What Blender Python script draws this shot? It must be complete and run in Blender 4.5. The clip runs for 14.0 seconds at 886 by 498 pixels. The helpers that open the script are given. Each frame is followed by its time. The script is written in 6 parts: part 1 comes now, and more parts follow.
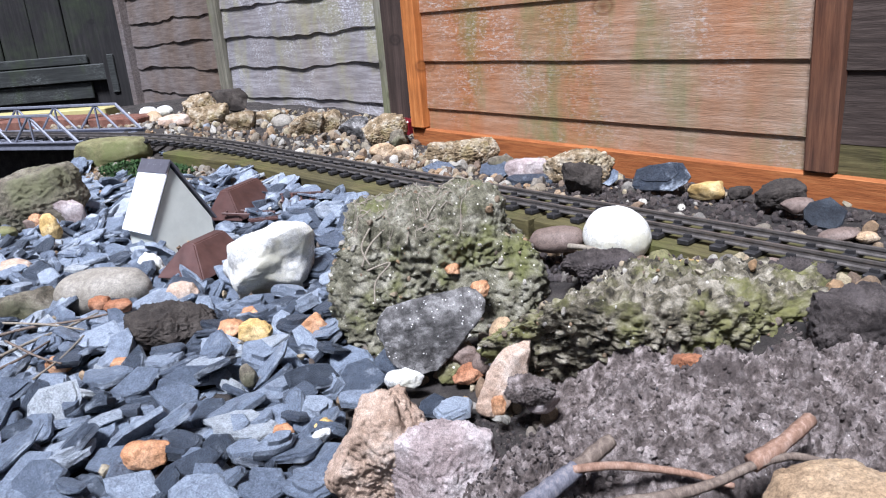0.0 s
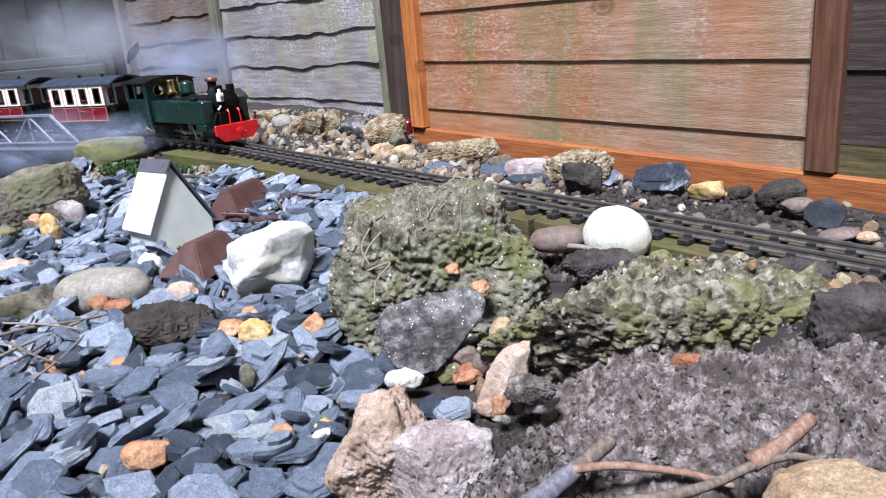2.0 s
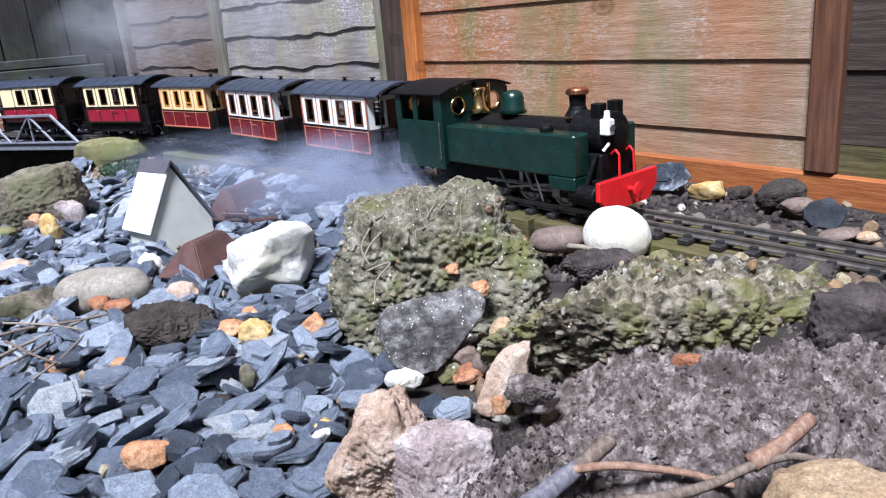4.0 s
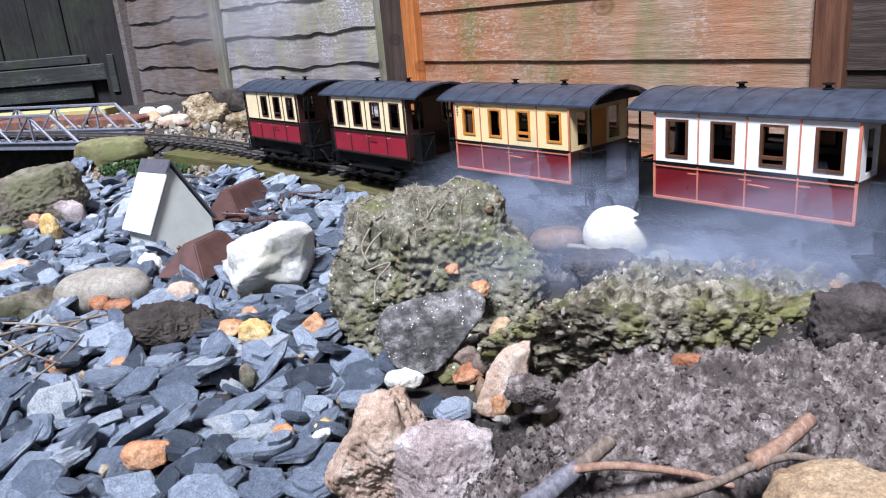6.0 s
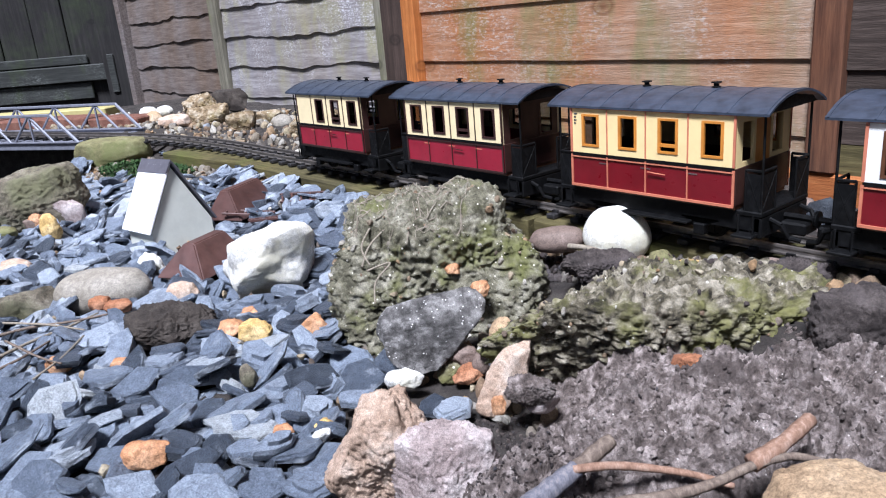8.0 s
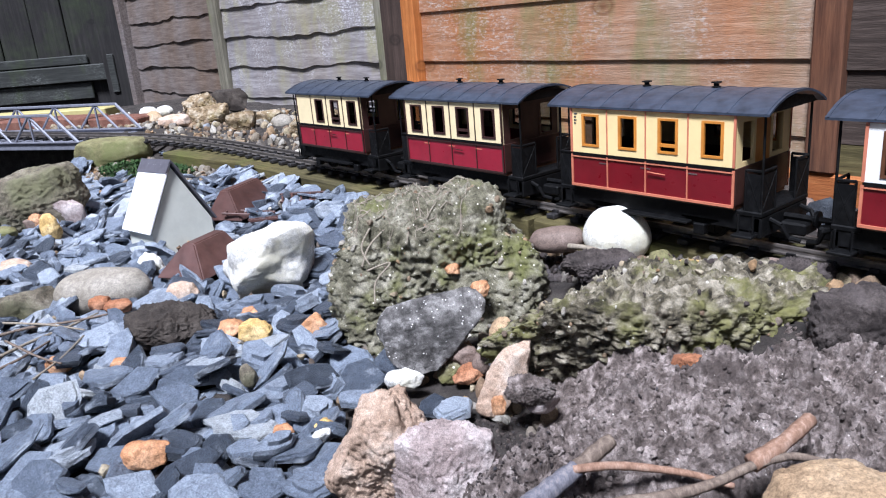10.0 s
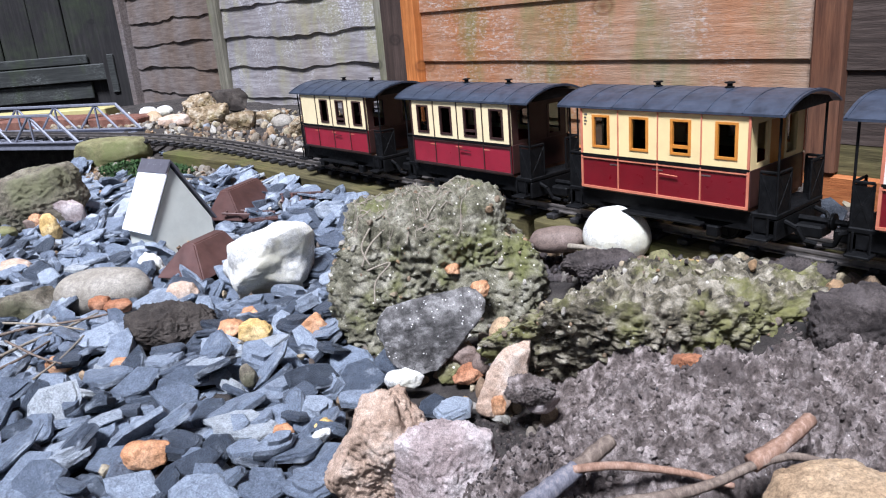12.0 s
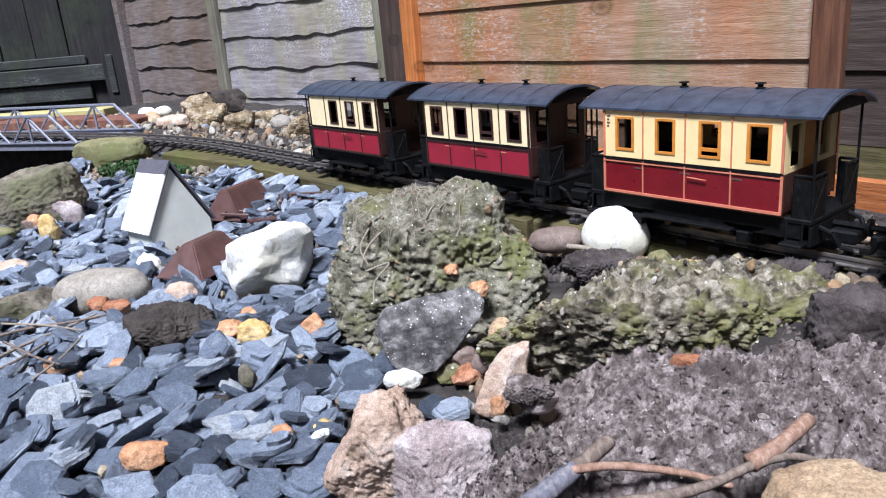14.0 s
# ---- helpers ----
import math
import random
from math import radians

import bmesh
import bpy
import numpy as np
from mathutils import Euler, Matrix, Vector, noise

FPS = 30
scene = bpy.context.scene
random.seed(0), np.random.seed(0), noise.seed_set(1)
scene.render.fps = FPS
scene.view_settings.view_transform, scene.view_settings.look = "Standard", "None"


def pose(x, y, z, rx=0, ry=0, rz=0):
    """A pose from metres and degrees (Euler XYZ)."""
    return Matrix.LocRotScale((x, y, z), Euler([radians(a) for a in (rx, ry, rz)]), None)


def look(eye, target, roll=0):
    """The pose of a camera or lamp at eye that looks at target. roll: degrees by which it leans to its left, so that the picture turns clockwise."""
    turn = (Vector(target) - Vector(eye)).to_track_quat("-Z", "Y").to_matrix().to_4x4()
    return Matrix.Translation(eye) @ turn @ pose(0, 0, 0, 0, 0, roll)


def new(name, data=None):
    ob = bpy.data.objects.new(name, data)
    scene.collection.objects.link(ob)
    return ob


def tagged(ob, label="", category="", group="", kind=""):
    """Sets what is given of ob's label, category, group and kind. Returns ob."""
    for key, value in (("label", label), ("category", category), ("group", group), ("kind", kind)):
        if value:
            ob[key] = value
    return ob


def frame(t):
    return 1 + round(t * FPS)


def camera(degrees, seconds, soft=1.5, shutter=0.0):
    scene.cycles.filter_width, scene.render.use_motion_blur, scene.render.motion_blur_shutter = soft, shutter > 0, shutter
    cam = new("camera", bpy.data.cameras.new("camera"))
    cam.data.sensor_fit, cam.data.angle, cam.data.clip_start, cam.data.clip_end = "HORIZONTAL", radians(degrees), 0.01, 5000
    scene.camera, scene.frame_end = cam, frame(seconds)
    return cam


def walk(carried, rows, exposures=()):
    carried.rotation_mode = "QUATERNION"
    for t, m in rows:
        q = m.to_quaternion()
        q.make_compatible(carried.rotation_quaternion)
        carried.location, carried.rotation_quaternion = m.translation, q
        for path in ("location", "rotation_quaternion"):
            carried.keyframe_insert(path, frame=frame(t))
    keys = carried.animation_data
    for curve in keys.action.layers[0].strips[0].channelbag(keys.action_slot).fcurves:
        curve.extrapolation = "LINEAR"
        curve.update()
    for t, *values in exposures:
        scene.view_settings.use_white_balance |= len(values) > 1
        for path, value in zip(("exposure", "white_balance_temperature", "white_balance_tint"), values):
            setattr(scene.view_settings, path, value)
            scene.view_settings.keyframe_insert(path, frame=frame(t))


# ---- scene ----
from mathutils.bvhtree import BVHTree

# The camera stands still on the stones and is nudged at the very end.
cam = camera(62.13, 14.0, soft=1.15)
EYE = (0.0, 0.0, 0.42)
REST = look(EYE, (-0.7434, 0.5973, 0.119), -4.88)
NUDGED = look(EYE, (-0.7424, 0.5985, 0.1194), -4.88)
walk(cam, [(0.0, REST), (13.6, REST), (13.85, NUDGED), (14.0, NUDGED)], exposures=[(0.0, 0.9, 5600, 14), (14.0, 0.9, 5600, 14)])

# ---- light: a bright, thinly clouded sky with a broad soft sun ----
SUN_FROM = Vector((0.28, -0.52, 1.05)).normalized()
world = bpy.data.worlds.new("world")
scene.world = world
world.use_nodes = True
sky = world.node_tree.nodes.new("ShaderNodeTexSky")
sky.sky_type, sky.sun_disc = "NISHITA", False
sky.sun_elevation = math.asin(SUN_FROM.z)
sky.sun_rotation = math.atan2(SUN_FROM.x, SUN_FROM.y)
sky.air_density, sky.dust_density = 1.0, 3.0
backdrop = world.node_tree.nodes["Background"]
world.node_tree.links.new(sky.outputs["Color"], backdrop.inputs["Color"])
backdrop.inputs["Strength"].default_value = 0.026
sun = new("sun", bpy.data.lights.new("sun", "SUN"))
sun.data.energy, sun.data.angle, sun.data.color = 5.2, radians(12), (1.0, 0.985, 0.96)
sun.matrix_world = look(SUN_FROM * 5, (0, 0, 0))


# ---- materials ----
def nodes_of(name):
    m = bpy.data.materials.new(name)
    m.use_nodes = True
    t = m.node_tree
    return m, t, t.nodes["Principled BSDF"]


def add(t, kind, **values):
    n = t.nodes.new(kind)
    for k, v in values.items():
        if k in ("noise_dimensions", "operation", "blend_type", "data_type", "wave_type", "bands_direction", "feature", "interpolation"):
            if k == "operation":
                n.operation = v
            elif k == "blend_type":
                n.blend_type = v
            elif k == "data_type":
                n.data_type = v
            elif k == "bands_direction":
                n.bands_direction = v
            elif k == "feature":
                n.feature = v
        else:
            n.inputs[k.replace("_", " ")].default_value = v
    return n


def ramp(t, source, stops):
    r = t.nodes.new("ShaderNodeValToRGB")
    e = r.color_ramp.elements
    while len(e) < len(stops):
        e.new(0.5)
    for i, (p, c) in enumerate(stops):
        e[i].position, e[i].color = p, (*c, 1)
    t.links.new(source, r.inputs["Fac"])
    return r.outputs["Color"]


def mixed(t, fac, a, b, blend="MIX"):
    n = t.nodes.new("ShaderNodeMix")
    n.data_type, n.blend_type = "RGBA", blend
    for sock, val in ((n.inputs[0], fac), (n.inputs[6], a), (n.inputs[7], b)):
        if isinstance(val, (int, float)):
            sock.default_value = val
        elif isinstance(val, tuple):
            sock.default_value = (*val, 1)
        else:
            t.links.new(val, sock)
    return n.outputs[2]


def coords(t, stretch=(1, 1, 1), space="Object"):
    c = t.nodes.new("ShaderNodeTexCoord")
    m = t.nodes.new("ShaderNodeMapping")
    m.inputs["Scale"].default_value = stretch
    t.links.new(c.outputs[space], m.inputs["Vector"])
    return m.outputs["Vector"]


def noisy(t, vec, scale, detail=6, rough=0.6, distortion=0.0):
    n = add(t, "ShaderNodeTexNoise", Scale=scale, Detail=detail, Roughness=rough, Distortion=distortion)
    t.links.new(vec, n.inputs["Vector"])
    return n.outputs["Fac"]


def bumped(t, bsdf, height, strength, distance):
    b = add(t, "ShaderNodeBump", Strength=strength, Distance=distance)
    t.links.new(height, b.inputs["Height"])
    t.links.new(b.outputs["Normal"], bsdf.inputs["Normal"])


def stony(name, stops, scale=40, grain=260, rough=0.85, bump=0.6, fleck=None, fleck_amount=0.62, stain=None, stain_scale=9, island=None, thing=None, stretch=(1, 1, 1), stain_from=0.48, relief=0.0035):
    """Stone: mottled base colours, fine grain, optional flecks, stains, and a tint by piece (island) or by thing."""
    m, t, b = nodes_of(name)
    v = coords(t, stretch)
    big, fine = noisy(t, v, scale, 5), noisy(t, v, grain, 4, 0.7)
    c = ramp(t, big, stops)
    if island:
        g = t.nodes.new("ShaderNodeNewGeometry")
        c = mixed(t, 0.8, c, ramp(t, g.outputs["Random Per Island"], island))
    if thing:
        o = t.nodes.new("ShaderNodeObjectInfo")
        c = mixed(t, 0.8, c, ramp(t, o.outputs["Random"], thing))
    c = mixed(t, 0.5, c, ramp(t, fine, [(0.32, (0.3, 0.3, 0.3)), (0.62, (1, 1, 1))]), "MULTIPLY")
    c = mixed(t, 0.6, c, ramp(t, noisy(t, v, grain * 4.2, 3, 0.75), [(0.34, (0.3, 0.3, 0.3)), (0.6, (1.1, 1.1, 1.1))]), "MULTIPLY")
    if stain:
        c = mixed(t, ramp(t, noisy(t, v, stain_scale, 6, 0.65), [(stain_from, (0, 0, 0)), (stain_from + 0.14, (0.85, 0.85, 0.85))]), c, stain)
    if fleck:
        vo = add(t, "ShaderNodeTexVoronoi", Scale=grain * 0.8)
        t.links.new(v, vo.inputs["Vector"])
        c = mixed(t, ramp(t, vo.outputs["Distance"], [(0.12, (1, 1, 1)), (0.2, (0, 0, 0))]), c, mixed(t, ramp(t, noisy(t, v, 90, 3), [(fleck_amount, (0, 0, 0)), (fleck_amount + 0.06, (1, 1, 1))]), c, fleck))
    t.links.new(c, b.inputs["Base Color"])
    b.inputs["Roughness"].default_value = rough
    b.inputs["Specular IOR Level"].default_value = 0.35
    bumped(t, b, mixed(t, 0.5, noisy(t, v, grain * 1.3, 8, 0.78), noisy(t, v, grain * 0.3, 6, 0.7)), min(1.0, bump * 1.2), relief * 1.5)
    return m


def painted(name, colour, rough=0.45, wear=0.12, bump=0.08, metal=0.0, scale=60):
    m, t, b = nodes_of(name)
    v = coords(t)
    dark = tuple(x * (1 - wear * 2) for x in colour)
    c = ramp(t, noisy(t, v, scale, 6, 0.65), [(0.3, dark), (0.55, colour), (0.85, tuple(min(1, x * (1 + wear) + wear * 0.03) for x in colour))])
    t.links.new(c, b.inputs["Base Color"])
    r = ramp(t, noisy(t, v, scale * 2.3, 4), [(0.3, (rough * 0.8,) * 3), (0.7, (min(1, rough * 1.25),) * 3)])
    t.links.new(r, b.inputs["Roughness"])
    b.inputs["Metallic"].default_value = metal
    bumped(t, b, noisy(t, v, scale * 5, 5), bump, 0.001)
    return m


def wooden(name, stops, weather=None, green=None, along=0, grain=14, rough=0.8, white=None, worn=None):
    """Timber: fine grain drawn out along the board, knots, and weathered, green and flaking patches that run on from board to board.
    worn: the stretch along the panel, in metres, over which the weathering sets in."""
    m, t, b = nodes_of(name)
    o = t.nodes.new("ShaderNodeObjectInfo")

    def placed(stretch):
        c = t.nodes.new("ShaderNodeTexCoord")
        a = t.nodes.new("ShaderNodeVectorMath")
        a.operation = "ADD"
        t.links.new(c.outputs["Object"], a.inputs[0])
        t.links.new(o.outputs["Location"], a.inputs[1])
        k = t.nodes.new("ShaderNodeMapping")
        k.inputs["Scale"].default_value = stretch
        t.links.new(a.outputs["Vector"], k.inputs["Vector"])
        return k.outputs["Vector"]
    s = [grain, grain, grain]
    s[along] = grain * 0.07
    fine = [grain * 4, grain * 4, grain * 4]
    fine[along] = grain * 0.3
    g = noisy(t, placed(tuple(s)), 5, 5, 0.6, 0.25)
    f = noisy(t, placed(tuple(fine)), 5, 4, 0.7)
    flat = placed((1, 1, 1))
    streak = placed((1.0, 1.0, 0.4)) if along != 2 else placed((0.5, 0.5, 0.5))
    c = ramp(t, g, stops)
    c = mixed(t, ramp(t, noisy(t, placed((2.2, 2.2, 9.0)), 1.0, 3, 0.6), [(0.35, (0, 0, 0)), (0.7, (0.55, 0.55, 0.55))]), c, tuple(x * 0.55 for x in stops[1][1]))
    if weather:
        mask = noisy(t, streak, 4.2, 6, 0.62)
        if worn:
            c0 = t.nodes.new("ShaderNodeTexCoord")
            sep = t.nodes.new("ShaderNodeSeparateXYZ")
            t.links.new(c0.outputs["Object"], sep.inputs[0])
            grow = t.nodes.new("ShaderNodeMapRange")
            grow.inputs["From Min"].default_value, grow.inputs["From Max"].default_value = worn
            grow.inputs["To Min"].default_value, grow.inputs["To Max"].default_value = -0.1, 0.13
            t.links.new(sep.outputs["X"], grow.inputs["Value"])
            more = t.nodes.new("ShaderNodeMath")
            more.operation = "ADD"
            t.links.new(mask, more.inputs[0])
            t.links.new(grow.outputs["Result"], more.inputs[1])
            mask = more.outputs["Value"]
        c = mixed(t, ramp(t, mask, [(0.34, (0, 0, 0)), (0.72, (0.92, 0.92, 0.92))]), c, ramp(t, g, weather))
    if green:
        c = mixed(t, ramp(t, noisy(t, streak, 6.3, 7, 0.7), [(0.5, (0, 0, 0)), (0.68, (0.7, 0.7, 0.7))]), c, green)
    if white:
        spot = noisy(t, placed((60, 60, 150)), 1.6, 5, 0.7)
        where = noisy(t, flat, 5.0, 3, 0.6)
        c = mixed(t, mixed(t, 1.0, ramp(t, spot, [(0.5, (0, 0, 0)), (0.66, (0.7, 0.7, 0.7))]), ramp(t, where, [(0.46, (0, 0, 0)), (0.64, (1, 1, 1))]), "MULTIPLY"), c, white)
    knot = add(t, "ShaderNodeTexVoronoi", Scale=4.6)
    t.links.new(placed((1.0, 1.0, 1.7)), knot.inputs["Vector"])
    dark = tuple(x * 0.5 for x in stops[0][1])
    c = mixed(t, ramp(t, knot.outputs["Distance"], [(0.025, (0.8, 0.8, 0.8)), (0.08, (0.2, 0.2, 0.2)), (0.1, (0.6, 0.6, 0.6)), (0.14, (0, 0, 0))]), c, dark)
    c = mixed(t, 0.38, c, ramp(t, f, [(0.34, (0.45, 0.45, 0.45)), (0.6, (1.12, 1.12, 1.12))]), "MULTIPLY")
    t.links.new(c, b.inputs["Base Color"])
    b.inputs["Roughness"].default_value = rough
    b.inputs["Specular IOR Level"].default_value = 0.3
    bumped(t, b, f, 0.45, 0.002)
    return m


M_SOIL = stony("soil", [(0.25, (0.02, 0.016, 0.015)), (0.5, (0.06, 0.047, 0.042)), (0.75, (0.13, 0.105, 0.095))], 60, 260, 0.95, 1.0, (0.5, 0.46, 0.42), 0.66, None, 9, [(0.0, (0.028, 0.022, 0.023)), (0.4, (0.08, 0.062, 0.056)), (0.7, (0.17, 0.135, 0.12)), (1.0, (0.07, 0.066, 0.075))])
M_SOIL_PALE = stony("soil_pale", [(0.3, (0.055, 0.04, 0.034)), (0.47, (0.205, 0.163, 0.147)), (0.66, (0.54, 0.46, 0.43))], 100, 330, 0.75, 1.0, (0.75, 0.7, 0.66), 0.58, (0.075, 0.058, 0.052), 26, None, None, (1, 1, 1), 0.5)
M_GROUND = stony("ground_earth", [(0.3, (0.018, 0.015, 0.014)), (0.5, (0.045, 0.037, 0.033)), (0.75, (0.095, 0.082, 0.07))], 40, 220, 0.95, 1.0, (0.4, 0.36, 0.32), 0.66)
M_MOSSROCK = stony("mossy_conglomerate", [(0.3, (0.06, 0.055, 0.035)), (0.48, (0.2, 0.185, 0.125)), (0.7, (0.46, 0.43, 0.34))], 55, 210, 0.92, 1.0, (0.72, 0.68, 0.58), 0.5, (0.145, 0.15, 0.045), 16, None, None, (1, 1, 1), 0.5)
M_LICHENROCK = stony("lichen_rock", [(0.34, (0.03, 0.025, 0.017)), (0.47, (0.15, 0.128, 0.085)), (0.66, (0.46, 0.41, 0.32))], 75, 170, 0.92, 1.0, (0.72, 0.68, 0.6), 0.56, (0.17, 0.165, 0.055), 16)
M_GREYROCK = stony("speckled_grey_rock", [(0.34, (0.05, 0.047, 0.045)), (0.5, (0.15, 0.14, 0.135)), (0.66, (0.42, 0.4, 0.385))], 60, 300, 0.9, 1.0, (0.82, 0.8, 0.77), 0.5)
M_PINKROCK = stony("pink_sandstone", [(0.28, (0.42, 0.27, 0.18)), (0.5, (0.68, 0.5, 0.38)), (0.72, (0.82, 0.7, 0.6))], 40, 260, 0.93, 1.0, (0.7, 0.6, 0.52), 0.6)
M_PINKGREY = stony("pink_grey_granite", [(0.3, (0.27, 0.2, 0.185)), (0.5, (0.55, 0.45, 0.43)), (0.7, (0.78, 0.7, 0.68))], 30, 220, 0.9, 0.9, (0.75, 0.7, 0.68), 0.55)
M_OCHRE = stony("ochre_sandstone", [(0.25, (0.3, 0.185, 0.1)), (0.5, (0.58, 0.41, 0.25)), (0.75, (0.75, 0.62, 0.47))], 18, 160, 0.9, 0.8)
M_TANROCK = stony("tan_rock", [(0.28, (0.07, 0.06, 0.042)), (0.5, (0.2, 0.17, 0.125)), (0.72, (0.42, 0.375, 0.3))], 40, 160, 0.9, 0.9, None, 0.6, (0.12, 0.12, 0.06), 10)
M_DARKROCK = stony("dark_brown_rock", [(0.25, (0.025, 0.02, 0.018)), (0.5, (0.06, 0.048, 0.04)), (0.8, (0.13, 0.11, 0.095))], 26, 170, 0.93, 1.0)
M_CLODROCK = stony("earthy_block", [(0.3, (0.022, 0.017, 0.016)), (0.48, (0.075, 0.06, 0.055)), (0.7, (0.21, 0.175, 0.162))], 40, 200, 0.95, 1.0, (0.6, 0.56, 0.52), 0.62, (0.05, 0.04, 0.04), 20)
M_GREENROCK = stony("green_algae_rock", [(0.25, (0.11, 0.1, 0.045)), (0.5, (0.23, 0.21, 0.1)), (0.75, (0.37, 0.34, 0.2))], 20, 130, 0.9, 0.7, None, 0.6, (0.13, 0.14, 0.05), 9)
M_OCHRELICHEN = stony("ochre_lichen_rock", [(0.32, (0.11, 0.075, 0.04)), (0.48, (0.31, 0.225, 0.13)), (0.68, (0.6, 0.52, 0.4))], 45, 170, 0.92, 1.0, (0.75, 0.7, 0.6), 0.54, (0.25, 0.2, 0.085), 14, None, None, (1, 1, 1), 0.55)
M_DARKSLATE = stony("charcoal_slate", [(0.3, (0.012, 0.014, 0.018)), (0.5, (0.03, 0.035, 0.045)), (0.75, (0.07, 0.08, 0.095))], 40, 200, 0.5, 0.8)
M_PALECOBBLE = stony("pale_cobble", [(0.25, (0.22, 0.19, 0.15)), (0.5, (0.33, 0.295, 0.245)), (0.75, (0.44, 0.405, 0.35))], 25, 200, 0.75, 0.25)
M_BROWNCOBBLE = stony("brown_cobble", [(0.25, (0.13, 0.09, 0.075)), (0.5, (0.2, 0.145, 0.12)), (0.75, (0.28, 0.21, 0.18))], 20, 200, 0.7, 0.2)
M_WHITESTONE = stony("white_stone", [(0.25, (0.72, 0.7, 0.64)), (0.5, (0.84, 0.82, 0.78)), (0.75, (0.9, 0.89, 0.86))], 16, 140, 0.8, 0.45, None, 0.6, (0.62, 0.58, 0.44), 13)
M_BRICKSTONE = stony("brick_red_stone", [(0.25, (0.2, 0.07, 0.035)), (0.5, (0.4, 0.17, 0.085)), (0.75, (0.55, 0.3, 0.18))], 25, 170, 0.9, 0.7)
SLATES = [(0.0, (0.02, 0.023, 0.029)), (0.2, (0.065, 0.076, 0.098)), (0.42, (0.165, 0.194, 0.25)), (0.72, (0.3, 0.346, 0.43)), (0.92, (0.48, 0.535, 0.625)), (1.0, (0.64, 0.66, 0.66))]
SLATE_BASE = [(0.3, (0.07, 0.085, 0.12)), (0.5, (0.18, 0.22, 0.3)), (0.72, (0.4, 0.44, 0.5))]
M_SLATE = stony("blue_slate", SLATE_BASE, 34, 160, 0.4, 0.8, None, 0.6, (0.55, 0.6, 0.68), 26, None, SLATES, (1, 1, 2.5), 0.54, 0.007)
M_SLATE_LOOSE = stony("blue_slate_small", SLATE_BASE, 34, 160, 0.4, 0.8, None, 0.6, (0.55, 0.6, 0.68), 26, SLATES, None, (1, 1, 1), 0.54, 0.007)
PEBBLES = [(0.0, (0.05, 0.035, 0.03)), (0.12, (0.22, 0.13, 0.07)), (0.25, (0.34, 0.27, 0.17)), (0.38, (0.1, 0.09, 0.085)), (0.5, (0.58, 0.55, 0.48)), (0.6, (0.2, 0.175, 0.14)), (0.72, (0.36, 0.21, 0.09)), (0.82, (0.09, 0.085, 0.085)), (0.92, (0.4, 0.33, 0.2)), (1.0, (0.25, 0.28, 0.33))]
M_PEBBLE = stony("mixed_pebbles", [(0.3, (0.2, 0.16, 0.12)), (0.5, (0.34, 0.28, 0.22)), (0.75, (0.5, 0.45, 0.38))], 40, 200, 0.75, 0.4, None, 0.6, None, 9, PEBBLES)
M_ORANGE = stony("orange_flint", [(0.3, (0.38, 0.16, 0.07)), (0.5, (0.55, 0.28, 0.14)), (0.75, (0.66, 0.42, 0.26))], 30, 180, 0.6, 0.3)
M_YELLOW = stony("yellow_flint", [(0.3, (0.45, 0.27, 0.08)), (0.5, (0.62, 0.42, 0.16)), (0.75, (0.72, 0.57, 0.32))], 30, 180, 0.6, 0.3)
M_MOSS = stony("moss", [(0.3, (0.02, 0.045, 0.014)), (0.5, (0.045, 0.095, 0.028)), (0.75, (0.1, 0.17, 0.05))], 60, 300, 0.95, 0.8)

M_FENCE = wooden("orange_brown_fence_board", [(0.2, (0.23, 0.078, 0.025)), (0.5, (0.36, 0.135, 0.047)), (0.8, (0.46, 0.2, 0.083))], [(0.2, (0.21, 0.147, 0.098)), (0.5, (0.3, 0.225, 0.16)), (0.75, (0.42, 0.35, 0.28))], (0.125, 0.165, 0.06), 0, 30, 0.75, (0.5, 0.46, 0.42), (0.15, 0.95))
M_FENCE_POST = wooden("orange_brown_fence_post", [(0.25, (0.06, 0.02, 0.009)), (0.5, (0.145, 0.05, 0.02)), (0.75, (0.25, 0.098, 0.04))], [(0.3, (0.05, 0.026, 0.018)), (0.7, (0.13, 0.07, 0.045))], None, 2, 26)
M_ORANGEPOST = wooden("bright_orange_fence_batten", [(0.25, (0.22, 0.065, 0.016)), (0.5, (0.48, 0.165, 0.04)), (0.75, (0.6, 0.25, 0.08))], None, None, 2, 26, 0.7)
M_GRAVELBOARD = wooden("orange_gravel_board", [(0.25, (0.16, 0.046, 0.013)), (0.5, (0.31, 0.1, 0.028)), (0.75, (0.41, 0.165, 0.055))], None, None, 0, 34)
M_WANEY = wooden("weathered_grey_waney_board", [(0.25, (0.12, 0.11, 0.12)), (0.5, (0.24, 0.225, 0.24)), (0.75, (0.38, 0.365, 0.39))], [(0.3, (0.16, 0.13, 0.11)), (0.7, (0.3, 0.26, 0.225))], (0.27, 0.255, 0.12), 0, 26, 0.7, (0.76, 0.76, 0.8))
M_WANEY_BROWN = wooden("weathered_brown_waney_board", [(0.25, (0.07, 0.045, 0.03)), (0.5, (0.14, 0.097, 0.07)), (0.75, (0.22, 0.165, 0.135))], [(0.3, (0.09, 0.075, 0.075)), (0.7, (0.21, 0.195, 0.195))], None, 0, 30)
M_GREYPOST = wooden("weathered_grey_post", [(0.25, (0.08, 0.07, 0.05)), (0.5, (0.17, 0.155, 0.115)), (0.75, (0.28, 0.265, 0.21))], None, (0.14, 0.15, 0.06), 2)
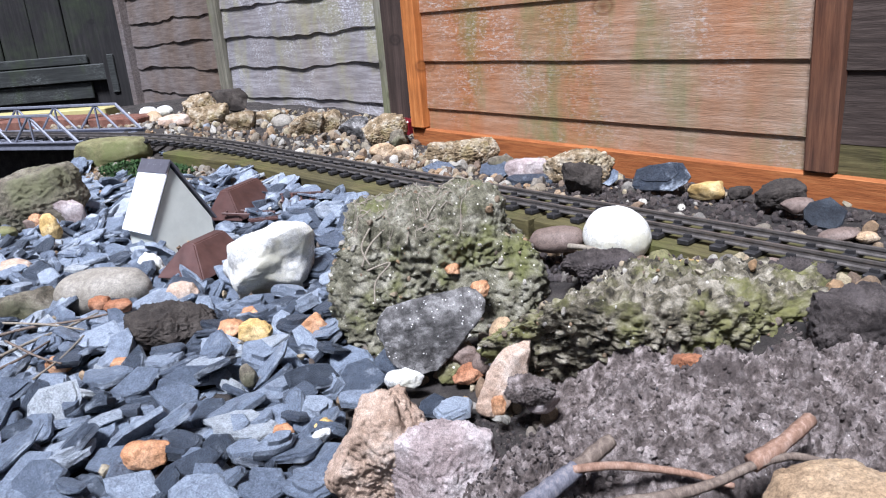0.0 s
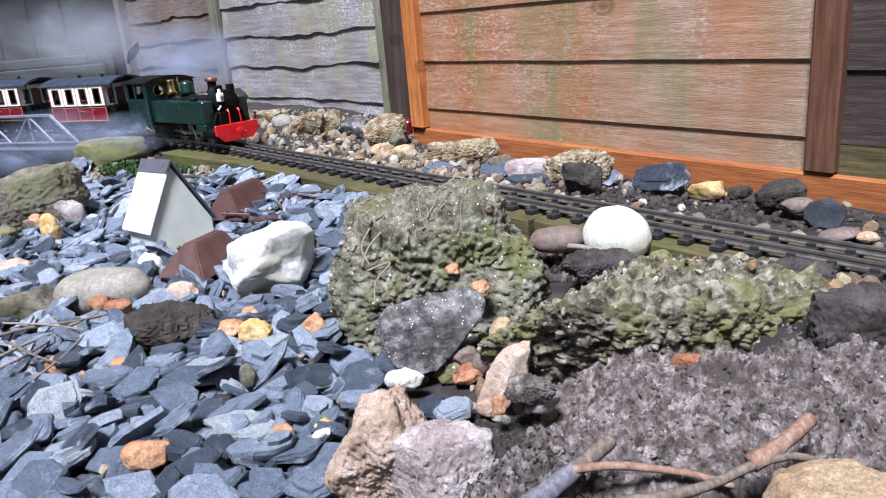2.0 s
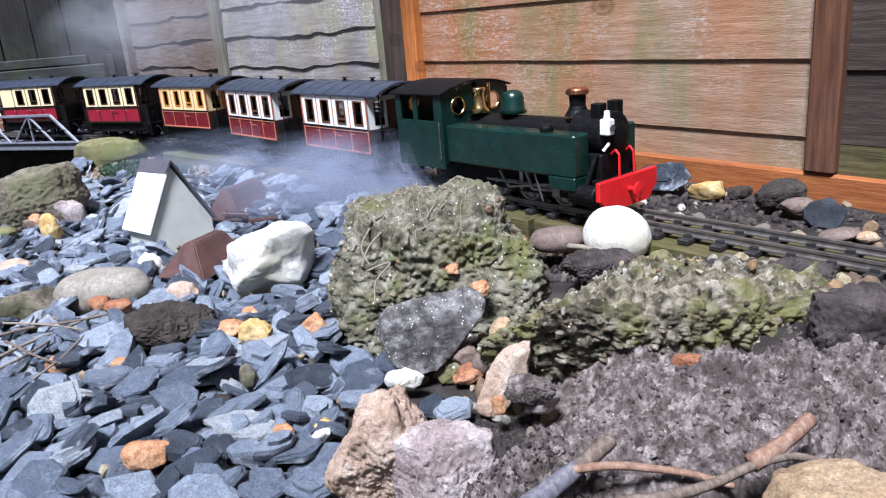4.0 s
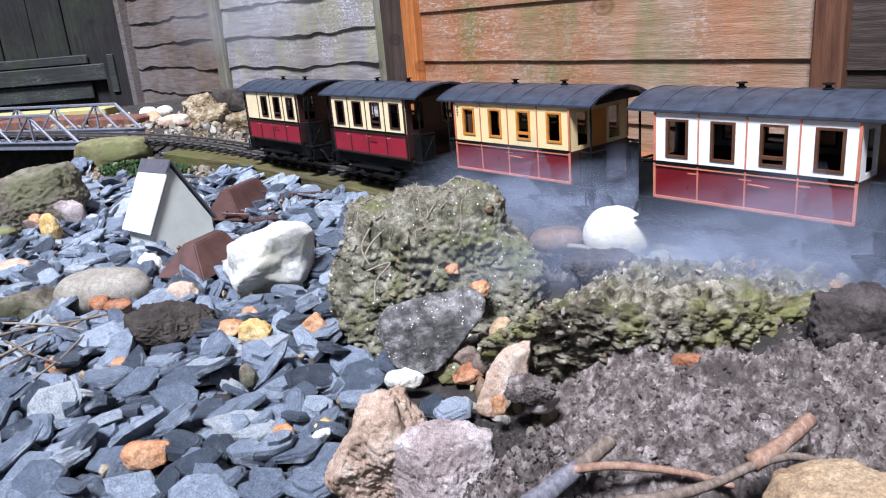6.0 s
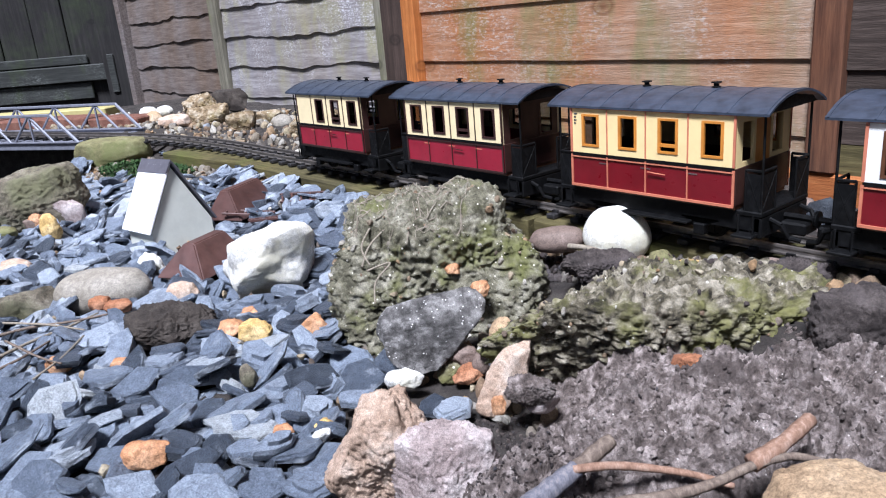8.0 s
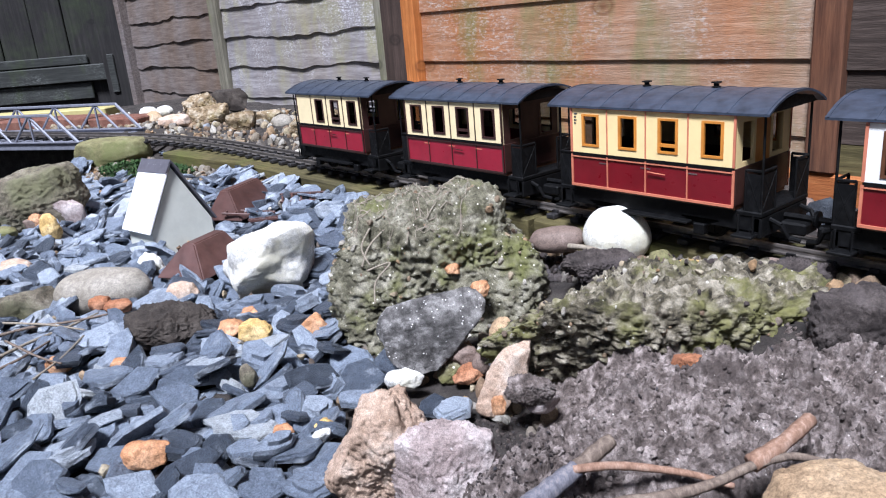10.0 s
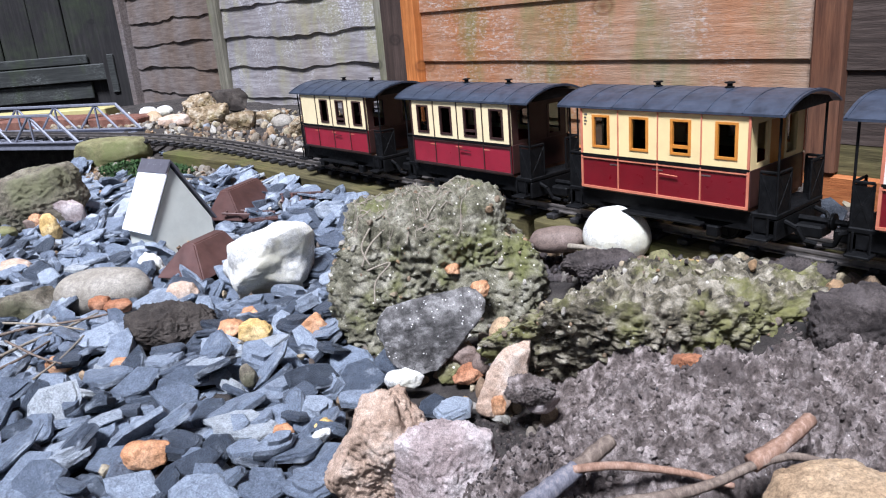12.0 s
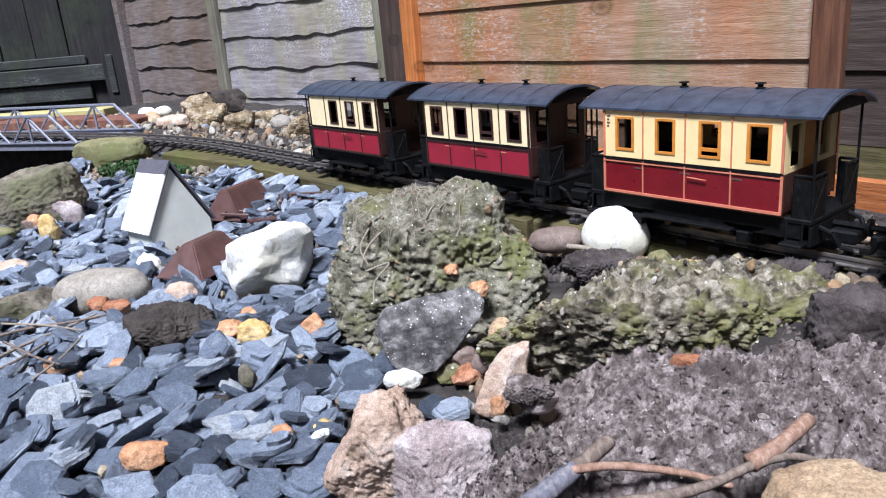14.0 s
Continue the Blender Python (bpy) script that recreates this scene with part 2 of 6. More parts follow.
M_DARKPOST = wooden("dark_brown_post", [(0.25, (0.022, 0.014, 0.011)), (0.5, (0.05, 0.032, 0.025)), (0.75, (0.09, 0.06, 0.05))], None, None, 2)
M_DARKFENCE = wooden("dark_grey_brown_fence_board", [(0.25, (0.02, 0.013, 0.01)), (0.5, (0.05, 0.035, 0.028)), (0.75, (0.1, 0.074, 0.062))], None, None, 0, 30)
M_GATE = wooden("black_stained_gate", [(0.25, (0.008, 0.007, 0.007)), (0.5, (0.017, 0.0155, 0.0155)), (0.75, (0.034, 0.031, 0.03))], None, (0.03, 0.042, 0.018), 2)
M_GATERAIL = wooden("weathered_gate_rail", [(0.25, (0.012, 0.013, 0.012)), (0.5, (0.03, 0.032, 0.03)), (0.75, (0.06, 0.063, 0.06))], None, (0.045, 0.062, 0.02), 0, 30, 0.7, (0.2, 0.21, 0.2))
M_TIMBER = wooden("algae_green_timber", [(0.25, (0.035, 0.028, 0.01)), (0.5, (0.095, 0.078, 0.026)), (0.75, (0.2, 0.165, 0.065))], [(0.3, (0.03, 0.026, 0.014)), (0.7, (0.09, 0.078, 0.042))], (0.085, 0.095, 0.02), 0, 34)


# ---- mesh helpers ----
def box(bm, x0, x1, y0, y1, z0, z1, bevel=0.0):
    m = Matrix.LocRotScale(((x0 + x1) / 2, (y0 + y1) / 2, (z0 + z1) / 2), None, (x1 - x0, y1 - y0, z1 - z0))
    made = bmesh.ops.create_cube(bm, size=1, matrix=m)["verts"]
    if bevel:
        edges = list({e for v in made for e in v.link_edges})
        bmesh.ops.bevel(bm, geom=edges, offset=bevel, segments=1, affect="EDGES", profile=0.6)
    return bm


def rod(bm, a, b, r, r2=None, n=10, caps=True):
    a, b = Vector(a), Vector(b)
    d = b - a
    m = Matrix.Translation((a + b) / 2) @ d.to_track_quat("Z", "Y").to_matrix().to_4x4()
    bmesh.ops.create_cone(bm, cap_ends=caps, segments=n, radius1=r, radius2=r if r2 is None else r2, depth=d.length, matrix=m)
    return bm


def turned(bm, rings, n=20, centre=(0, 0, 0), axis="Z"):
    """A turned shape: rings of (radius, height) along an axis."""
    rows = []
    for r, h in rings:
        row = []
        for i in range(n):
            a = 2 * math.pi * i / n
            p = (r * math.cos(a), r * math.sin(a), h)
            if axis == "Y":
                p = (p[0], p[2], p[1])
            if axis == "X":
                p = (p[2], p[0], p[1])
            row.append(bm.verts.new(Vector(p) + Vector(centre)))
        rows.append(row)
    for lo, hi in zip(rows, rows[1:]):
        for i in range(n):
            bm.faces.new((lo[i], lo[(i + 1) % n], hi[(i + 1) % n], hi[i]))
    bm.faces.new(rows[0][::-1])
    bm.faces.new(rows[-1])
    bmesh.ops.recalc_face_normals(bm, faces=bm.faces)
    return bm


def outline(bm, points, thick, m=Matrix()):
    """A flat shape with thickness: a closed outline in x and z, from y = 0 to y = thick."""
    a = [bm.verts.new(m @ Vector((x, 0, z))) for x, z in points]
    b = [bm.verts.new(m @ Vector((x, thick, z))) for x, z in points]
    n = len(points)
    bm.faces.new(a)
    bm.faces.new(b[::-1])
    for i in range(n):
        bm.faces.new((a[i], b[i], b[(i + 1) % n], a[(i + 1) % n]))
    bmesh.ops.recalc_face_normals(bm, faces=bm.faces)
    return bm


def mesh_of(name, bm, material, smooth=False):
    me = bpy.data.meshes.new(name)
    bm.to_mesh(me)
    bm.free()
    for mat in material if isinstance(material, (list, tuple)) else [material]:
        me.materials.append(mat)
    if smooth:
        me.polygons.foreach_set("use_smooth", [True] * len(me.polygons))
    return me


def part(name, bm, material, parent, label="", smooth=False, at=None):
    ob = new(name, mesh_of(name, bm, material, smooth))
    ob.parent = parent
    if at is not None:
        ob.matrix_basis = at
    return tagged(ob, label)


def thing(name, bm, material, label, category, group="", kind="", smooth=False, at=None):
    ob = new(name, mesh_of(name, bm, material, smooth) if bm else None)
    if at is not None:
        ob.matrix_basis = at
    return tagged(ob, label, category, group, kind)


def B():
    return bmesh.new()


# ---- the line of the track ----
TRACK_Y, BEND_X, BEND_R, BEND_MAX, RISE, RAIL_Z = 0.6843, -1.427, 1.3977, 0.4715, 0.0235, 0.187


def line_at(u):
    """The place and heading of the track's middle at u metres along it."""
    if u >= BEND_X:
        return u, TRACK_Y, 0.0
    a = min((BEND_X - u) / BEND_R, BEND_MAX)
    x, y = BEND_X - BEND_R * math.sin(a), TRACK_Y - BEND_R * (1 - math.cos(a))
    e = BEND_X - u - BEND_R * a
    return x - e * math.cos(a), y - e * math.sin(a), a


def rail_z(u):
    return RAIL_Z + RISE * max(0.0, BEND_X - u)


def on_line(u, half=0.07):
    """The pose of a vehicle that stands on the track with its middle at u."""
    x0, y0, _ = line_at(u - half)
    x1, y1, _ = line_at(u + half)
    return Matrix.Translation(((x0 + x1) / 2, (y0 + y1) / 2, rail_z(u))) @ Matrix.Rotation(math.atan2(y1 - y0, x1 - x0), 4, "Z")


def aside(x, y):
    """How far a place lies beside the track's middle (negative: on the house's side) and how far along."""
    if x >= BEND_X:
        return y - TRACK_Y, x
    cx, cy = BEND_X, TRACK_Y - BEND_R
    a = math.atan2(cx - x, y - cy)
    if a < BEND_MAX:
        return math.hypot(x - cx, y - cy) - BEND_R, BEND_X - BEND_R * a
    ex, ey, h = line_at(BEND_X - BEND_R * BEND_MAX)
    dx, dy = x - ex, y - ey
    return -dx * math.sin(h) + dy * math.cos(h), BEND_X - BEND_R * BEND_MAX + dx * math.cos(h) + dy * math.sin(h)


def step(a, b, x):
    k = max(0.0, min(1.0, (x - a) / (b - a)))
    return k * k * (3 - 2 * k)


def ground_z(x, y):
    d, u = aside(x, y)
    z = 0.098 + 0.042 * step(-0.32, -0.09, d) + 0.012 * step(-0.06, 0.1, d) - 0.014 * step(0.14, 0.26, d) * step(-1.5, -1.2, x)
    z += 0.03 * step(-0.55, -0.3, x) * step(0.42, 0.56, y) * (1 - step(0.0, 0.1, d))
    z += 0.03 * step(-1.4, -2.0, x) * step(-0.1, 0.12, d)
    pit = step(-1.98, -2.06, x) * (1 - step(0.03, 0.07, d))
    z = z * (1 - pit) + (-0.1) * pit
    dip = step(-3.1, -3.3, x)
    z = z * (1 - dip) - 0.12 * dip
    z += 0.006 * noise.noise(Vector((x * 9, y * 9, 0.3))) + 0.003 * noise.noise(Vector((x * 30, y * 30, 4.0)))
    return z


def spaced(lo, hi, fine, reach):
    core = list(np.arange(lo, hi + fine / 2, fine))
    d, up = fine, []
    at = hi
    while at < reach:
        d *= 1.5
        at += d
        up.append(at)
    d, down = fine, []
    at = lo
    while at > -reach:
        d *= 1.5
        at -= d
        down.append(at)
    return down[::-1] + core + up


def make_ground():
    xs, ys = spaced(-3.6, 0.7, 0.014, 45), spaced(-0.25, 1.3, 0.014, 45)
    verts = []
    for y in ys:
        for x in xs:
            inside = -4.2 < x < 1.2 and -0.8 < y < 1.9
            verts.append((x, y, ground_z(x, y) if inside else 0.1 + 0.01 * noise.noise(Vector((x, y, 0)))))
    nx = len(xs)
    faces = [(j * nx + i, j * nx + i + 1, (j + 1) * nx + i + 1, (j + 1) * nx + i) for j in range(len(ys) - 1) for i in range(nx - 1)]
    me = bpy.data.meshes.new("ground")
    me.from_pydata(verts, [], faces)
    me.polygons.foreach_set("use_smooth", [True] * len(faces))
    me.materials.append(M_GROUND)
    tagged(new("ground", me), "dark damp garden earth under the stones and track", "ground", kind="structure")


make_ground()


# ---- fences ----
def board_mesh(length, height, thick, foot, wane=0.0, seed=0, bits=40):
    """A lapped board from x = 0, thicker at the foot, with a wavy lower edge where it is waney."""
    rng = random.Random(seed)
    bm = B()
    rows = []
    off = rng.random() * 50
    for i in range(bits + 1):
        x = length * i / bits
        w = wane * (noise.noise(Vector((x * 5 + off, 0.5, 0))) + 0.6 * noise.noise(Vector((x * 17 + off, 1.5, 0)))) if wane else 0.0012 * noise.noise(Vector((x * 6 + off, 0, 0)))
        b = 0.6 * wane * noise.noise(Vector((x * 4 + off, 7, 0))) if wane else 0.0
        rows.append([bm.verts.new(p) for p in ((x, -foot + b, w), (x, -foot + b + 0.003, w - 0.0015), (x, 0, w), (x, 0, height), (x, -thick, height), (x, -(foot + thick) / 2 + b * 0.6, height * 0.5))])
    for a, b in zip(rows, rows[1:]):
        for i in range(6):
            bm.faces.new((a[i], b[i], b[(i + 1) % 6], a[(i + 1) % 6]))
    bm.faces.new(rows[0][::-1])
    bm.faces.new(rows[-1])
    bmesh.ops.recalc_face_normals(bm, faces=bm.faces)
    return bm


def fence_panel(name, origin, heading, length, z0, board, count, material, label, wane=0.0, lean=0.0):
    root = thing(name, None, None, label, "fence", kind="structure", at=pose(*origin, 0, 0, heading))
    for i in range(count):
        mat = material[i % len(material)] if isinstance(material, list) else material
        part("board", board_mesh(length, board * 1.18, 0.006, 0.011 if not wane else 0.014, wane, 31 * i + int(length * 100), int(length * 40)), mat, root,
             at=Matrix.Translation((0, 0, z0 + i * board)))
    return root


# right-hand panel: lapped orange-brown boards on a gravel board
RH = -3.0
def on_right(along, off, z):
    a = radians(RH)
    return (-1.318 + along * math.cos(a) - off * -math.sin(a), 1.058 + along * math.sin(a) - off * math.cos(a), z)


panel = fence_panel("fence_right", on_right(0, 0, 0), RH, 0.9, 0.1235, 0.1025, 15, M_FENCE, "orange-brown lapped board fence panel with grey weathering and green algae")
for name, along, wide, off, top, mat, label in (
        ("end_post", -0.019, 0.046, 0.03, 1.7, M_ORANGEPOST, "bright orange-brown square end batten"),
        ("batten", 0.897, 0.04, 0.026, 1.7, M_FENCE_POST, "dark reddish brown batten"),):
    part(name, box(B(), along - wide / 2, along + wide / 2, -off, 0.0, 0.181, top, 0.003), mat, panel, label)
part("gravel_board", box(B(), -0.05, 2.4, -0.022, 0.006, 0.05, 0.18, 0.003), M_GRAVELBOARD, panel, "orange-stained gravel board along the foot")
part("capping", box(B(), -0.05, 0.95, -0.03, 0.03, 1.69, 1.72, 0.004), M_FENCE_POST, panel)
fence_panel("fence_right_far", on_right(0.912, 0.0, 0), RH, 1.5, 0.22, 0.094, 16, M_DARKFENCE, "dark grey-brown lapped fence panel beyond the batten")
part("low_board", board_mesh(1.5, 0.105, 0.006, 0.009, 0, 5, 30), M_TIMBER, panel, "pale greenish board patch at the foot", at=Matrix.Translation((0.912, -0.004, 0.125)))

# grey post between the two panels, set back, with a maroon clamp at its foot
post = thing("fence_post", None, None, "dark brown square fence post in the gap between panels", "fence post", kind="structure", at=pose(-1.515, 1.15, 0.0))
part("post", box(B(), -0.05, 0.045, -0.03, 0.06, 0.0, 1.8, 0.004), M_DARKPOST, post)

# left-hand panel: weathered waney-edge boards
fence_panel("fence_corner", (-3.72, 1.203, 0), 0.0, 1.055, 0.104, 0.1, 16, M_WANEY_BROWN, "dim brown-grey waney-edge fence boards beside the gate", wane=0.012)
left = fence_panel("fence_left", (-2.665, 1.2, 0), 0.0, 1.145, 0.108, 0.1, 16, M_WANEY, "weathered silver-grey waney-edge fence panel with flaking white specks", wane=0.011)
part("batten", box(B(), -0.035, 0.03, -0.032, -0.008, 0.19, 1.8, 0.004), M_GREYPOST, left, "grey weathered upright batten")
part("batten", box(B(), 1.0, 1.035, -0.03, 0.0, 0.14, 1.8, 0.004), M_GREYPOST, left, "grey weathered end batten")
part("corner_batten", box(B(), -1.065, -0.985, -0.045, 0.0, 0.1, 1.8, 0.004), M_WANEY_BROWN, left, "brown corner batten")

# black gate that turns forward at the far corner
GATE = thing("gate", None, None, "black-stained boarded gate with a mossy cross rail", "gate", kind="structure", at=pose(-3.74, 1.2, 0, 0, 0, 50))
for i in range(11):
    x0 = -0.12 - i * 0.16
    part("board", box(B(), x0 - 0.156, x0, -0.012 - 0.004 * (i % 2), 0.012, -0.15, 1.9, 0.003), M_GATE, GATE)
part("hanging_post", box(B(), -0.115, -0.005, -0.06, 0.05, -0.15, 1.9, 0.005), M_GATE, GATE)
part("cross_rail", box(B(), -1.8, -0.1, -0.05, -0.017, 0.262, 0.338, 0.004), M_GATERAIL, GATE, "weathered cross rail with worn pale edge")
part("ledge", box(B(), -1.8, -0.2, -0.026, -0.016, 0.342, 0.384, 0.004), M_GATERAIL, GATE, "thin board green with algae")
part("foot_board", box(B(), -1.8, -0.2, -0.034, -0.017, 0.18, 0.258, 0.004), M_GATERAIL, GATE, "grey-green foot board")
part("strap", box(B(), -0.09, -0.058, -0.068, -0.061, 0.2, 0.378, 0.003), M_GATERAIL, GATE, "pale worn metal strap on the hanging post")


# ---- railway ----
M_RAIL = painted("oxidised_rail", (0.24, 0.215, 0.2), 0.42, 0.2, 0.1, 0.75, 90)
M_SLEEPER = painted("black_plastic_sleeper", (0.022, 0.02, 0.021), 0.6, 0.3, 0.3, 0.0, 120)
GAUGE = 0.039


def make_track():
    root = thing("railway_track", None, None, "narrow model railway track with black plastic sleepers", "railway track")
    us = np.arange(-3.6, 1.6, 0.03)
    for side in (-1, 1):
        bm = B()
        rows = []
        shape = ((-0.0035, -0.0085), (0.0035, -0.0085), (0.0035, -0.0072), (0.0009, -0.0062), (0.0009, -0.003), (0.0018, -0.0024), (0.0018, 0.0), (-0.0018, 0.0), (-0.0018, -0.0024), (-0.0009, -0.003), (-0.0009, -0.0062), (-0.0035, -0.0072))
        for u in us:
            x, y, h = line_at(u)
            n = Vector((-math.sin(h), math.cos(h), 0))
            c = Vector((x, y, rail_z(u))) + n * side * GAUGE / 2
            rows.append([bm.verts.new(c + n * a + Vector((0, 0, b))) for a, b in shape])
        k = len(shape)
        for a, b in zip(rows, rows[1:]):
            for i in range(k):
                bm.faces.new((a[i], b[i], b[(i + 1) % k], a[(i + 1) % k]))
        bmesh.ops.recalc_face_normals(bm, faces=bm.faces)
        part("rail", bm, M_RAIL, root)
    bm = B()
    box(bm, -0.0065, 0.0065, -0.035, 0.035, -0.0148, -0.0088, 0.001)
    for s in (-1, 1):
        for e in (-1, 1):
            y = s * GAUGE / 2 + e * 0.0052
            box(bm, -0.004, 0.004, y - 0.0018, y + 0.0018, -0.009, -0.0055)
    me = mesh_of("sleeper", bm, M_SLEEPER)
    rng = random.Random(4)
    for u in np.arange(-3.55, 1.5, 0.0365):
        ob = new("sleeper", me)
        ob.parent = root
        x, y, h = line_at(u)
        ob.matrix_basis = Matrix.Translation((x, y, rail_z(u) + 0.0002)) @ Matrix.Rotation(h + rng.uniform(-0.03, 0.03), 4, "Z")
        tagged(ob, kind="")


make_track()


def make_boards():
    rng = random.Random(2)
    for a, b, w0 in ((-1.75, -1.405, 0.064), (-1.40, -0.9, 0.066), (-0.895, -0.62, 0.05), (-0.615, -0.22, 0.044), (-0.215, 0.9, 0.044)):
        x0, y0, _ = line_at(a)
        x1, y1, _ = line_at(b)
        ang = math.atan2(y1 - y0, x1 - x0)
        bm = box(B(), 0, math.hypot(x1 - x0, y1 - y0), -w0, 0.05, -0.05, -0.0152, 0.003)
        thing("track_board", bm, M_TIMBER, "green-stained timber board that carries the track", "plank", "boards under the track",
              at=Matrix.Translation((x0, y0, min(rail_z(a), rail_z(b)) - rng.uniform(0, 0.001))) @ Matrix.Rotation(ang, 4, "Z"))


make_boards()

M_BRIDGE = painted("silver_grey_bridge_paint", (0.2, 0.205, 0.245), 0.5, 0.15, 0.1, 0.25, 80)


def make_bridge():
    u0 = BEND_X - BEND_R * BEND_MAX - 0.0
    x, y, h = line_at(u0)
    root = thing("girder_bridge", None, None, "silver-grey model truss girder bridge over a dark hollow", "bridge", at=Matrix.Translation((x, y, rail_z(u0))) @ Matrix.Rotation(h, 4, "Z"))
    long, low, high = 0.86, -0.018, 0.062
    part("deck", box(B(), -long, 0.0, -0.06, 0.146, -0.03, -0.0182, 0.001), M_BRIDGE, root)
    for s in (-1, 1):
        o = -0.064 if s < 0 else 0.15
        part("bottom_chord", box(B(), -long, 0.02, o - 0.004, o + 0.004, -0.03, -0.012, 0.001), M_BRIDGE, root)
        part("top_chord", box(B(), -long + 0.07, -0.07, o - 0.0045, o + 0.0045, high - 0.007, high, 0.001), M_BRIDGE, root)
        part("flange", box(B(), -long, 0.02, o - 0.009, o + 0.009, -0.0115, -0.009), M_BRIDGE, root)
        n = 9
        for i in range(n + 1):
            a = -long + 0.07 + (long - 0.14) * i / n
            if i < n:
                b = a + (long - 0.14) / n
                rise = (a, low, b, high - 0.004) if i % 2 else (a, high - 0.004, b, low)
                part("brace", rod(B(), (rise[0], o, rise[1]), (rise[2], o, rise[3]), 0.0034, n=6), M_BRIDGE, root)
            if i % 2 == 0:
                part("upright", box(B(), a - 0.0025, a + 0.0025, o - 0.002, o + 0.002, low, high - 0.006), M_BRIDGE, root)
        for a, b in ((-long + 0.07, -long), (-0.07, 0.015)):
            part("end_brace", rod(B(), (a, o, high - 0.004), (b, o, low), 0.0046, n=6), M_BRIDGE, root)


make_bridge()


# ---- the train ----
M_BLACK = painted("black_underframe", (0.0045, 0.0045, 0.005), 0.55, 0.3, 0.2, 0.0, 150)
M_BLACK.node_tree.nodes["Principled BSDF"].inputs["Specular IOR Level"].default_value = 0.14
M_STEEL = painted("dull_steel", (0.32, 0.31, 0.3), 0.35, 0.25, 0.1, 0.9, 150)
M_ROOF = painted("blue_grey_coach_roof", (0.036, 0.045, 0.066), 0.36, 0.25, 0.1, 0.0, 70)
M_MAROON = painted("maroon_coach_paint", (0.135, 0.006, 0.011), 0.32, 0.1, 0.04, 0.0, 40)
M_CRIMSON = painted("crimson_coach_paint", (0.24, 0.011, 0.026), 0.34, 0.1, 0.04, 0.0, 40)
M_WHITE = painted("white_coach_paint", (0.78, 0.77, 0.75), 0.35, 0.05, 0.04, 0.0, 40)
M_CREAM = painted("cream_coach_paint", (0.76, 0.585, 0.29), 0.35, 0.05, 0.04, 0.0, 40)
M_PALECREAM = painted("pale_cream_coach_paint", (0.76, 0.63, 0.38), 0.38, 0.05, 0.04, 0.0, 40)
M_ORANGETRIM = painted("orange_wood_trim", (0.52, 0.2, 0.03), 0.4, 0.15, 0.05, 0.0, 60)
M_REDTRIM = painted("salmon_lining", (0.5, 0.17, 0.1), 0.4, 0.12, 0.05, 0.0, 60)
M_BROWNEND = painted("dark_brown_coach_end", (0.035, 0.014, 0.012), 0.4, 0.2, 0.05, 0.0, 60)
M_INSIDE = painted("brown_wood_inside", (0.09, 0.035, 0.015), 0.5, 0.2, 0.05, 0.0, 60)
M_GREEN = painted("dark_green_engine_paint", (0.004, 0.022, 0.017), 0.3, 0.2, 0.03, 0.0, 40)
M_RED = painted("bright_red_beam_paint", (0.62, 0.012, 0.015), 0.35, 0.08, 0.03, 0.0, 50)
M_BRASS = painted("polished_brass", (0.75, 0.5, 0.2), 0.22, 0.1, 0.02, 1.0, 60)
M_COPPER = painted("copper_cap", (0.62, 0.24, 0.13), 0.3, 0.1, 0.02, 1.0, 60)
M_LAMPWHITE = painted("white_lamp_paint", (0.82, 0.82, 0.84), 0.35, 0.05, 0.02)


def glass_material():
    m, t, b = nodes_of("coach_glass")
    b.inputs["Base Color"].default_value = (0.2, 0.21, 0.23, 1)
    b.inputs["Roughness"].default_value = 0.03
    b.inputs["Transmission Weight"].default_value = 1.0
    b.inputs["IOR"].default_value = 1.05
    return m


M_GLASS = glass_material()
BODY_L, BODY_W, SILL, EAVE, WAIST = 0.19, 0.104, 0.043, 0.129, 0.078


def wheelset(root, x, r, y=0.0185, spokes=0):
    ob = part("wheelset", rod(B(), (0, -y - 0.006, 0), (0, y + 0.006, 0), 0.002, n=8), M_BLACK, root, at=Matrix.Translation((x, 0, r)))
    for s in (-1, 1):
        bm = B()
        turned(bm, [(r * 0.25, s * (y - 0.002)), (r * 0.8, s * (y - 0.001)), (r * 0.82, s * (y - 0.003)), (r * 1.08, s * (y - 0.003)), (r * 1.08, s * (y - 0.0015)), (r, s * (y - 0.001)), (r * 0.99, s * (y + 0.003)), (r * 0.85, s * (y + 0.003)), (r * 0.8, s * (y + 0.0015)), (r * 0.25, s * (y + 0.0015))], 20, axis="Y")
        for i in range(6):
            a = math.pi * i / 3
            rod(bm, (r * 0.2 * math.cos(a), s * (y + 0.002), r * 0.2 * math.sin(a)), (r * 0.85 * math.cos(a), s * (y + 0.002), r * 0.85 * math.sin(a)), r * 0.06, n=5)
        part("wheel", bm, M_STEEL if spokes else M_BLACK, ob)
    return ob


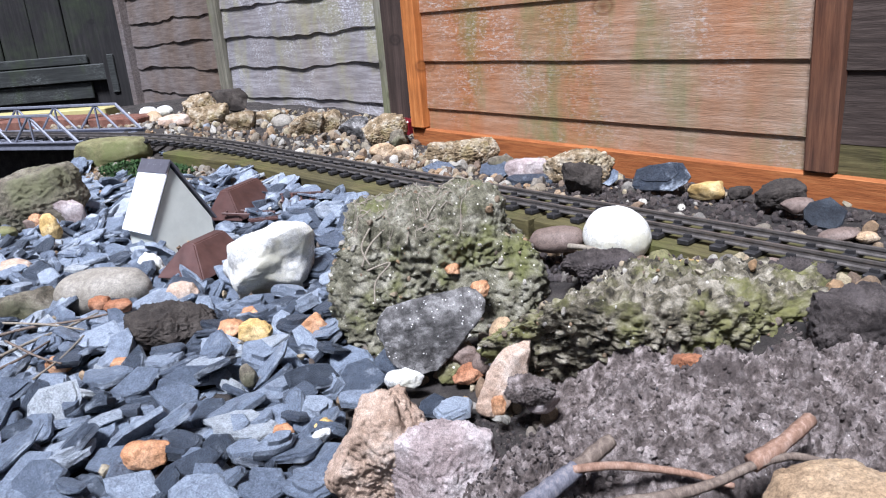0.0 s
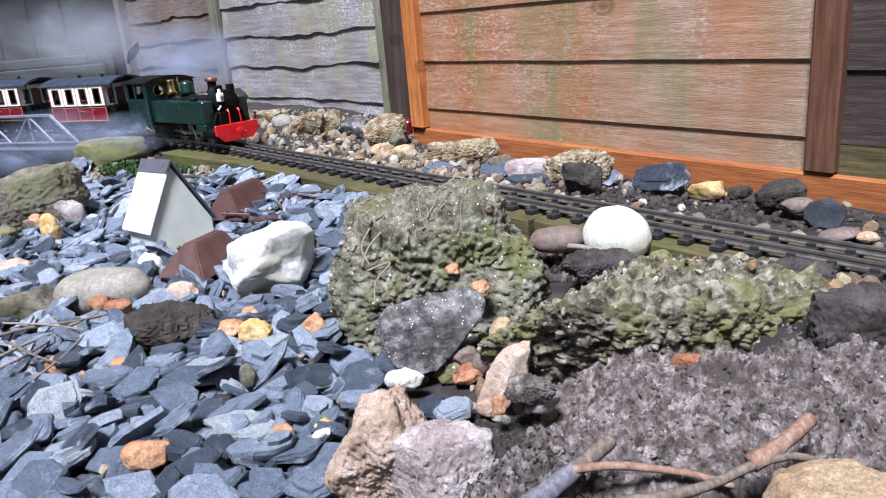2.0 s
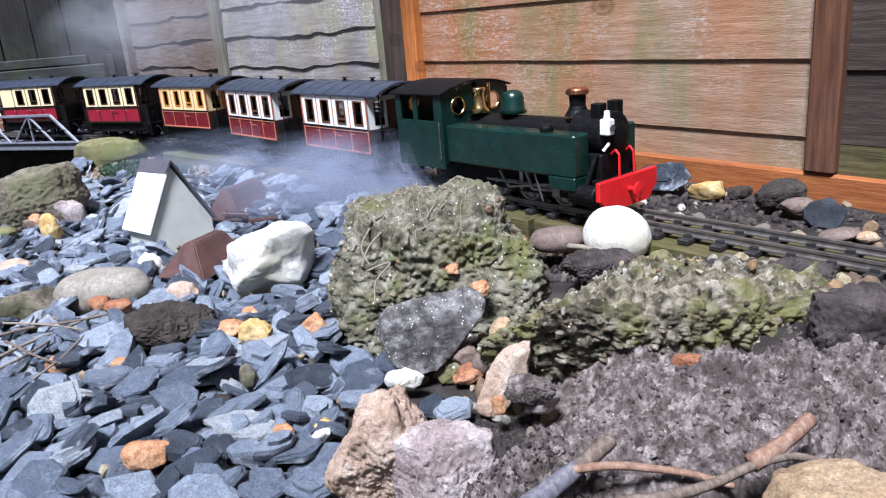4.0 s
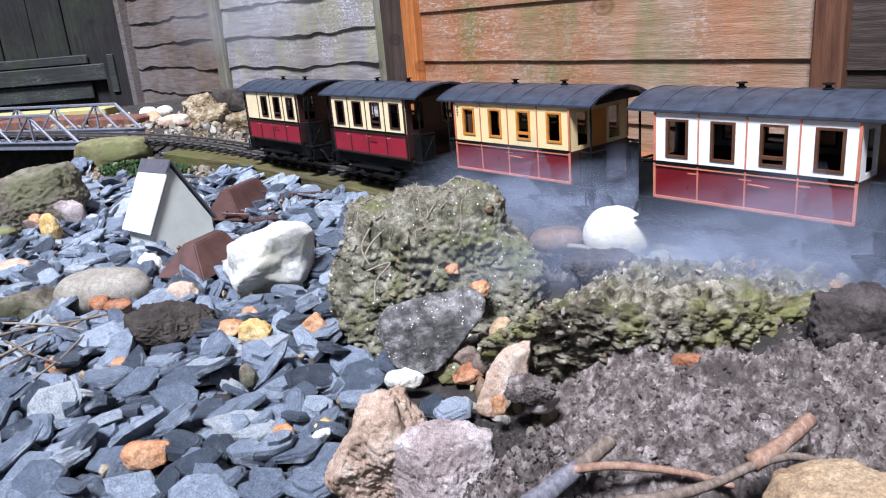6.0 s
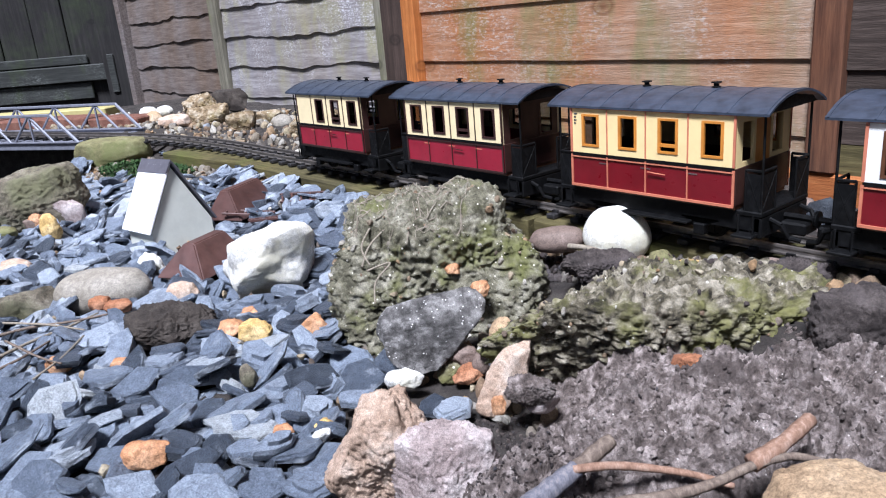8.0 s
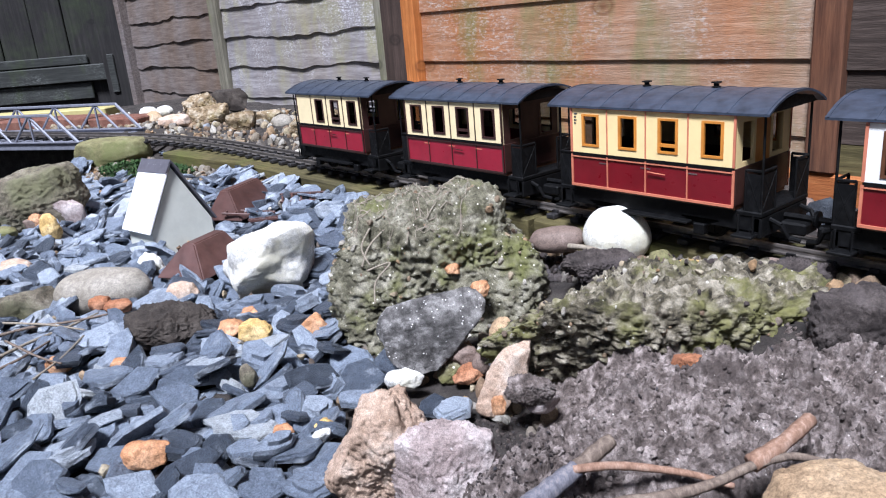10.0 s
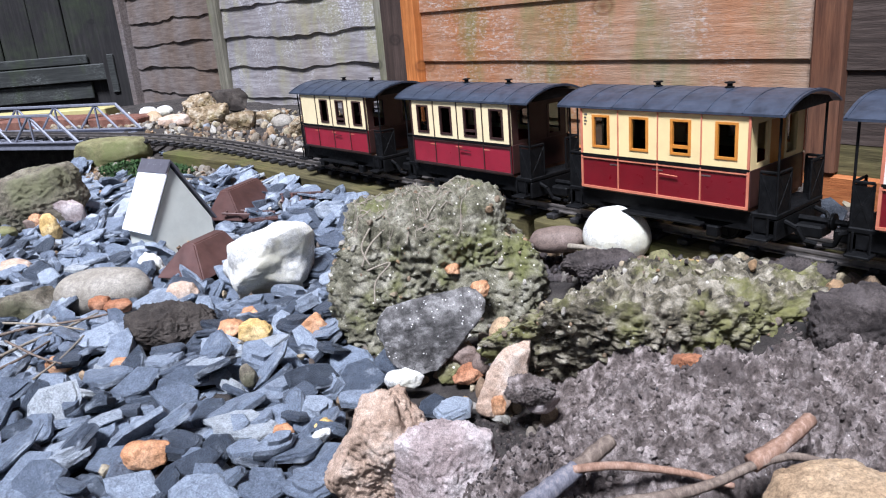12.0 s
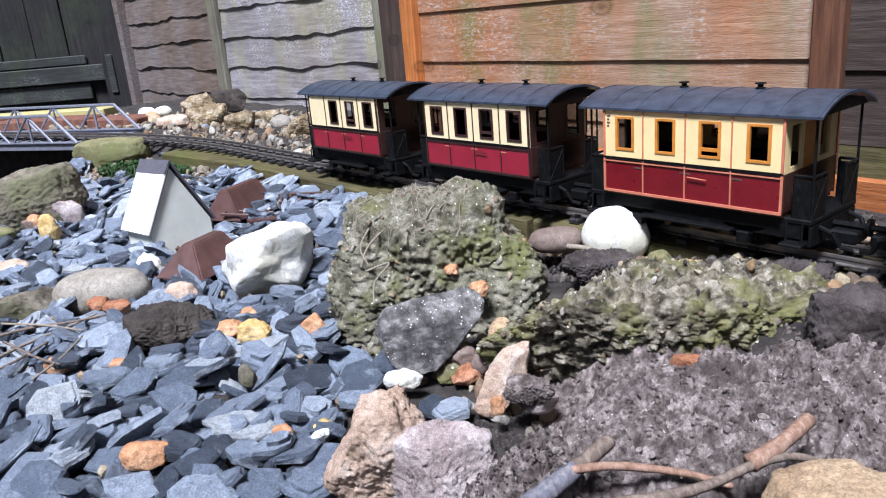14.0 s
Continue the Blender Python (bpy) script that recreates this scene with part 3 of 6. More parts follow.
def side_wall(y, facing, mats, blank=-1, open_window=2):
    """One side: maroon lower panels, pale upper panels with four window openings; returned as (name, mesh, material, label) rows."""
    paint, low, trim = mats["paint"], mats["low"], mats["trim"]
    rows = []
    t = 0.003

    def flat(x0, x1, z0, z1, d0, d1, bev=0.0):
        a, b = sorted((y + facing * d0, y + facing * d1))
        return box(B(), x0, x1, a, b, z0, z1, bev)
    h = BODY_L / 2
    rows.append(("lower_panel", flat(-h, h, SILL, WAIST, -t, 0), low, ""))
    rows.append(("waist_band", flat(-h, h, WAIST - 0.0018, WAIST + 0.0015, -0.001, 0.0008), M_BLACK, "black waist band"))
    pw = BODY_L / 4
    for i in range(4):
        x0 = -h + i * pw
        w0, w1 = x0 + pw * (0.31 if trim is M_ORANGETRIM else 0.27), x0 + pw * 0.76
        z0, z1 = WAIST + (0.0088 if trim is M_ORANGETRIM else 0.006), EAVE - 0.0078
        up = B()
        a, b = sorted((y - facing * t, y))
        if i == blank:
            box(up, x0, x0 + pw, a, b, WAIST, EAVE)
            rows.append(("upper_panel", up, paint, ""))
            continue
        box(up, x0, w0, a, b, WAIST, EAVE)
        box(up, w1, x0 + pw, a, b, WAIST, EAVE)
        box(up, w0, w1, a, b, z1, EAVE)
        box(up, w0, w1, a, b, WAIST, z0)
        rows.append(("upper_panel", up, paint, ""))
        fr = B()
        f = 0.0022
        a2, b2 = sorted((y - facing * t * 0.6, y + facing * 0.0009))
        box(fr, w0 - 0.0006, w0 + f, a2, b2, z0, z1)
        box(fr, w1 - f, w1 + 0.0006, a2, b2, z0, z1)
        box(fr, w0 + f, w1 - f, a2, b2, z1 - f, z1)
        box(fr, w0 + f, w1 - f, a2, b2, z0, z0 + f)
        if i == open_window:
            box(fr, w0 + f, w1 - f, a2, b2, z0 + 0.0065, z0 + 0.0095)
        rows.append(("window_frame", fr, trim, ""))
        top = z0 + 0.008 if i == open_window else z1 - f
        a3, b3 = sorted((y - facing * 0.0022, y - facing * 0.0016))
        rows.append(("pane", box(B(), w0 + f, w1 - f, a3, b3, z0 + f, top), M_GLASS, ""))
    lining = B()
    l0, l1 = sorted((y, y + facing * 0.0011))
    m0, m1 = sorted((y, y + facing * 0.0014))
    for i in range(5):
        x = -h + i * pw
        e = 0.0006 if 0 < i < 4 else 0.0012
        box(lining, x - e, x + e, l0, l1, SILL, WAIST - 0.001)
        box(lining, x - e, x + e, l0, l1, WAIST + 0.0016, EAVE)
    box(lining, -h - 0.001, h + 0.001, m0, m1, SILL - 0.001, SILL + 0.0015)
    box(lining, -h, h, m0, m1, WAIST - 0.0036, WAIST - 0.0026)
    box(lining, -h, h, m0, m1, EAVE - 0.002, EAVE + 0.001)
    rows.append(("lining", lining, mats["line"], ""))
    b0, b1 = sorted((y, y + facing * 0.0004))
    ink = M_STEEL if mats["trim"] is M_ORANGETRIM else M_REDTRIM
    for x in (-0.052, 0.0, 0.052):
        rows.append(("lettering_bar", box(B(), x - 0.006, x + 0.006, b0, b1, WAIST - 0.0088, WAIST - 0.0076), ink, ""))
    if mats["trim"] is M_ORANGETRIM:
        for i, wide in enumerate((0.004, 0.0028, 0.0035, 0.0024)):
            rows.append(("lettering_bar", box(B(), -h + 0.0035, -h + 0.0035 + wide, b0, b1, EAVE - 0.0085 - i * 0.0034, EAVE - 0.0069 - i * 0.0034), ink, ""))
    rows.append(("door_handle", rod(B(), (0.004, y + facing * 0.0025, WAIST - 0.011), (0.024, y + facing * 0.0025, WAIST - 0.012), 0.0006, n=6), mats["line"], ""))
    return rows


def make_coach(mats, label, blank=-1):
    root = thing("passenger_coach", None, None, label, "coach", "coaches of the train")
    h, w = BODY_L / 2, BODY_W / 2
    body = part("body", box(B(), -h, h, -w + 0.004, w - 0.004, SILL - 0.004, SILL + 0.003), M_INSIDE, root)
    for y, f in ((-w, -1), (w, 1)):
        for name, bm, mat, lab in side_wall(y, f, mats, blank if f < 0 else 3 - blank if blank >= 0 else -1, 2 if f < 0 else 1):
            part(name, bm, mat, body, lab)
    for s in (-1, 1):
        x = s * (h - 0.0015)
        e = B()
        for y0, y1, z0, z1 in ((-w + 0.0035, -0.038, SILL, EAVE + 0.001), (-0.018, -0.014, SILL, EAVE + 0.0105), (0.014, 0.018, SILL, EAVE + 0.0105), (0.038, w - 0.0035, SILL, EAVE + 0.001), (-0.038, -0.018, SILL, WAIST + 0.004), (0.018, 0.038, SILL, WAIST + 0.004), (-0.038, -0.018, EAVE - 0.01, EAVE + 0.0055), (0.018, 0.038, EAVE - 0.01, EAVE + 0.0055), (-0.014, 0.014, EAVE - 0.01, EAVE + 0.012)):
            box(e, x - 0.0015, x + 0.0015, y0, y1, z0, z1)
        part("end_wall", e, mats["end"], body)
        # dark brown on every coach: the shade behind the railings is put into its colour
        part("end_panel", box(B(), *sorted((s * h, s * (h + 0.0012))), -w + 0.002, w - 0.002, SILL, WAIST, 0.0004), M_BROWNEND, body)
        d = box(B(), x - 0.001, x + 0.001, -0.0139, 0.0139, SILL, EAVE - 0.0101)
        part("end_door", d, mats["trim"] if mats["end"] is not M_BROWNEND else M_BROWNEND, body)
        # open platform with its railings and steps
        p0, p1 = sorted((s * h, s * (h + 0.025)))
        plat = part("platform", box(B(), p0, p1, -w + 0.006, w - 0.006, 0.034, 0.039, 0.001), M_BLACK, root)
        px = s * (h + 0.0235)
        for y in (-w + 0.008, -0.02, 0.02, w - 0.008):
            part("rail_post", rod(B(), (px, y, 0.036), (px, y, 0.077), 0.0013, n=6), M_BLACK, plat)
        for y in (-w + 0.008, w - 0.008):
            part("roof_post", rod(B(), (px, y, 0.036), (px, y, EAVE + 0.002), 0.0012, n=6), M_BLACK, plat)
            g = B()
            rod(g, (s * (h + 0.008), y, 0.038), (px, y, 0.075), 0.0009, n=5)
            rod(g, (px, y, 0.038), (s * (h + 0.008), y, 0.075), 0.0009, n=5)
            rod(g, (s * (h + 0.0075), y, 0.036), (s * (h + 0.0075), y, 0.077), 0.0011, n=5)
            rod(g, (s * (h + 0.0075), y, 0.077), (px, y, 0.077), 0.0014, n=6)
            box(g, *sorted((s * (h + 0.008), s * (h + 0.0235))), y - 0.0006, y + 0.0006, 0.036, 0.074)
            part("side_gate", g, M_BLACK, plat)
        for y0, y1 in ((-w + 0.008, -0.02), (0.02, w - 0.008)):
            g = B()
            rod(g, (px, y0, 0.077), (px, y1, 0.077), 0.0014, n=6)
            rod(g, (px, y0, 0.04), (px, y1, 0.074), 0.0009, n=5)
            rod(g, (px, y1, 0.04), (px, y0, 0.074), 0.0009, n=5)
            box(g, px - 0.0006, px + 0.0006, y0 + 0.001, y1 - 0.001, 0.036, 0.074)
            part("end_railing", g, M_BLACK, plat)
        part("roof_bracket", outline(B(), [(-0.042, EAVE + 0.0005), (0.042, EAVE + 0.0005), (0.032, EAVE + 0.007), (0, EAVE + 0.012), (-0.032, EAVE + 0.007)], 0.0015, Matrix.Translation((s * (h + 0.029), 0, 0)) @ Matrix.Rotation(math.radians(90), 4, "Z")), M_BLACK, plat)
        for y in (-w + 0.002, w - 0.002):
            g = B()
            q0, q1 = sorted((s * (h + 0.002), s * (h + 0.022)))
            box(g, q0, q1, y - 0.008, y + 0.008, 0.016, 0.0185, 0.0006)
            rod(g, (q0 + 0.003, y, 0.017), (q0 + 0.003, y, 0.036), 0.0011, n=5)
            rod(g, (q1 - 0.003, y, 0.017), (q1 - 0.003, y, 0.036), 0.0011, n=5)
            part("foot_step", g, M_BLACK, plat)
        part("headstock", box(B(), *sorted((s * (h + 0.017), s * (h + 0.0248))), -w + 0.007, w - 0.007, 0.014, 0.0338, 0.001), M_BLACK, plat)
        part("draw_gear", box(B(), *sorted((s * (h + 0.0252), s * (h + 0.05))), -0.012, 0.012, 0.012, 0.024, 0.002), M_BLACK, plat)
        for y in (-0.03, 0.03):
            hose = B()
            for a, b in (((s * (h + 0.025), y, 0.03), (s * (h + 0.036), y, 0.026)), ((s * (h + 0.036), y, 0.026), (s * (h + 0.042), y * 0.9, 0.014)), ((s * (h + 0.042), y * 0.9, 0.014), (s * (h + 0.052), y * 0.8, 0.012))):
                rod(hose, a, b, 0.0022, n=7)
            part("brake_hose", hose, M_BLACK, plat)
        bm = B()
        rod(bm, (s * (h + 0.024), 0, 0.027), (s * (h + 0.056), 0, 0.027), 0.003, n=8)
        turned(bm, [(0.002, s * (h + 0.0525)), (0.008, s * (h + 0.0535)), (0.008, s * (h + 0.0555)), (0.002, s * (h + 0.0562))], 14, (0, 0, 0.027), "X")
        part("coupler", bm, M_BLACK, root)
    # arched roof with ribs
    roof_l = h + 0.032
    prof = [(-0.055 + 0.11 * i / 14) for i in range(15)]

    def arch(y):
        return EAVE + 0.001 + 0.015 * (1 - (abs(y) / 0.055) ** 2.2)
    pts = [(y, arch(y)) for y in prof] + [(y, arch(y) - 0.0022) for y in reversed(prof)]
    turn = Matrix.Rotation(math.radians(90), 4, "Z")
    bm = outline(B(), [(y, z) for y, z in pts], 2 * roof_l, Matrix.Translation((roof_l, 0, 0)) @ turn)
    roof = part("roof", bm, M_ROOF, root)
    for k in range(8):
        x = -roof_l + 0.002 + (2 * roof_l - 0.006) * k / 7
        rp = [(y, arch(y) + 0.0005) for y in prof] + [(y, arch(y) - 0.0006) for y in reversed(prof)]
        part("roof_rib", outline(B(), rp, 0.0014, Matrix.Translation((x + 0.0014, 0, 0)) @ turn), M_ROOF, roof)
    for x in (-0.035, 0.045):
        part("roof_vent", turned(B(), [(0.0045, arch(0) - 0.001), (0.0045, arch(0) + 0.001), (0.0026, arch(0) + 0.0018), (0.0026, arch(0) + 0.004), (0.0052, arch(0) + 0.0046), (0.005, arch(0) + 0.0056), (0.001, arch(0) + 0.006)], 14, (x, 0, 0)), M_BLACK, roof)
    # underframe
    for y in (-0.043, 0.043):
        fr = part("sole_bar", box(B(), -h - 0.023, h + 0.023, y - 0.002, y + 0.002, 0.02, 0.0388, 0.0006), M_BLACK, root)
        for x in (-0.058, 0.058):
            g = B()
            box(g, x - 0.006, x + 0.006, y - 0.005, y + 0.005, 0.009, 0.02, 0.001)
            for q in range(4):
                box(g, x - 0.02 + q * 0.004, x + 0.02 - q * 0.004, y - 0.002, y + 0.002, 0.024 - q * 0.0018, 0.0256 - q * 0.0018)
            part("axle_box", g, M_BLACK, fr)
        part("truss_rod", rod(B(), (-0.045, y, 0.018), (0.045, y, 0.018), 0.0012, n=6), M_BLACK, fr)
    part("long_step", box(B(), -0.05, 0.05, -w - 0.004, -w + 0.006, 0.02, 0.0225, 0.0006), M_BLACK, root)
    part("seat", box(B(), -0.08, 0.08, -0.02, 0.02, SILL + 0.003, SILL + 0.022, 0.002), M_INSIDE, root)
    root_axles = [wheelset(root, x, 0.0145) for x in (-0.058, 0.058)]
    return root, root_axles


WHITE_SET = dict(paint=M_WHITE, low=M_MAROON, trim=M_INSIDE, end=M_WHITE, line=M_REDTRIM)
CREAM_SET = dict(paint=M_CREAM, low=M_MAROON, trim=M_ORANGETRIM, end=M_CREAM, line=M_REDTRIM)
BROWN_SET = dict(paint=M_PALECREAM, low=M_CRIMSON, trim=M_BROWNEND, end=M_BROWNEND, line=M_BROWNEND)
COACHES = [
    make_coach(WHITE_SET, "white and maroon four-wheeled model coach with grey roof"),
    make_coach(WHITE_SET, "white and maroon four-wheeled model coach with grey roof"),
    make_coach(CREAM_SET, "cream and maroon model coach with orange window frames"),
    make_coach(BROWN_SET, "pale cream and crimson model coach with dark brown ends"),
    make_coach(BROWN_SET, "cream and crimson model brake coach with one blank panel", blank=0),
]


def make_engine():
    root = thing("steam_locomotive", None, None, "dark green model tank engine with a red buffer beam", "locomotive")
    for s in (-1, 1):
        y0, y1 = sorted((s * 0.057, s * 0.03))
        tank = part("side_tank", box(B(), -0.134, 0.086, y0, y1, 0.046, 0.095, 0.0022), M_GREEN, root, "dark green side tank")
        part("tank_filler", turned(B(), [(0.008, 0.094), (0.008, 0.1), (0.0065, 0.103), (0.001, 0.1035)], 14, (0.035, s * 0.045, 0)), M_BLACK, tank)
        part("tank_step", box(B(), 0.046, 0.086, *sorted((s * 0.0575, s * 0.03)), 0.031, 0.0465, 0.0012), M_GREEN, tank)
        bm = B()
        box(bm, -0.234, -0.134, *sorted((s * 0.062, s * 0.0595)), 0.036, 0.1, 0.0008)
        box(bm, -0.234, -0.222, *sorted((s * 0.062, s * 0.0595)), 0.1, 0.133)
        box(bm, -0.15, -0.134, *sorted((s * 0.062, s * 0.0595)), 0.1, 0.133)
        box(bm, -0.195, -0.186, *sorted((s * 0.062, s * 0.0595)), 0.1, 0.133)
        part("cab_side", bm, M_GREEN, root)
        part("handrail", rod(B(), (-0.138, s * 0.0645, 0.05), (-0.138, s * 0.0645, 0.1), 0.0009, n=6), M_STEEL, root)
    # front and back sheets of the cab, with round windows
    for x, open_r in ((-0.136, 0.0115), (-0.233, 0.0105)):
        bm = B()
        n = 28
        for y in (-0.032, 0.032):
            ring_in, ring_out = [], []
            for i in range(n):
                a = 2 * math.pi * i / n
                c, q = math.cos(a), math.sin(a)
                k = 1 / max(abs(c) / 0.029, abs(q) / 0.022)
                ring_in.append((y + open_r * c, 0.117 + open_r * q))
                ring_out.append((y + c * k, 0.117 + q * k))
            for dx in (0, 0.0016):
                vi = [bm.verts.new((x + dx, *p)) for p in ring_in]
                vo = [bm.verts.new((x + dx, *p)) for p in ring_out]
                for i in range(n):
                    bm.faces.new((vi[i], vi[(i + 1) % n], vo[(i + 1) % n], vo[i]))
        box(bm, x, x + 0.0016, -0.004, 0.004, 0.095, 0.147)
        box(bm, x, x + 0.0016, -0.045, 0.045, 0.139, 0.144)
        box(bm, x, x + 0.0016, -0.061, 0.061, 0.042, 0.0952)
        sheet = part("cab_sheet", bm, M_GREEN, root)
        for y in (-0.032, 0.032):
            part("window_rim", ring_mesh(x + 0.0022, y, 0.117, open_r, 0.0013), M_BRASS, sheet)
    prof = [-0.066 + 0.132 * i / 12 for i in range(13)]

    def arch(y):
        return 0.136 + 0.0125 * (1 - (abs(y) / 0.066) ** 2)
    pts = [(y, arch(y)) for y in prof] + [(y, arch(y) - 0.002) for y in reversed(prof)]
    part("cab_roof", outline(B(), pts, 0.112, Matrix.Translation((-0.13, 0, 0)) @ Matrix.Rotation(math.radians(90), 4, "Z")), M_BLACK, root)
    boiler = part("boiler", turned(B(), [(0.021, -0.134), (0.021, 0.07)], 28, (0, 0, 0.083), "X"), M_BLACK, root, smooth=False)
    part("smokebox", turned(B(), [(0.027, 0.052), (0.0275, 0.096), (0.0265, 0.099), (0.022, 0.1005)], 28, (0, 0, 0.088), "X"), M_BLACK, root)
    part("smokebox_door", turned(B(), [(0.021, 0.1), (0.0205, 0.103), (0.012, 0.106), (0.001, 0.107)], 24, (0, 0, 0.086), "X"), M_BLACK, root)
    part("smokebox_saddle", box(B(), 0.055, 0.1, -0.028, 0.028, 0.035, 0.07, 0.002), M_BLACK, root)
    for y in (-0.018, 0.012):
        part("pump_box", box(B(), 0.078, 0.092, y, y + 0.013, 0.108, 0.125, 0.001), M_BLACK, root)
    chimney = part("chimney", turned(B(), [(0.016, 0.108), (0.0115, 0.115), (0.0095, 0.12), (0.01, 0.132), (0.0125, 0.1335)], 22, (0.045, 0, 0)), M_BLACK, root)
    part("chimney_cap", turned(B(), [(0.0122, 0.1325), (0.014, 0.134), (0.0135, 0.138), (0.0115, 0.14), (0.009, 0.1395)], 22, (0.045, 0, 0)), M_COPPER, chimney, "polished copper cap")
    part("dome", turned(B(), [(0.018, 0.106), (0.0148, 0.112), (0.0142, 0.126), (0.012, 0.132), (0.006, 0.1352), (0.001, 0.136)], 24, (-0.062, 0, 0)), M_GREEN, root, smooth=True)
    part("safety_valve", turned(B(), [(0.015, 0.106), (0.0095, 0.113), (0.0075, 0.124), (0.0075, 0.132), (0.0095, 0.136), (0.0095, 0.1385), (0.003, 0.139)], 22, (-0.118, -0.008, 0)), M_BRASS, root, "polished brass safety valve cover", smooth=True)
    part("whistle", rod(B(), (-0.12, 0.012, 0.11), (-0.12, 0.012, 0.143), 0.0026, n=8), M_BRASS, root)
    part("footplate", box(B(), -0.236, 0.116, -0.036, 0.036, 0.036, 0.041, 0.0008), M_BLACK, root)
    part("frames", box(B(), -0.2, 0.11, -0.026, 0.026, 0.012, 0.037, 0.001), M_BLACK, root)
    beam = part("buffer_beam", box(B(), 0.112, 0.118, -0.054, 0.054, 0.022, 0.044, 0.001), M_RED, root, "bright red buffer beam")
    bm = outline(B(), [(-0.053, 0.024), (-0.036, 0.008), (0.036, 0.008), (0.053, 0.024)], 0.006, Matrix.Translation((0.118, 0, 0)) @ Matrix.Rotation(math.radians(90), 4, "Z"))
    part("guard", bm, M_RED, beam)
    for s in (-1, 1):
        g = B()
        for a, b in (((0.115, s * 0.014, 0.042), (0.114, s * 0.013, 0.069)), ((0.114, s * 0.013, 0.069), (0.109, s * 0.013, 0.074)), ((0.109, s * 0.013, 0.074), (0.103, s * 0.014, 0.069))):
            rod(g, a, b, 0.0014, n=6)
        part("curved_handrail", g, M_RED, beam)
    part("buffer", turned(B(), [(0.003, 0.118), (0.003, 0.128), (0.009, 0.1295), (0.009, 0.132), (0.002, 0.133)], 16, (0, 0, 0.028), "X"), M_RED, beam)
    part("coupling_hook", rod(B(), (0.118, 0.012, 0.03), (0.127, 0.012, 0.024), 0.0015, n=6), M_STEEL, beam)
    lamp = part("headlamp", box(B(), 0.099, 0.112, -0.029, -0.017, 0.092, 0.11, 0.0015), M_LAMPWHITE, root, "white painted headlamp")
    part("lamp_chimney", rod(B(), (0.1055, -0.023, 0.11), (0.1055, -0.023, 0.119), 0.004, 0.003, n=10), M_LAMPWHITE, lamp)
    part("lamp_lens", turned(B(), [(0.0042, 0.112), (0.0042, 0.1135), (0.001, 0.1142)], 14, (0, -0.023, 0.1)  , "X"), M_STEEL, lamp)
    part("lamp_handle", rod(B(), (0.108, -0.034, 0.076), (0.112, -0.028, 0.084), 0.0018, n=6), M_LAMPWHITE, root)
    for s in (-1, 1):
        part("cylinder", turned(B(), [(0.011, 0.074), (0.012, 0.076), (0.012, 0.108), (0.011, 0.11)], 18, (0, s * 0.045, 0.026), "X"), M_BLACK, root)
        part("cylinder_pipe", rod(B(), (0.09, s * 0.045, 0.03), (0.095, s * 0.03, 0.07), 0.003, n=8), M_BLACK, root)
    axles = [wheelset(root, x, 0.0205, spokes=1) for x in (-0.075, -0.018, 0.039)]
    rods = []
    for s in (-1, 1):
        bm = B()
        box(bm, -0.079, 0.043, *sorted((s * 0.0285, s * 0.0305)), -0.0022, 0.0022)
        for x in (-0.075, -0.018, 0.039):
            rod(bm, (x, s * 0.0215, 0), (x, s * 0.033, 0), 0.0036, n=10)
        rods.append((s, part("coupling_rod", bm, M_STEEL, root)))
        for k, (xa, za, xb, zb, r) in enumerate(((-0.05, 0.04, -0.036, 0.02, 0.0024), (-0.036, 0.02, 0.03, 0.031, 0.0016), (-0.004, 0.043, 0.006, 0.022, 0.003), (0.006, 0.022, 0.06, 0.026, 0.0018), (-0.075, 0.027, -0.02, 0.027, 0.0018))):
            part("valve_rod", rod(B(), (xa, s * 0.041, za), (xb, s * 0.041, zb), r, n=7), M_STEEL, root)
        part("crosshead", box(B(), 0.044, 0.056, *sorted((s * 0.04, s * 0.05)), 0.019, 0.033, 0.001), M_STEEL, root)
        part("valve_link", box(B(), -0.02, -0.014, *sorted((s * 0.036, s * 0.038)), 0.018, 0.045, 0.0005), M_STEEL, root)
        part("slide_bar", box(B(), 0.03, 0.076, *sorted((s * 0.043, s * 0.047)), 0.03, 0.033, 0.0005), M_STEEL, root)
        part("sand_pipe", rod(B(), (0.02, s * 0.052, 0.045), (0.03, s * 0.05, 0.012), 0.0012, n=5), M_STEEL, root)
    part("bunker", box(B(), -0.234, -0.2, -0.05, 0.05, 0.041, 0.075, 0.001), M_GREEN, root)
    return root, axles, rods


def ring_mesh(x, y, z, r, thick):
    bm = B()
    n, k = 24, 6
    rows = []
    for i in range(n):
        a = 2 * math.pi * i / n
        rows.append([bm.verts.new((x + thick * math.sin(b), y + (r + thick * math.cos(b)) * math.cos(a), z + (r + thick * math.cos(b)) * math.sin(a))) for b in (2 * math.pi * j / k for j in range(k))])
    for i in range(n):
        for j in range(k):
            bm.faces.new((rows[i][j], rows[(i + 1) % n][j], rows[(i + 1) % n][(j + 1) % k], rows[i][(j + 1) % k]))
    return bm


ENGINE, ENGINE_AXLES, ENGINE_RODS = make_engine()


# ---- stones ----
FOOT = []


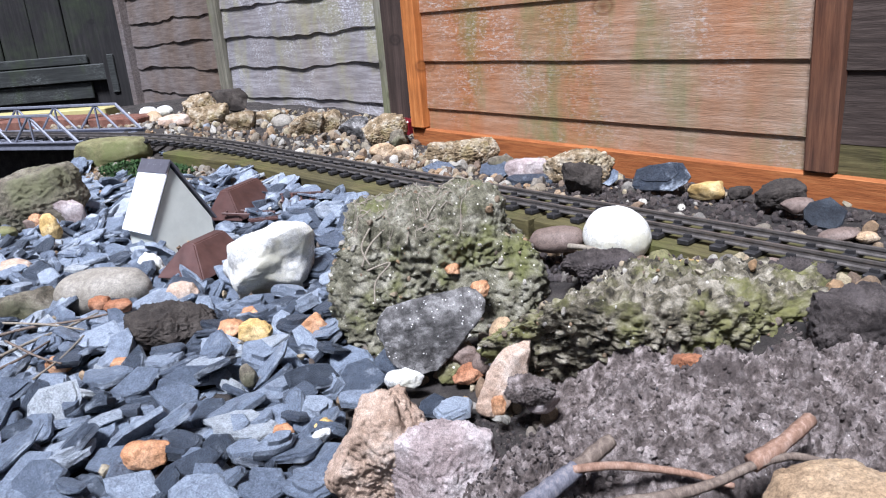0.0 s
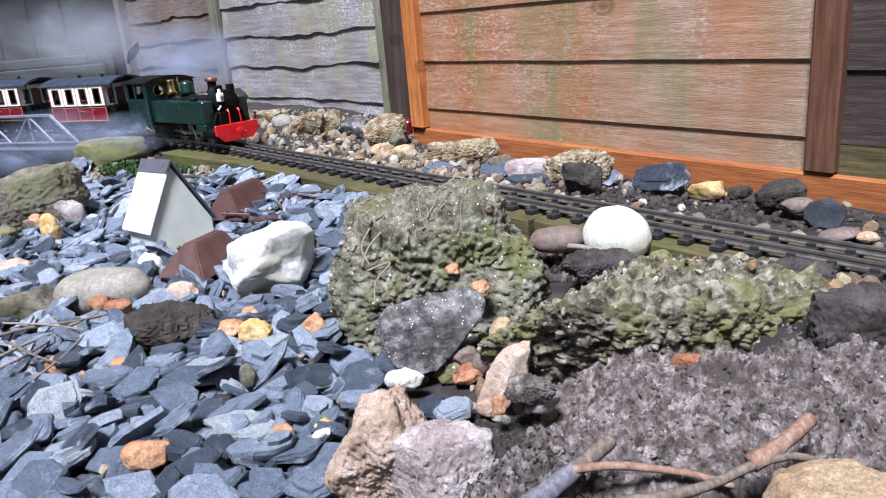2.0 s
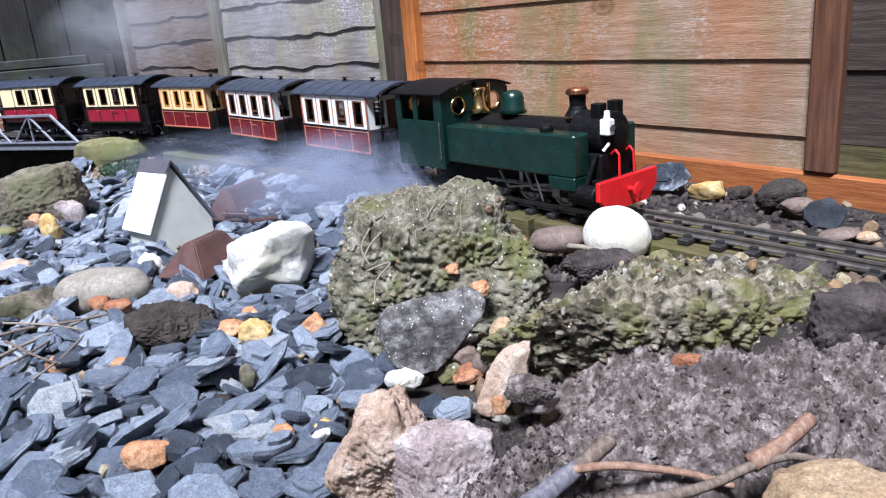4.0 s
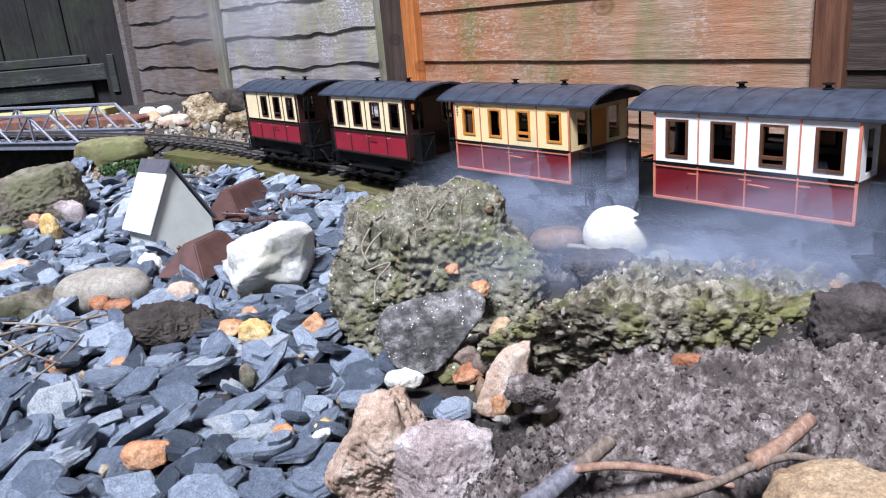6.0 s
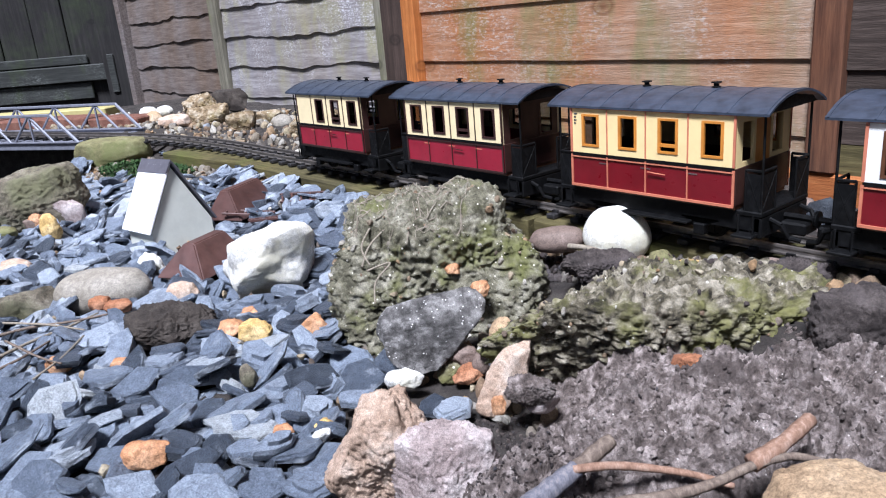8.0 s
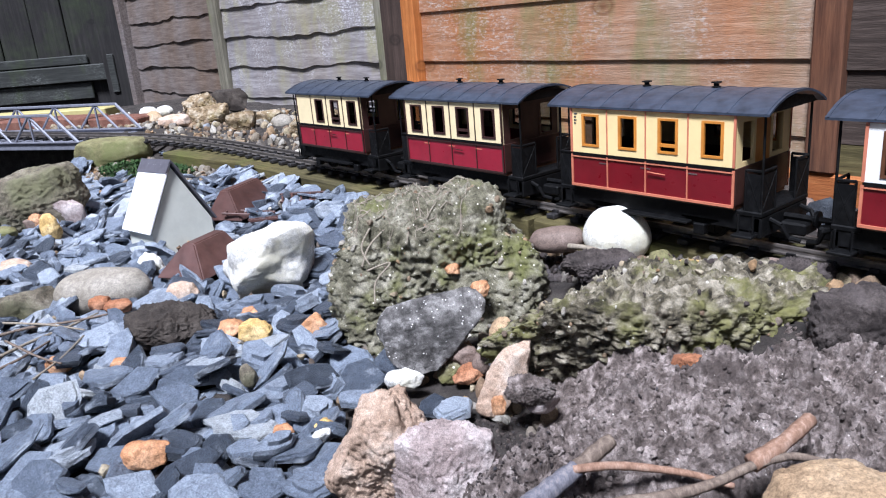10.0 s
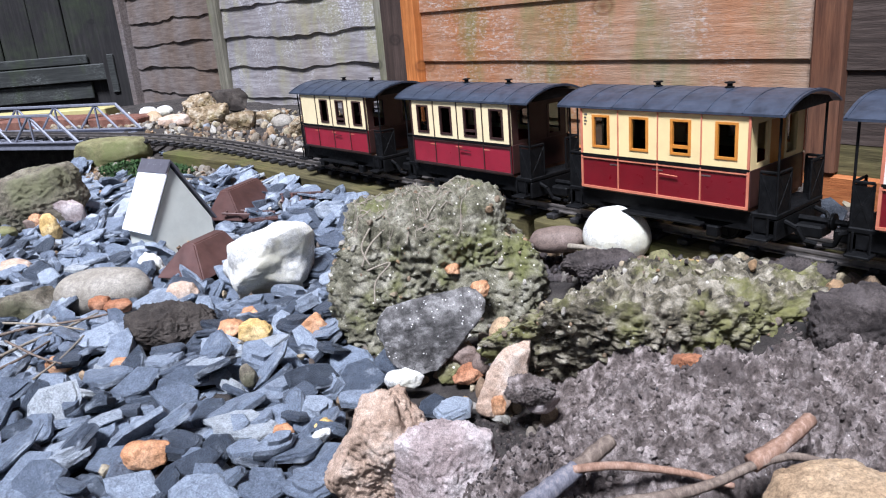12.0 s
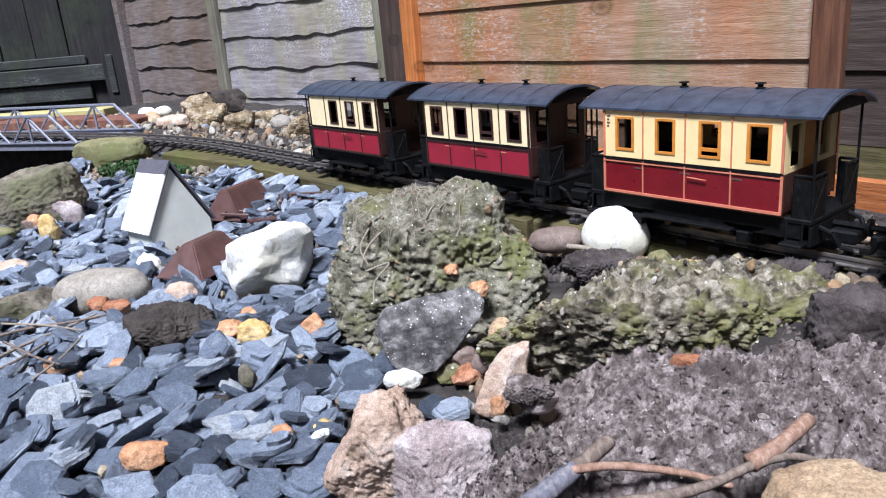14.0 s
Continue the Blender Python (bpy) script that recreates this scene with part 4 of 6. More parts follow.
def rock_mesh(size, material, rough=0.1, seed=1, detail=4, cuts=0, boxy=0.1, crag=0.0, taper=0.0):
    """A stone: a rounded block, cut by a few random planes, then weathered by noise at several sizes."""
    rng = random.Random(seed)
    bm = B()
    bmesh.ops.create_icosphere(bm, subdivisions=detail, radius=1.0)
    planes = []
    for _ in range(cuts):
        n = Vector((rng.gauss(0, 1), rng.gauss(0, 1), rng.gauss(0, 0.8))).normalized()
        planes.append((n, rng.uniform(0.52, 0.82)))
    o = Vector((seed * 3.7, seed * 1.3, seed * 0.7))
    big, mean = max(size), sum(size) / 6
    prop = Vector((size[0] / big, size[1] / big, size[2] / big))
    for v in bm.verts:
        p = v.co.normalized()
        k = 1 / max(abs(p.x), abs(p.y), abs(p.z))
        p = p.lerp(p * k * 0.86, boxy)
        for n, q in planes:
            e = p.dot(n) - q
            if e > 0:
                p = p - n * e * 0.88
        if taper:
            p = Vector((p.x * (1 - taper * p.z), p.y * (1 - taper * p.z), p.z))
        s = Vector((p.x * prop.x, p.y * prop.y, p.z * prop.z))
        r = p.normalized()
        p = p + r * (rough * (noise.noise(s * 1.7 + o) + 0.45 * noise.noise(s * 4.1 + o)))
        v.co = Vector((p.x * size[0] / 2, p.y * size[1] / 2, p.z * size[2] / 2))
        if crag:
            c = 0.5 - noise.voronoi(s * 13 + o)[0][0]
            out = Vector((p.x ** 3 / size[0], p.y ** 3 / size[1], p.z ** 3 / size[2])).normalized()
            v.co += out * crag * mean * (1.1 * c + 0.9 * noise.noise(s * 22 + o) + 0.8 * abs(noise.noise(s * 46 + o)) + 0.5 * abs(noise.noise(s * 95 + o)))
    return mesh_of("stone", bm, material, smooth=True)


def rock(name, at, size, material, label, category, rough=0.1, seed=1, detail=4, cuts=0, boxy=0.1, crag=0.0, lean=0.0, taper=0.0, back=0.0):
    k = 1.05 + (0.022 * cuts if detail < 7 else 0.0)
    grown = (size[0] * k, size[1] * k, size[2] * k)
    ob = new(name, rock_mesh(grown, material, rough, seed, detail, cuts, boxy, crag, taper))
    ob.matrix_basis = Matrix.Translation(at) @ Matrix.Rotation(radians(51.2), 4, "Z") @ Matrix.Rotation(radians(-back), 4, "X") @ Matrix.Rotation(radians(lean), 4, "Y")
    FOOT.append((at[0], at[1], 0.5 * max(size[0], size[1]) * 0.72))
    return tagged(ob, label, category)


def slate_data(rng, long, wide, thick):
    """Points and faces of a split chip: an angular outline with a broken edge, and on some a second leaf that covers part of the first."""
    n = rng.choice((6, 7, 8, 9))
    out = []
    for i in range(n):
        a = 2 * math.pi * (i + rng.uniform(-0.36, 0.36)) / n
        k = rng.uniform(0.78, 1.1)
        out.append((long / 2 * k * math.cos(a), wide / 2 * k * math.sin(a)))
    sx, sy = rng.uniform(-0.3, 0.3), rng.uniform(-0.3, 0.3)

    def lift(x, y):
        return 1 + sx * x / long * 2 + sy * y / wide * 2
    pts = [(x * rng.uniform(0.88, 1.0), y * rng.uniform(0.88, 1.0), 0.0) for x, y in out]
    pts += [(x, y, thick * rng.uniform(0.45, 0.8) * lift(x, y)) for x, y in out]
    pts += [(x * rng.uniform(0.8, 0.97), y * rng.uniform(0.8, 0.97), thick * (lift(x, y) + rng.uniform(-0.1, 0.1))) for x, y in out]
    faces = [tuple(range(n))[::-1]]
    for lo in (0, n):
        faces += [(lo + i, lo + (i + 1) % n, lo + n + (i + 1) % n, lo + n + i) for i in range(n)]
    faces.append(tuple(range(2 * n, 3 * n)))
    if rng.random() < 0.4:
        k, q = len(pts), rng.uniform(0.5, 0.8)
        ox, oy = long * rng.uniform(-0.12, 0.12), wide * rng.uniform(-0.12, 0.12)
        low = [(x * q + ox, y * q + oy) for x, y in out]
        up = thick * rng.uniform(1.25, 1.6)
        pts += [(x, y, thick * 0.7) for x, y in low] + [(x * 0.95, y * 0.95, up * (0.85 + 0.15 * lift(x, y))) for x, y in low]
        faces += [(k + i, k + (i + 1) % n, k + n + (i + 1) % n, k + n + i) for i in range(n)] + [tuple(range(k + n, k + 2 * n))]
    return pts, faces


def slate_thing(m, long, wide, seed):
    rng = random.Random(seed + 900)
    pts, faces = slate_data(rng, long, wide, rng.uniform(0.0045, 0.0095))
    me = bpy.data.meshes.new("slate_chip")
    me.from_pydata(pts, [], faces)
    me.materials.append(M_SLATE)
    ob = new("slate_chip", me)
    ob.matrix_basis = m
    return tagged(ob, "blue-grey split slate chip lying among others", "slate chip", "slate chips")


def slate_at(x, y, z, long, wide, turn, seed):
    rng = random.Random(seed + 77)
    toward = Matrix.Rotation(radians(51.2), 4, "Z") @ Matrix.Rotation(radians(rng.uniform(-4, 30)), 4, "X") @ Matrix.Rotation(radians(rng.uniform(-20, 14)), 4, "Y") @ Matrix.Rotation(radians(turn - 51.2), 4, "Z")
    slate_thing(Matrix.Translation((x, y, z - 0.004)) @ toward, long * 1.06, wide * 1.0, seed)
    FOOT.append((x, y, min(long, wide) * 0.3))


SLATE_EDGE = [(-0.40, 0.205), (-0.60, 0.345), (-0.76, 0.47), (-0.92, 0.605), (-1.4, 0.615), (-1.72, 0.58), (-1.95, 0.46), (-1.98, 0.3), (-1.95, 0.05), (-0.9, -0.12), (-0.5, -0.06)]


def within(x, y, edge):
    inside = False
    for (x0, y0), (x1, y1) in zip(edge, edge[1:] + edge[:1]):
        if (y0 > y) != (y1 > y) and x < (x1 - x0) * (y - y0) / (y1 - y0) + x0:
            inside = not inside
    return inside


def slate_field():
    rng = random.Random(12)
    rest_v, rest_f = [], []
    near = 0
    spots = []
    for layer, pitch in ((0, 0.028), (1, 0.032), (2, 0.038)):
        x = -2.05
        while x < -0.3:
            y = -0.15
            while y < 0.66:
                spots.append((layer, x + rng.uniform(-0.5, 0.5) * pitch, y + rng.uniform(-0.5, 0.5) * pitch))
                y += pitch
            x += pitch
    for layer, x, y in spots:
        if not within(x, y, SLATE_EDGE):
            continue
        if any((x - a) ** 2 + (y - b) ** 2 < r * r for a, b, r in FOOT):
            continue
        long = rng.uniform(0.034, 0.07)
        wide = long * rng.uniform(0.42, 0.72)
        tip = (14, 22, 26)[layer]
        z = ground_z(x, y) + (-0.006, 0.004, 0.015)[layer] + rng.uniform(-0.005, 0.005)
        # the chips lie like shingles: most lean back up the slope, with their long side across it
        lean, roll, turn = rng.gauss(9, tip), rng.gauss(-6, tip * 0.8), rng.gauss(15, 40)
        m = Matrix.Translation((x, y, z)) @ Matrix.Rotation(radians(51.2), 4, "Z") @ Matrix.Rotation(radians(lean), 4, "X") @ Matrix.Rotation(radians(roll), 4, "Y") @ Matrix.Rotation(radians(turn), 4, "Z")
        if layer > 0 and x > -0.86 and near < 290:
            near += 1
            slate_thing(m, long, wide, 2000 + near)
        else:
            pts, faces = slate_data(rng, long, wide, rng.uniform(0.004, 0.0085))
            k = len(rest_v)
            rest_v += [tuple(m @ Vector(p)) for p in pts]
            rest_f += [tuple(i + k for i in f) for f in faces]
    me = bpy.data.meshes.new("slate_chippings")
    me.from_pydata(rest_v, [], rest_f)
    me.materials.append(M_SLATE_LOOSE)
    tagged(new("slate_chippings", me), "bed of blue-grey slate chippings", "slate chippings", kind="stuff")


def pebble_field(name, label, count, spot, lo, hi, material, seed, category="gravel"):
    """Many small stones joined into one bed; spot(rng) gives a place or None."""
    rng = random.Random(seed)
    bm = B()
    bmesh.ops.create_icosphere(bm, subdivisions=2, radius=1.0)
    base = [v.co.copy() for v in bm.verts]
    tris = [tuple(v.index for v in f.verts) for f in bm.faces]
    bm.free()
    vs, fs = [], []
    while count > 0:
        count -= 1
        p = spot(rng)
        if p is None:
            continue
        r = lo + (hi - lo) * rng.random() ** 2.6
        m = Matrix.Translation((p[0], p[1], p[2] + r * 0.25)) @ Euler((rng.uniform(0, 6), rng.uniform(0, 6), rng.uniform(0, 6))).to_matrix().to_4x4()
        sc = (r, r * rng.uniform(0.65, 0.95), r * rng.uniform(0.45, 0.8))
        o = Vector((rng.uniform(0, 99), rng.uniform(0, 99), 0))
        planes = [Vector((rng.gauss(0, 1), rng.gauss(0, 1), rng.gauss(0, 1))).normalized() for _ in range(4)]
        k = len(vs)
        for b in base:
            q = b * (1 + 0.25 * noise.noise(b * 1.6 + o))
            for c in planes:
                e = q.dot(c) - 0.6
                if e > 0:
                    q = q - c * e
            vs.append(tuple(m @ Vector((q.x * sc[0], q.y * sc[1], q.z * sc[2]))))
        fs += [(a + k, b + k, c + k) for a, b, c in tris]
    me = bpy.data.meshes.new(name)
    me.from_pydata(vs, [], fs)
    me.materials.append(material)
    return tagged(new(name, me), label, category, kind="stuff")


def studded(ob, name, label, count, lo, hi, material, seed, top=-1.0):
    """Small stones set into the surface of a boulder, as one part of it."""
    rng = random.Random(seed)
    vs = ob.data.vertices
    inner = ob.matrix_basis

    def spot(r):
        v = vs[r.randrange(len(vs))]
        return tuple(inner @ v.co) if v.normal.z > top else None
    made = pebble_field(name, label, count, spot, lo, hi, material, seed, "")
    made.parent = ob
    made.matrix_parent_inverse = inner.inverted()
    return made


# ---- loose stones, each in its place ----
MOSSY = rock("boulder", (-0.585, 0.457, 0.171), (0.218, 0.163, 0.173), M_MOSSROCK, "large mossy conglomerate boulder with pebbles set in it", "boulder", rough=0.19, seed=3, detail=7, cuts=4, boxy=0.35, crag=0.06, taper=0.2)
LONG = rock("boulder", (-0.338, 0.507, 0.144), (0.300, 0.114, 0.109), M_LICHENROCK, "long lichen-covered rubble boulder in front of the track", "boulder", rough=0.13, seed=11, detail=7, cuts=2, boxy=0.6, crag=0.1, lean=4)
rock("boulder", (-0.187, 0.546, 0.158), (0.080, 0.048, 0.093), M_CLODROCK, "grey-brown earthy stone block beside the long boulder", "boulder", rough=0.12, seed=15, detail=6, cuts=6, boxy=0.8, crag=0.06)
rock("boulder", (-0.490, 0.377, 0.152), (0.093, 0.032, 0.069), M_GREYROCK, "dark grey speckled flat stone leaning on the boulder", "stone", rough=0.1, seed=8, detail=6, cuts=6, boxy=0.3, crag=0.02, lean=-25, back=35)
rock("boulder", (-0.379, 0.234, 0.133), (0.065, 0.045, 0.097), M_PINKROCK, "pinkish sandstone with a mossy yellow foot", "stone", rough=0.2, seed=21, detail=6, cuts=7, boxy=0.5, crag=0.05, lean=-18)
rock("boulder", (-0.337, 0.258, 0.122), (0.066, 0.040, 0.075), M_PINKGREY, "pink-grey granite lump half sunk in soil", "stone", rough=0.16, seed=25, detail=6, cuts=6, boxy=0.5, crag=0.05)
rock("boulder", (-0.105, 0.305, 0.186), (0.072, 0.046, 0.052), M_OCHRE, "smooth ochre sandstone block close to the soil bank", "stone", rough=0.1, seed=31, detail=6, cuts=4, boxy=0.35, crag=0.02)
rock("white_stone", (-0.828, 0.379, 0.140), (0.122, 0.067, 0.081), M_WHITESTONE, "angular chalk-white stone lying on the slates", "stone", rough=0.15, seed=41, detail=5, cuts=8, boxy=0.35, crag=0.02, lean=-16)
rock("white_stone", (-0.473, 0.622, 0.179), (0.071, 0.057, 0.061), M_WHITESTONE, "smooth egg-shaped white stone with a dirty foot", "stone", rough=0.03, seed=42, detail=5, cuts=0, boxy=0.05, crag=0.004, lean=20)
rock("cobble", (-0.531, 0.592, 0.172), (0.062, 0.037, 0.029), M_BROWNCOBBLE, "smooth brown oval cobble beside the white stone", "cobble", rough=0.04, seed=43, detail=4, cuts=0, boxy=0.2, crag=0.0)
rock("cobble", (-0.977, 0.219, 0.119), (0.119, 0.072, 0.058), M_PALECOBBLE, "large smooth pale grey cobble among the slates", "cobble", rough=0.04, seed=44, detail=4, cuts=0, boxy=0.25, crag=0.0)
rock("boulder", (-1.577, 0.267, 0.145), (0.211, 0.127, 0.110), M_TANROCK, "long grey-green stone by the hollow", "stone", rough=0.13, seed=45, detail=6, cuts=4, boxy=0.5, crag=0.03, lean=-12)
rock("boulder", (-1.908, 0.521, 0.159), (0.183, 0.092, 0.089), M_GREENROCK, "rounded algae-green stone at the end of the bridge", "stone", rough=0.07, seed=46, detail=5, cuts=2, boxy=0.5, crag=0.02)
rock("boulder", (-0.784, 0.239, 0.114), (0.093, 0.065, 0.048), M_DARKROCK, "dark brown earthy rock among the slates", "stone", rough=0.24, seed=47, detail=6, cuts=5, boxy=0.3, crag=0.06)
rock("boulder", (-1.015, 0.129, 0.110), (0.095, 0.067, 0.050), M_TANROCK, "ochre-topped weathered stone lying among the slates", "stone", rough=0.12, seed=48, detail=5, cuts=4, boxy=0.5, crag=0.03)
rock("stone", (-1.490, 0.307, 0.130), (0.066, 0.033, 0.050), M_PINKGREY, "flat pinkish stone lying among the gravel", "stone", rough=0.1, seed=49, detail=4, cuts=6, boxy=0.5, crag=0.02)
rock("stone", (-0.872, 0.284, 0.117), (0.036, 0.018, 0.035), M_PINKROCK, "small pink stone lying among the slates", "stone", rough=0.15, seed=50, detail=4, cuts=5, boxy=0.3, crag=0.03)
rock("boulder", (-0.395, 0.373, 0.136), (0.072, 0.026, 0.026), M_PINKROCK, "pale upright stone shard in the soil", "stone", rough=0.14, seed=51, detail=5, cuts=7, boxy=0.5, crag=0.03, lean=-55)
rock("stone", (-0.475, 0.380, 0.115), (0.026, 0.015, 0.030), M_LICHENROCK, "greenish stone behind the pebbles", "stone", rough=0.14, seed=52, detail=5, cuts=5, boxy=0.5, crag=0.03)
rock("pebble", (-0.466, 0.389, 0.125), (0.024, 0.019, 0.020), M_BROWNCOBBLE, "brown pebble lying on earth by boulders", "pebble", rough=0.11, seed=53, cuts=2)
rock("pebble", (-0.458, 0.383, 0.113), (0.027, 0.022, 0.015), M_BRICKSTONE, "reddish brown pebble lying on earth by boulders", "pebble", rough=0.17, seed=54, detail=5, cuts=5, boxy=0.25, crag=0.02)
rock("pebble", (-0.447, 0.397, 0.123), (0.021, 0.017, 0.026), M_BROWNCOBBLE, "brown pebble lying on earth by boulders", "pebble", rough=0.08, seed=55, cuts=2, lean=40)
rock("pebble", (-0.453, 0.426, 0.136), (0.024, 0.020, 0.032), M_OCHRE, "orange-brown pebble lying on earth by boulders", "pebble", rough=0.12, seed=56, cuts=3)
rock("pebble", (-0.355, 0.371, 0.130), (0.026, 0.015, 0.021), M_PINKGREY, "dull pink stone in the soil", "pebble", rough=0.1, seed=57, cuts=4)
rock("pebble", (-0.497, 0.439, 0.167), (0.020, 0.016, 0.015), M_ORANGE, "orange pebble on the mossy boulder", "pebble", rough=0.17, seed=58, detail=5, cuts=5, boxy=0.25, crag=0.02)
rock("pebble", (-0.531, 0.437, 0.180), (0.014, 0.011, 0.011), M_ORANGE, "small orange pebble on the mossy boulder", "pebble", rough=0.17, seed=59, detail=5, cuts=5, boxy=0.25, crag=0.02)
rock("pebble", (-0.544, 0.125, 0.115), (0.035, 0.018, 0.019), M_ORANGE, "smooth orange-brown split pebble", "pebble", rough=0.17, seed=60, detail=5, cuts=5, boxy=0.25, crag=0.02)
rock("pebble", (-0.725, 0.278, 0.115), (0.031, 0.024, 0.021), M_ORANGE, "orange flint pebble lying among the slates", "pebble", rough=0.17, seed=61, detail=5, cuts=5, boxy=0.25, crag=0.02)
rock("pebble", (-0.696, 0.294, 0.118), (0.034, 0.024, 0.023), M_YELLOW, "yellow flint pebble lying among the slates", "pebble", rough=0.17, seed=62, detail=5, cuts=5, boxy=0.25, crag=0.02)
rock("pebble", (-0.646, 0.337, 0.121), (0.033, 0.023, 0.028), M_ORANGE, "salmon-orange flint lying among the slates", "pebble", rough=0.17, seed=63, detail=5, cuts=5, boxy=0.25, crag=0.02)
rock("pebble", (-0.748, 0.314, 0.117), (0.019, 0.015, 0.014), M_ORANGE, "small salmon pebble lying among the slates", "pebble", rough=0.17, seed=64, detail=5, cuts=5, boxy=0.25, crag=0.02)
rock("pebble", (-0.912, 0.195, 0.124), (0.031, 0.019, 0.018), M_BRICKSTONE, "brick-red stone chip lying among the slates", "pebble", rough=0.17, seed=65, detail=5, cuts=5, boxy=0.25, crag=0.02)
rock("pebble", (-0.891, 0.215, 0.122), (0.034, 0.020, 0.014), M_BRICKSTONE, "brick-red stone chip lying among the slates", "pebble", rough=0.17, seed=66, detail=5, cuts=5, boxy=0.25, crag=0.02)
rock("pebble", (-1.361, 0.248, 0.131), (0.032, 0.022, 0.042), M_YELLOW, "orange-yellow flint lying among the gravel", "pebble", rough=0.17, seed=67, detail=5, cuts=5, boxy=0.25, crag=0.02)
rock("pebble", (-1.488, 0.244, 0.120), (0.041, 0.029, 0.019), M_BROWNCOBBLE, "brown pebble lying among the gravel", "pebble", rough=0.11, seed=68, cuts=2)
rock("pebble", (-1.482, 0.248, 0.126), (0.025, 0.017, 0.023), M_ORANGE, "small orange pebble lying among the gravel", "pebble", rough=0.17, seed=69, detail=5, cuts=5, boxy=0.25, crag=0.02)
rock("pebble", (-1.475, 0.196, 0.117), (0.040, 0.028, 0.025), M_GREENROCK, "pale greenish pebble lying among the gravel", "pebble", rough=0.11, seed=70, cuts=2)
rock("pebble", (-1.034, 0.304, 0.117), (0.037, 0.018, 0.034), M_WHITESTONE, "small white stone by the house", "pebble", rough=0.17, seed=71, detail=5, cuts=5, boxy=0.25, crag=0.02, lean=35)
rock("pebble", (-0.485, 0.333, 0.117), (0.033, 0.017, 0.018), M_WHITESTONE, "small cream-white stone lying among the slates", "pebble", rough=0.17, seed=72, detail=5, cuts=5, boxy=0.25, crag=0.02, lean=-12)
rock("pebble", (-0.497, 0.219, 0.111), (0.017, 0.014, 0.012), M_ORANGE, "small orange pebble lying among the slates", "pebble", rough=0.17, seed=73, detail=5, cuts=5, boxy=0.25, crag=0.02)
rock("pebble", (-0.479, 0.245, 0.113), (0.016, 0.012, 0.010), M_YELLOW, "small amber pebble lying among the slates", "pebble", rough=0.17, seed=74, detail=5, cuts=5, boxy=0.25, crag=0.02)
rock("pebble", (-0.464, 0.234, 0.114), (0.011, 0.007, 0.017), M_WHITESTONE, "small white chip lying among the slates", "pebble", rough=0.17, seed=75, detail=5, cuts=5, boxy=0.25, crag=0.02, lean=40)
rock("pebble", (-0.792, 0.120, 0.113), (0.026, 0.018, 0.016), M_ORANGE, "orange pebble lying among the slates", "pebble", rough=0.17, seed=76, detail=5, cuts=5, boxy=0.25, crag=0.02)
rock("pebble", (-0.751, 0.169, 0.109), (0.026, 0.018, 0.008), M_ORANGE, "orange pebble lying among the slates", "pebble", rough=0.17, seed=77, detail=5, cuts=5, boxy=0.25, crag=0.02)
rock("pebble", (-1.209, 0.157, 0.118), (0.052, 0.036, 0.026), M_PINKROCK, "pink pebble lying among the slates", "pebble", rough=0.11, seed=78, cuts=2)
rock("pebble", (-0.605, 0.242, 0.116), (0.016, 0.011, 0.023), M_TANROCK, "tan stone lying among the slates", "pebble", rough=0.1, seed=79, cuts=3)
rock("pebble", (-0.376, 0.344, 0.129), (0.011, 0.008, 0.017), M_ORANGE, "small orange pebble in the soil", "pebble", rough=0.17, seed=80, detail=5, cuts=5, boxy=0.25, crag=0.02)
rock("stone", (-0.366, 0.490, 0.176), (0.024, 0.009, 0.022), M_DARKROCK, "purple-brown stone chip on the boulder", "stone", rough=0.1, seed=81, detail=4, cuts=5, boxy=0.4, lean=30)
rock("pebble", (-0.301, 0.495, 0.175), (0.022, 0.009, 0.020), M_PINKGREY, "pale half-round stone on the boulder", "pebble", rough=0.1, seed=82, cuts=3)
rock("pebble", (-0.380, 0.464, 0.178), (0.041, 0.021, 0.015), M_TANROCK, "brown splintered stone on the boulder", "pebble", rough=0.14, seed=83, cuts=4)
rock("stone", (-0.432, 0.54, 0.176), (0.066, 0.042, 0.026), M_CLODROCK, "dark purple-brown clod on the boulder", "stone", rough=0.2, seed=84, detail=6, cuts=3, boxy=0.3, crag=0.12)
rock("pebble", (-0.350, 0.608, 0.166), (0.041, 0.025, 0.012), M_PINKGREY, "purple-grey pebble lying on earth by boulders", "pebble", rough=0.11, seed=85, cuts=2)
rock("pebble", (-0.327, 0.618, 0.167), (0.031, 0.021, 0.019), M_PINKGREY, "lilac-grey pebble lying on earth by boulders", "pebble", rough=0.11, seed=86, cuts=2)
rock("pebble", (-0.314, 0.651, 0.166), (0.027, 0.019, 0.023), M_BROWNCOBBLE, "reddish brown pebble lying on earth by boulders", "pebble", rough=0.11, seed=87, cuts=2)
rock("pebble", (-0.303, 0.667, 0.165), (0.020, 0.014, 0.015), M_BROWNCOBBLE, "pinkish brown pebble lying on earth by boulders", "pebble", rough=0.11, seed=88, cuts=2)
rock("pebble", (-0.423, 0.629, 0.160), (0.024, 0.019, 0.020), M_GREENROCK, "olive pebble lying on earth by boulders", "pebble", rough=0.11, seed=89, cuts=2)
rock("pebble", (-0.387, 0.620, 0.160), (0.028, 0.017, 0.017), M_YELLOW, "ochre stone lying on earth by boulders", "pebble", rough=0.17, seed=90, detail=5, cuts=5, boxy=0.25, crag=0.02)
rock("stone", (-2.115, 0.855, 0.216), (0.105, 0.074, 0.102), M_OCHRELICHEN, "ochre-brown angular rock behind the track", "stone", rough=0.18, seed=101, detail=6, cuts=6, boxy=0.5, crag=0.06)
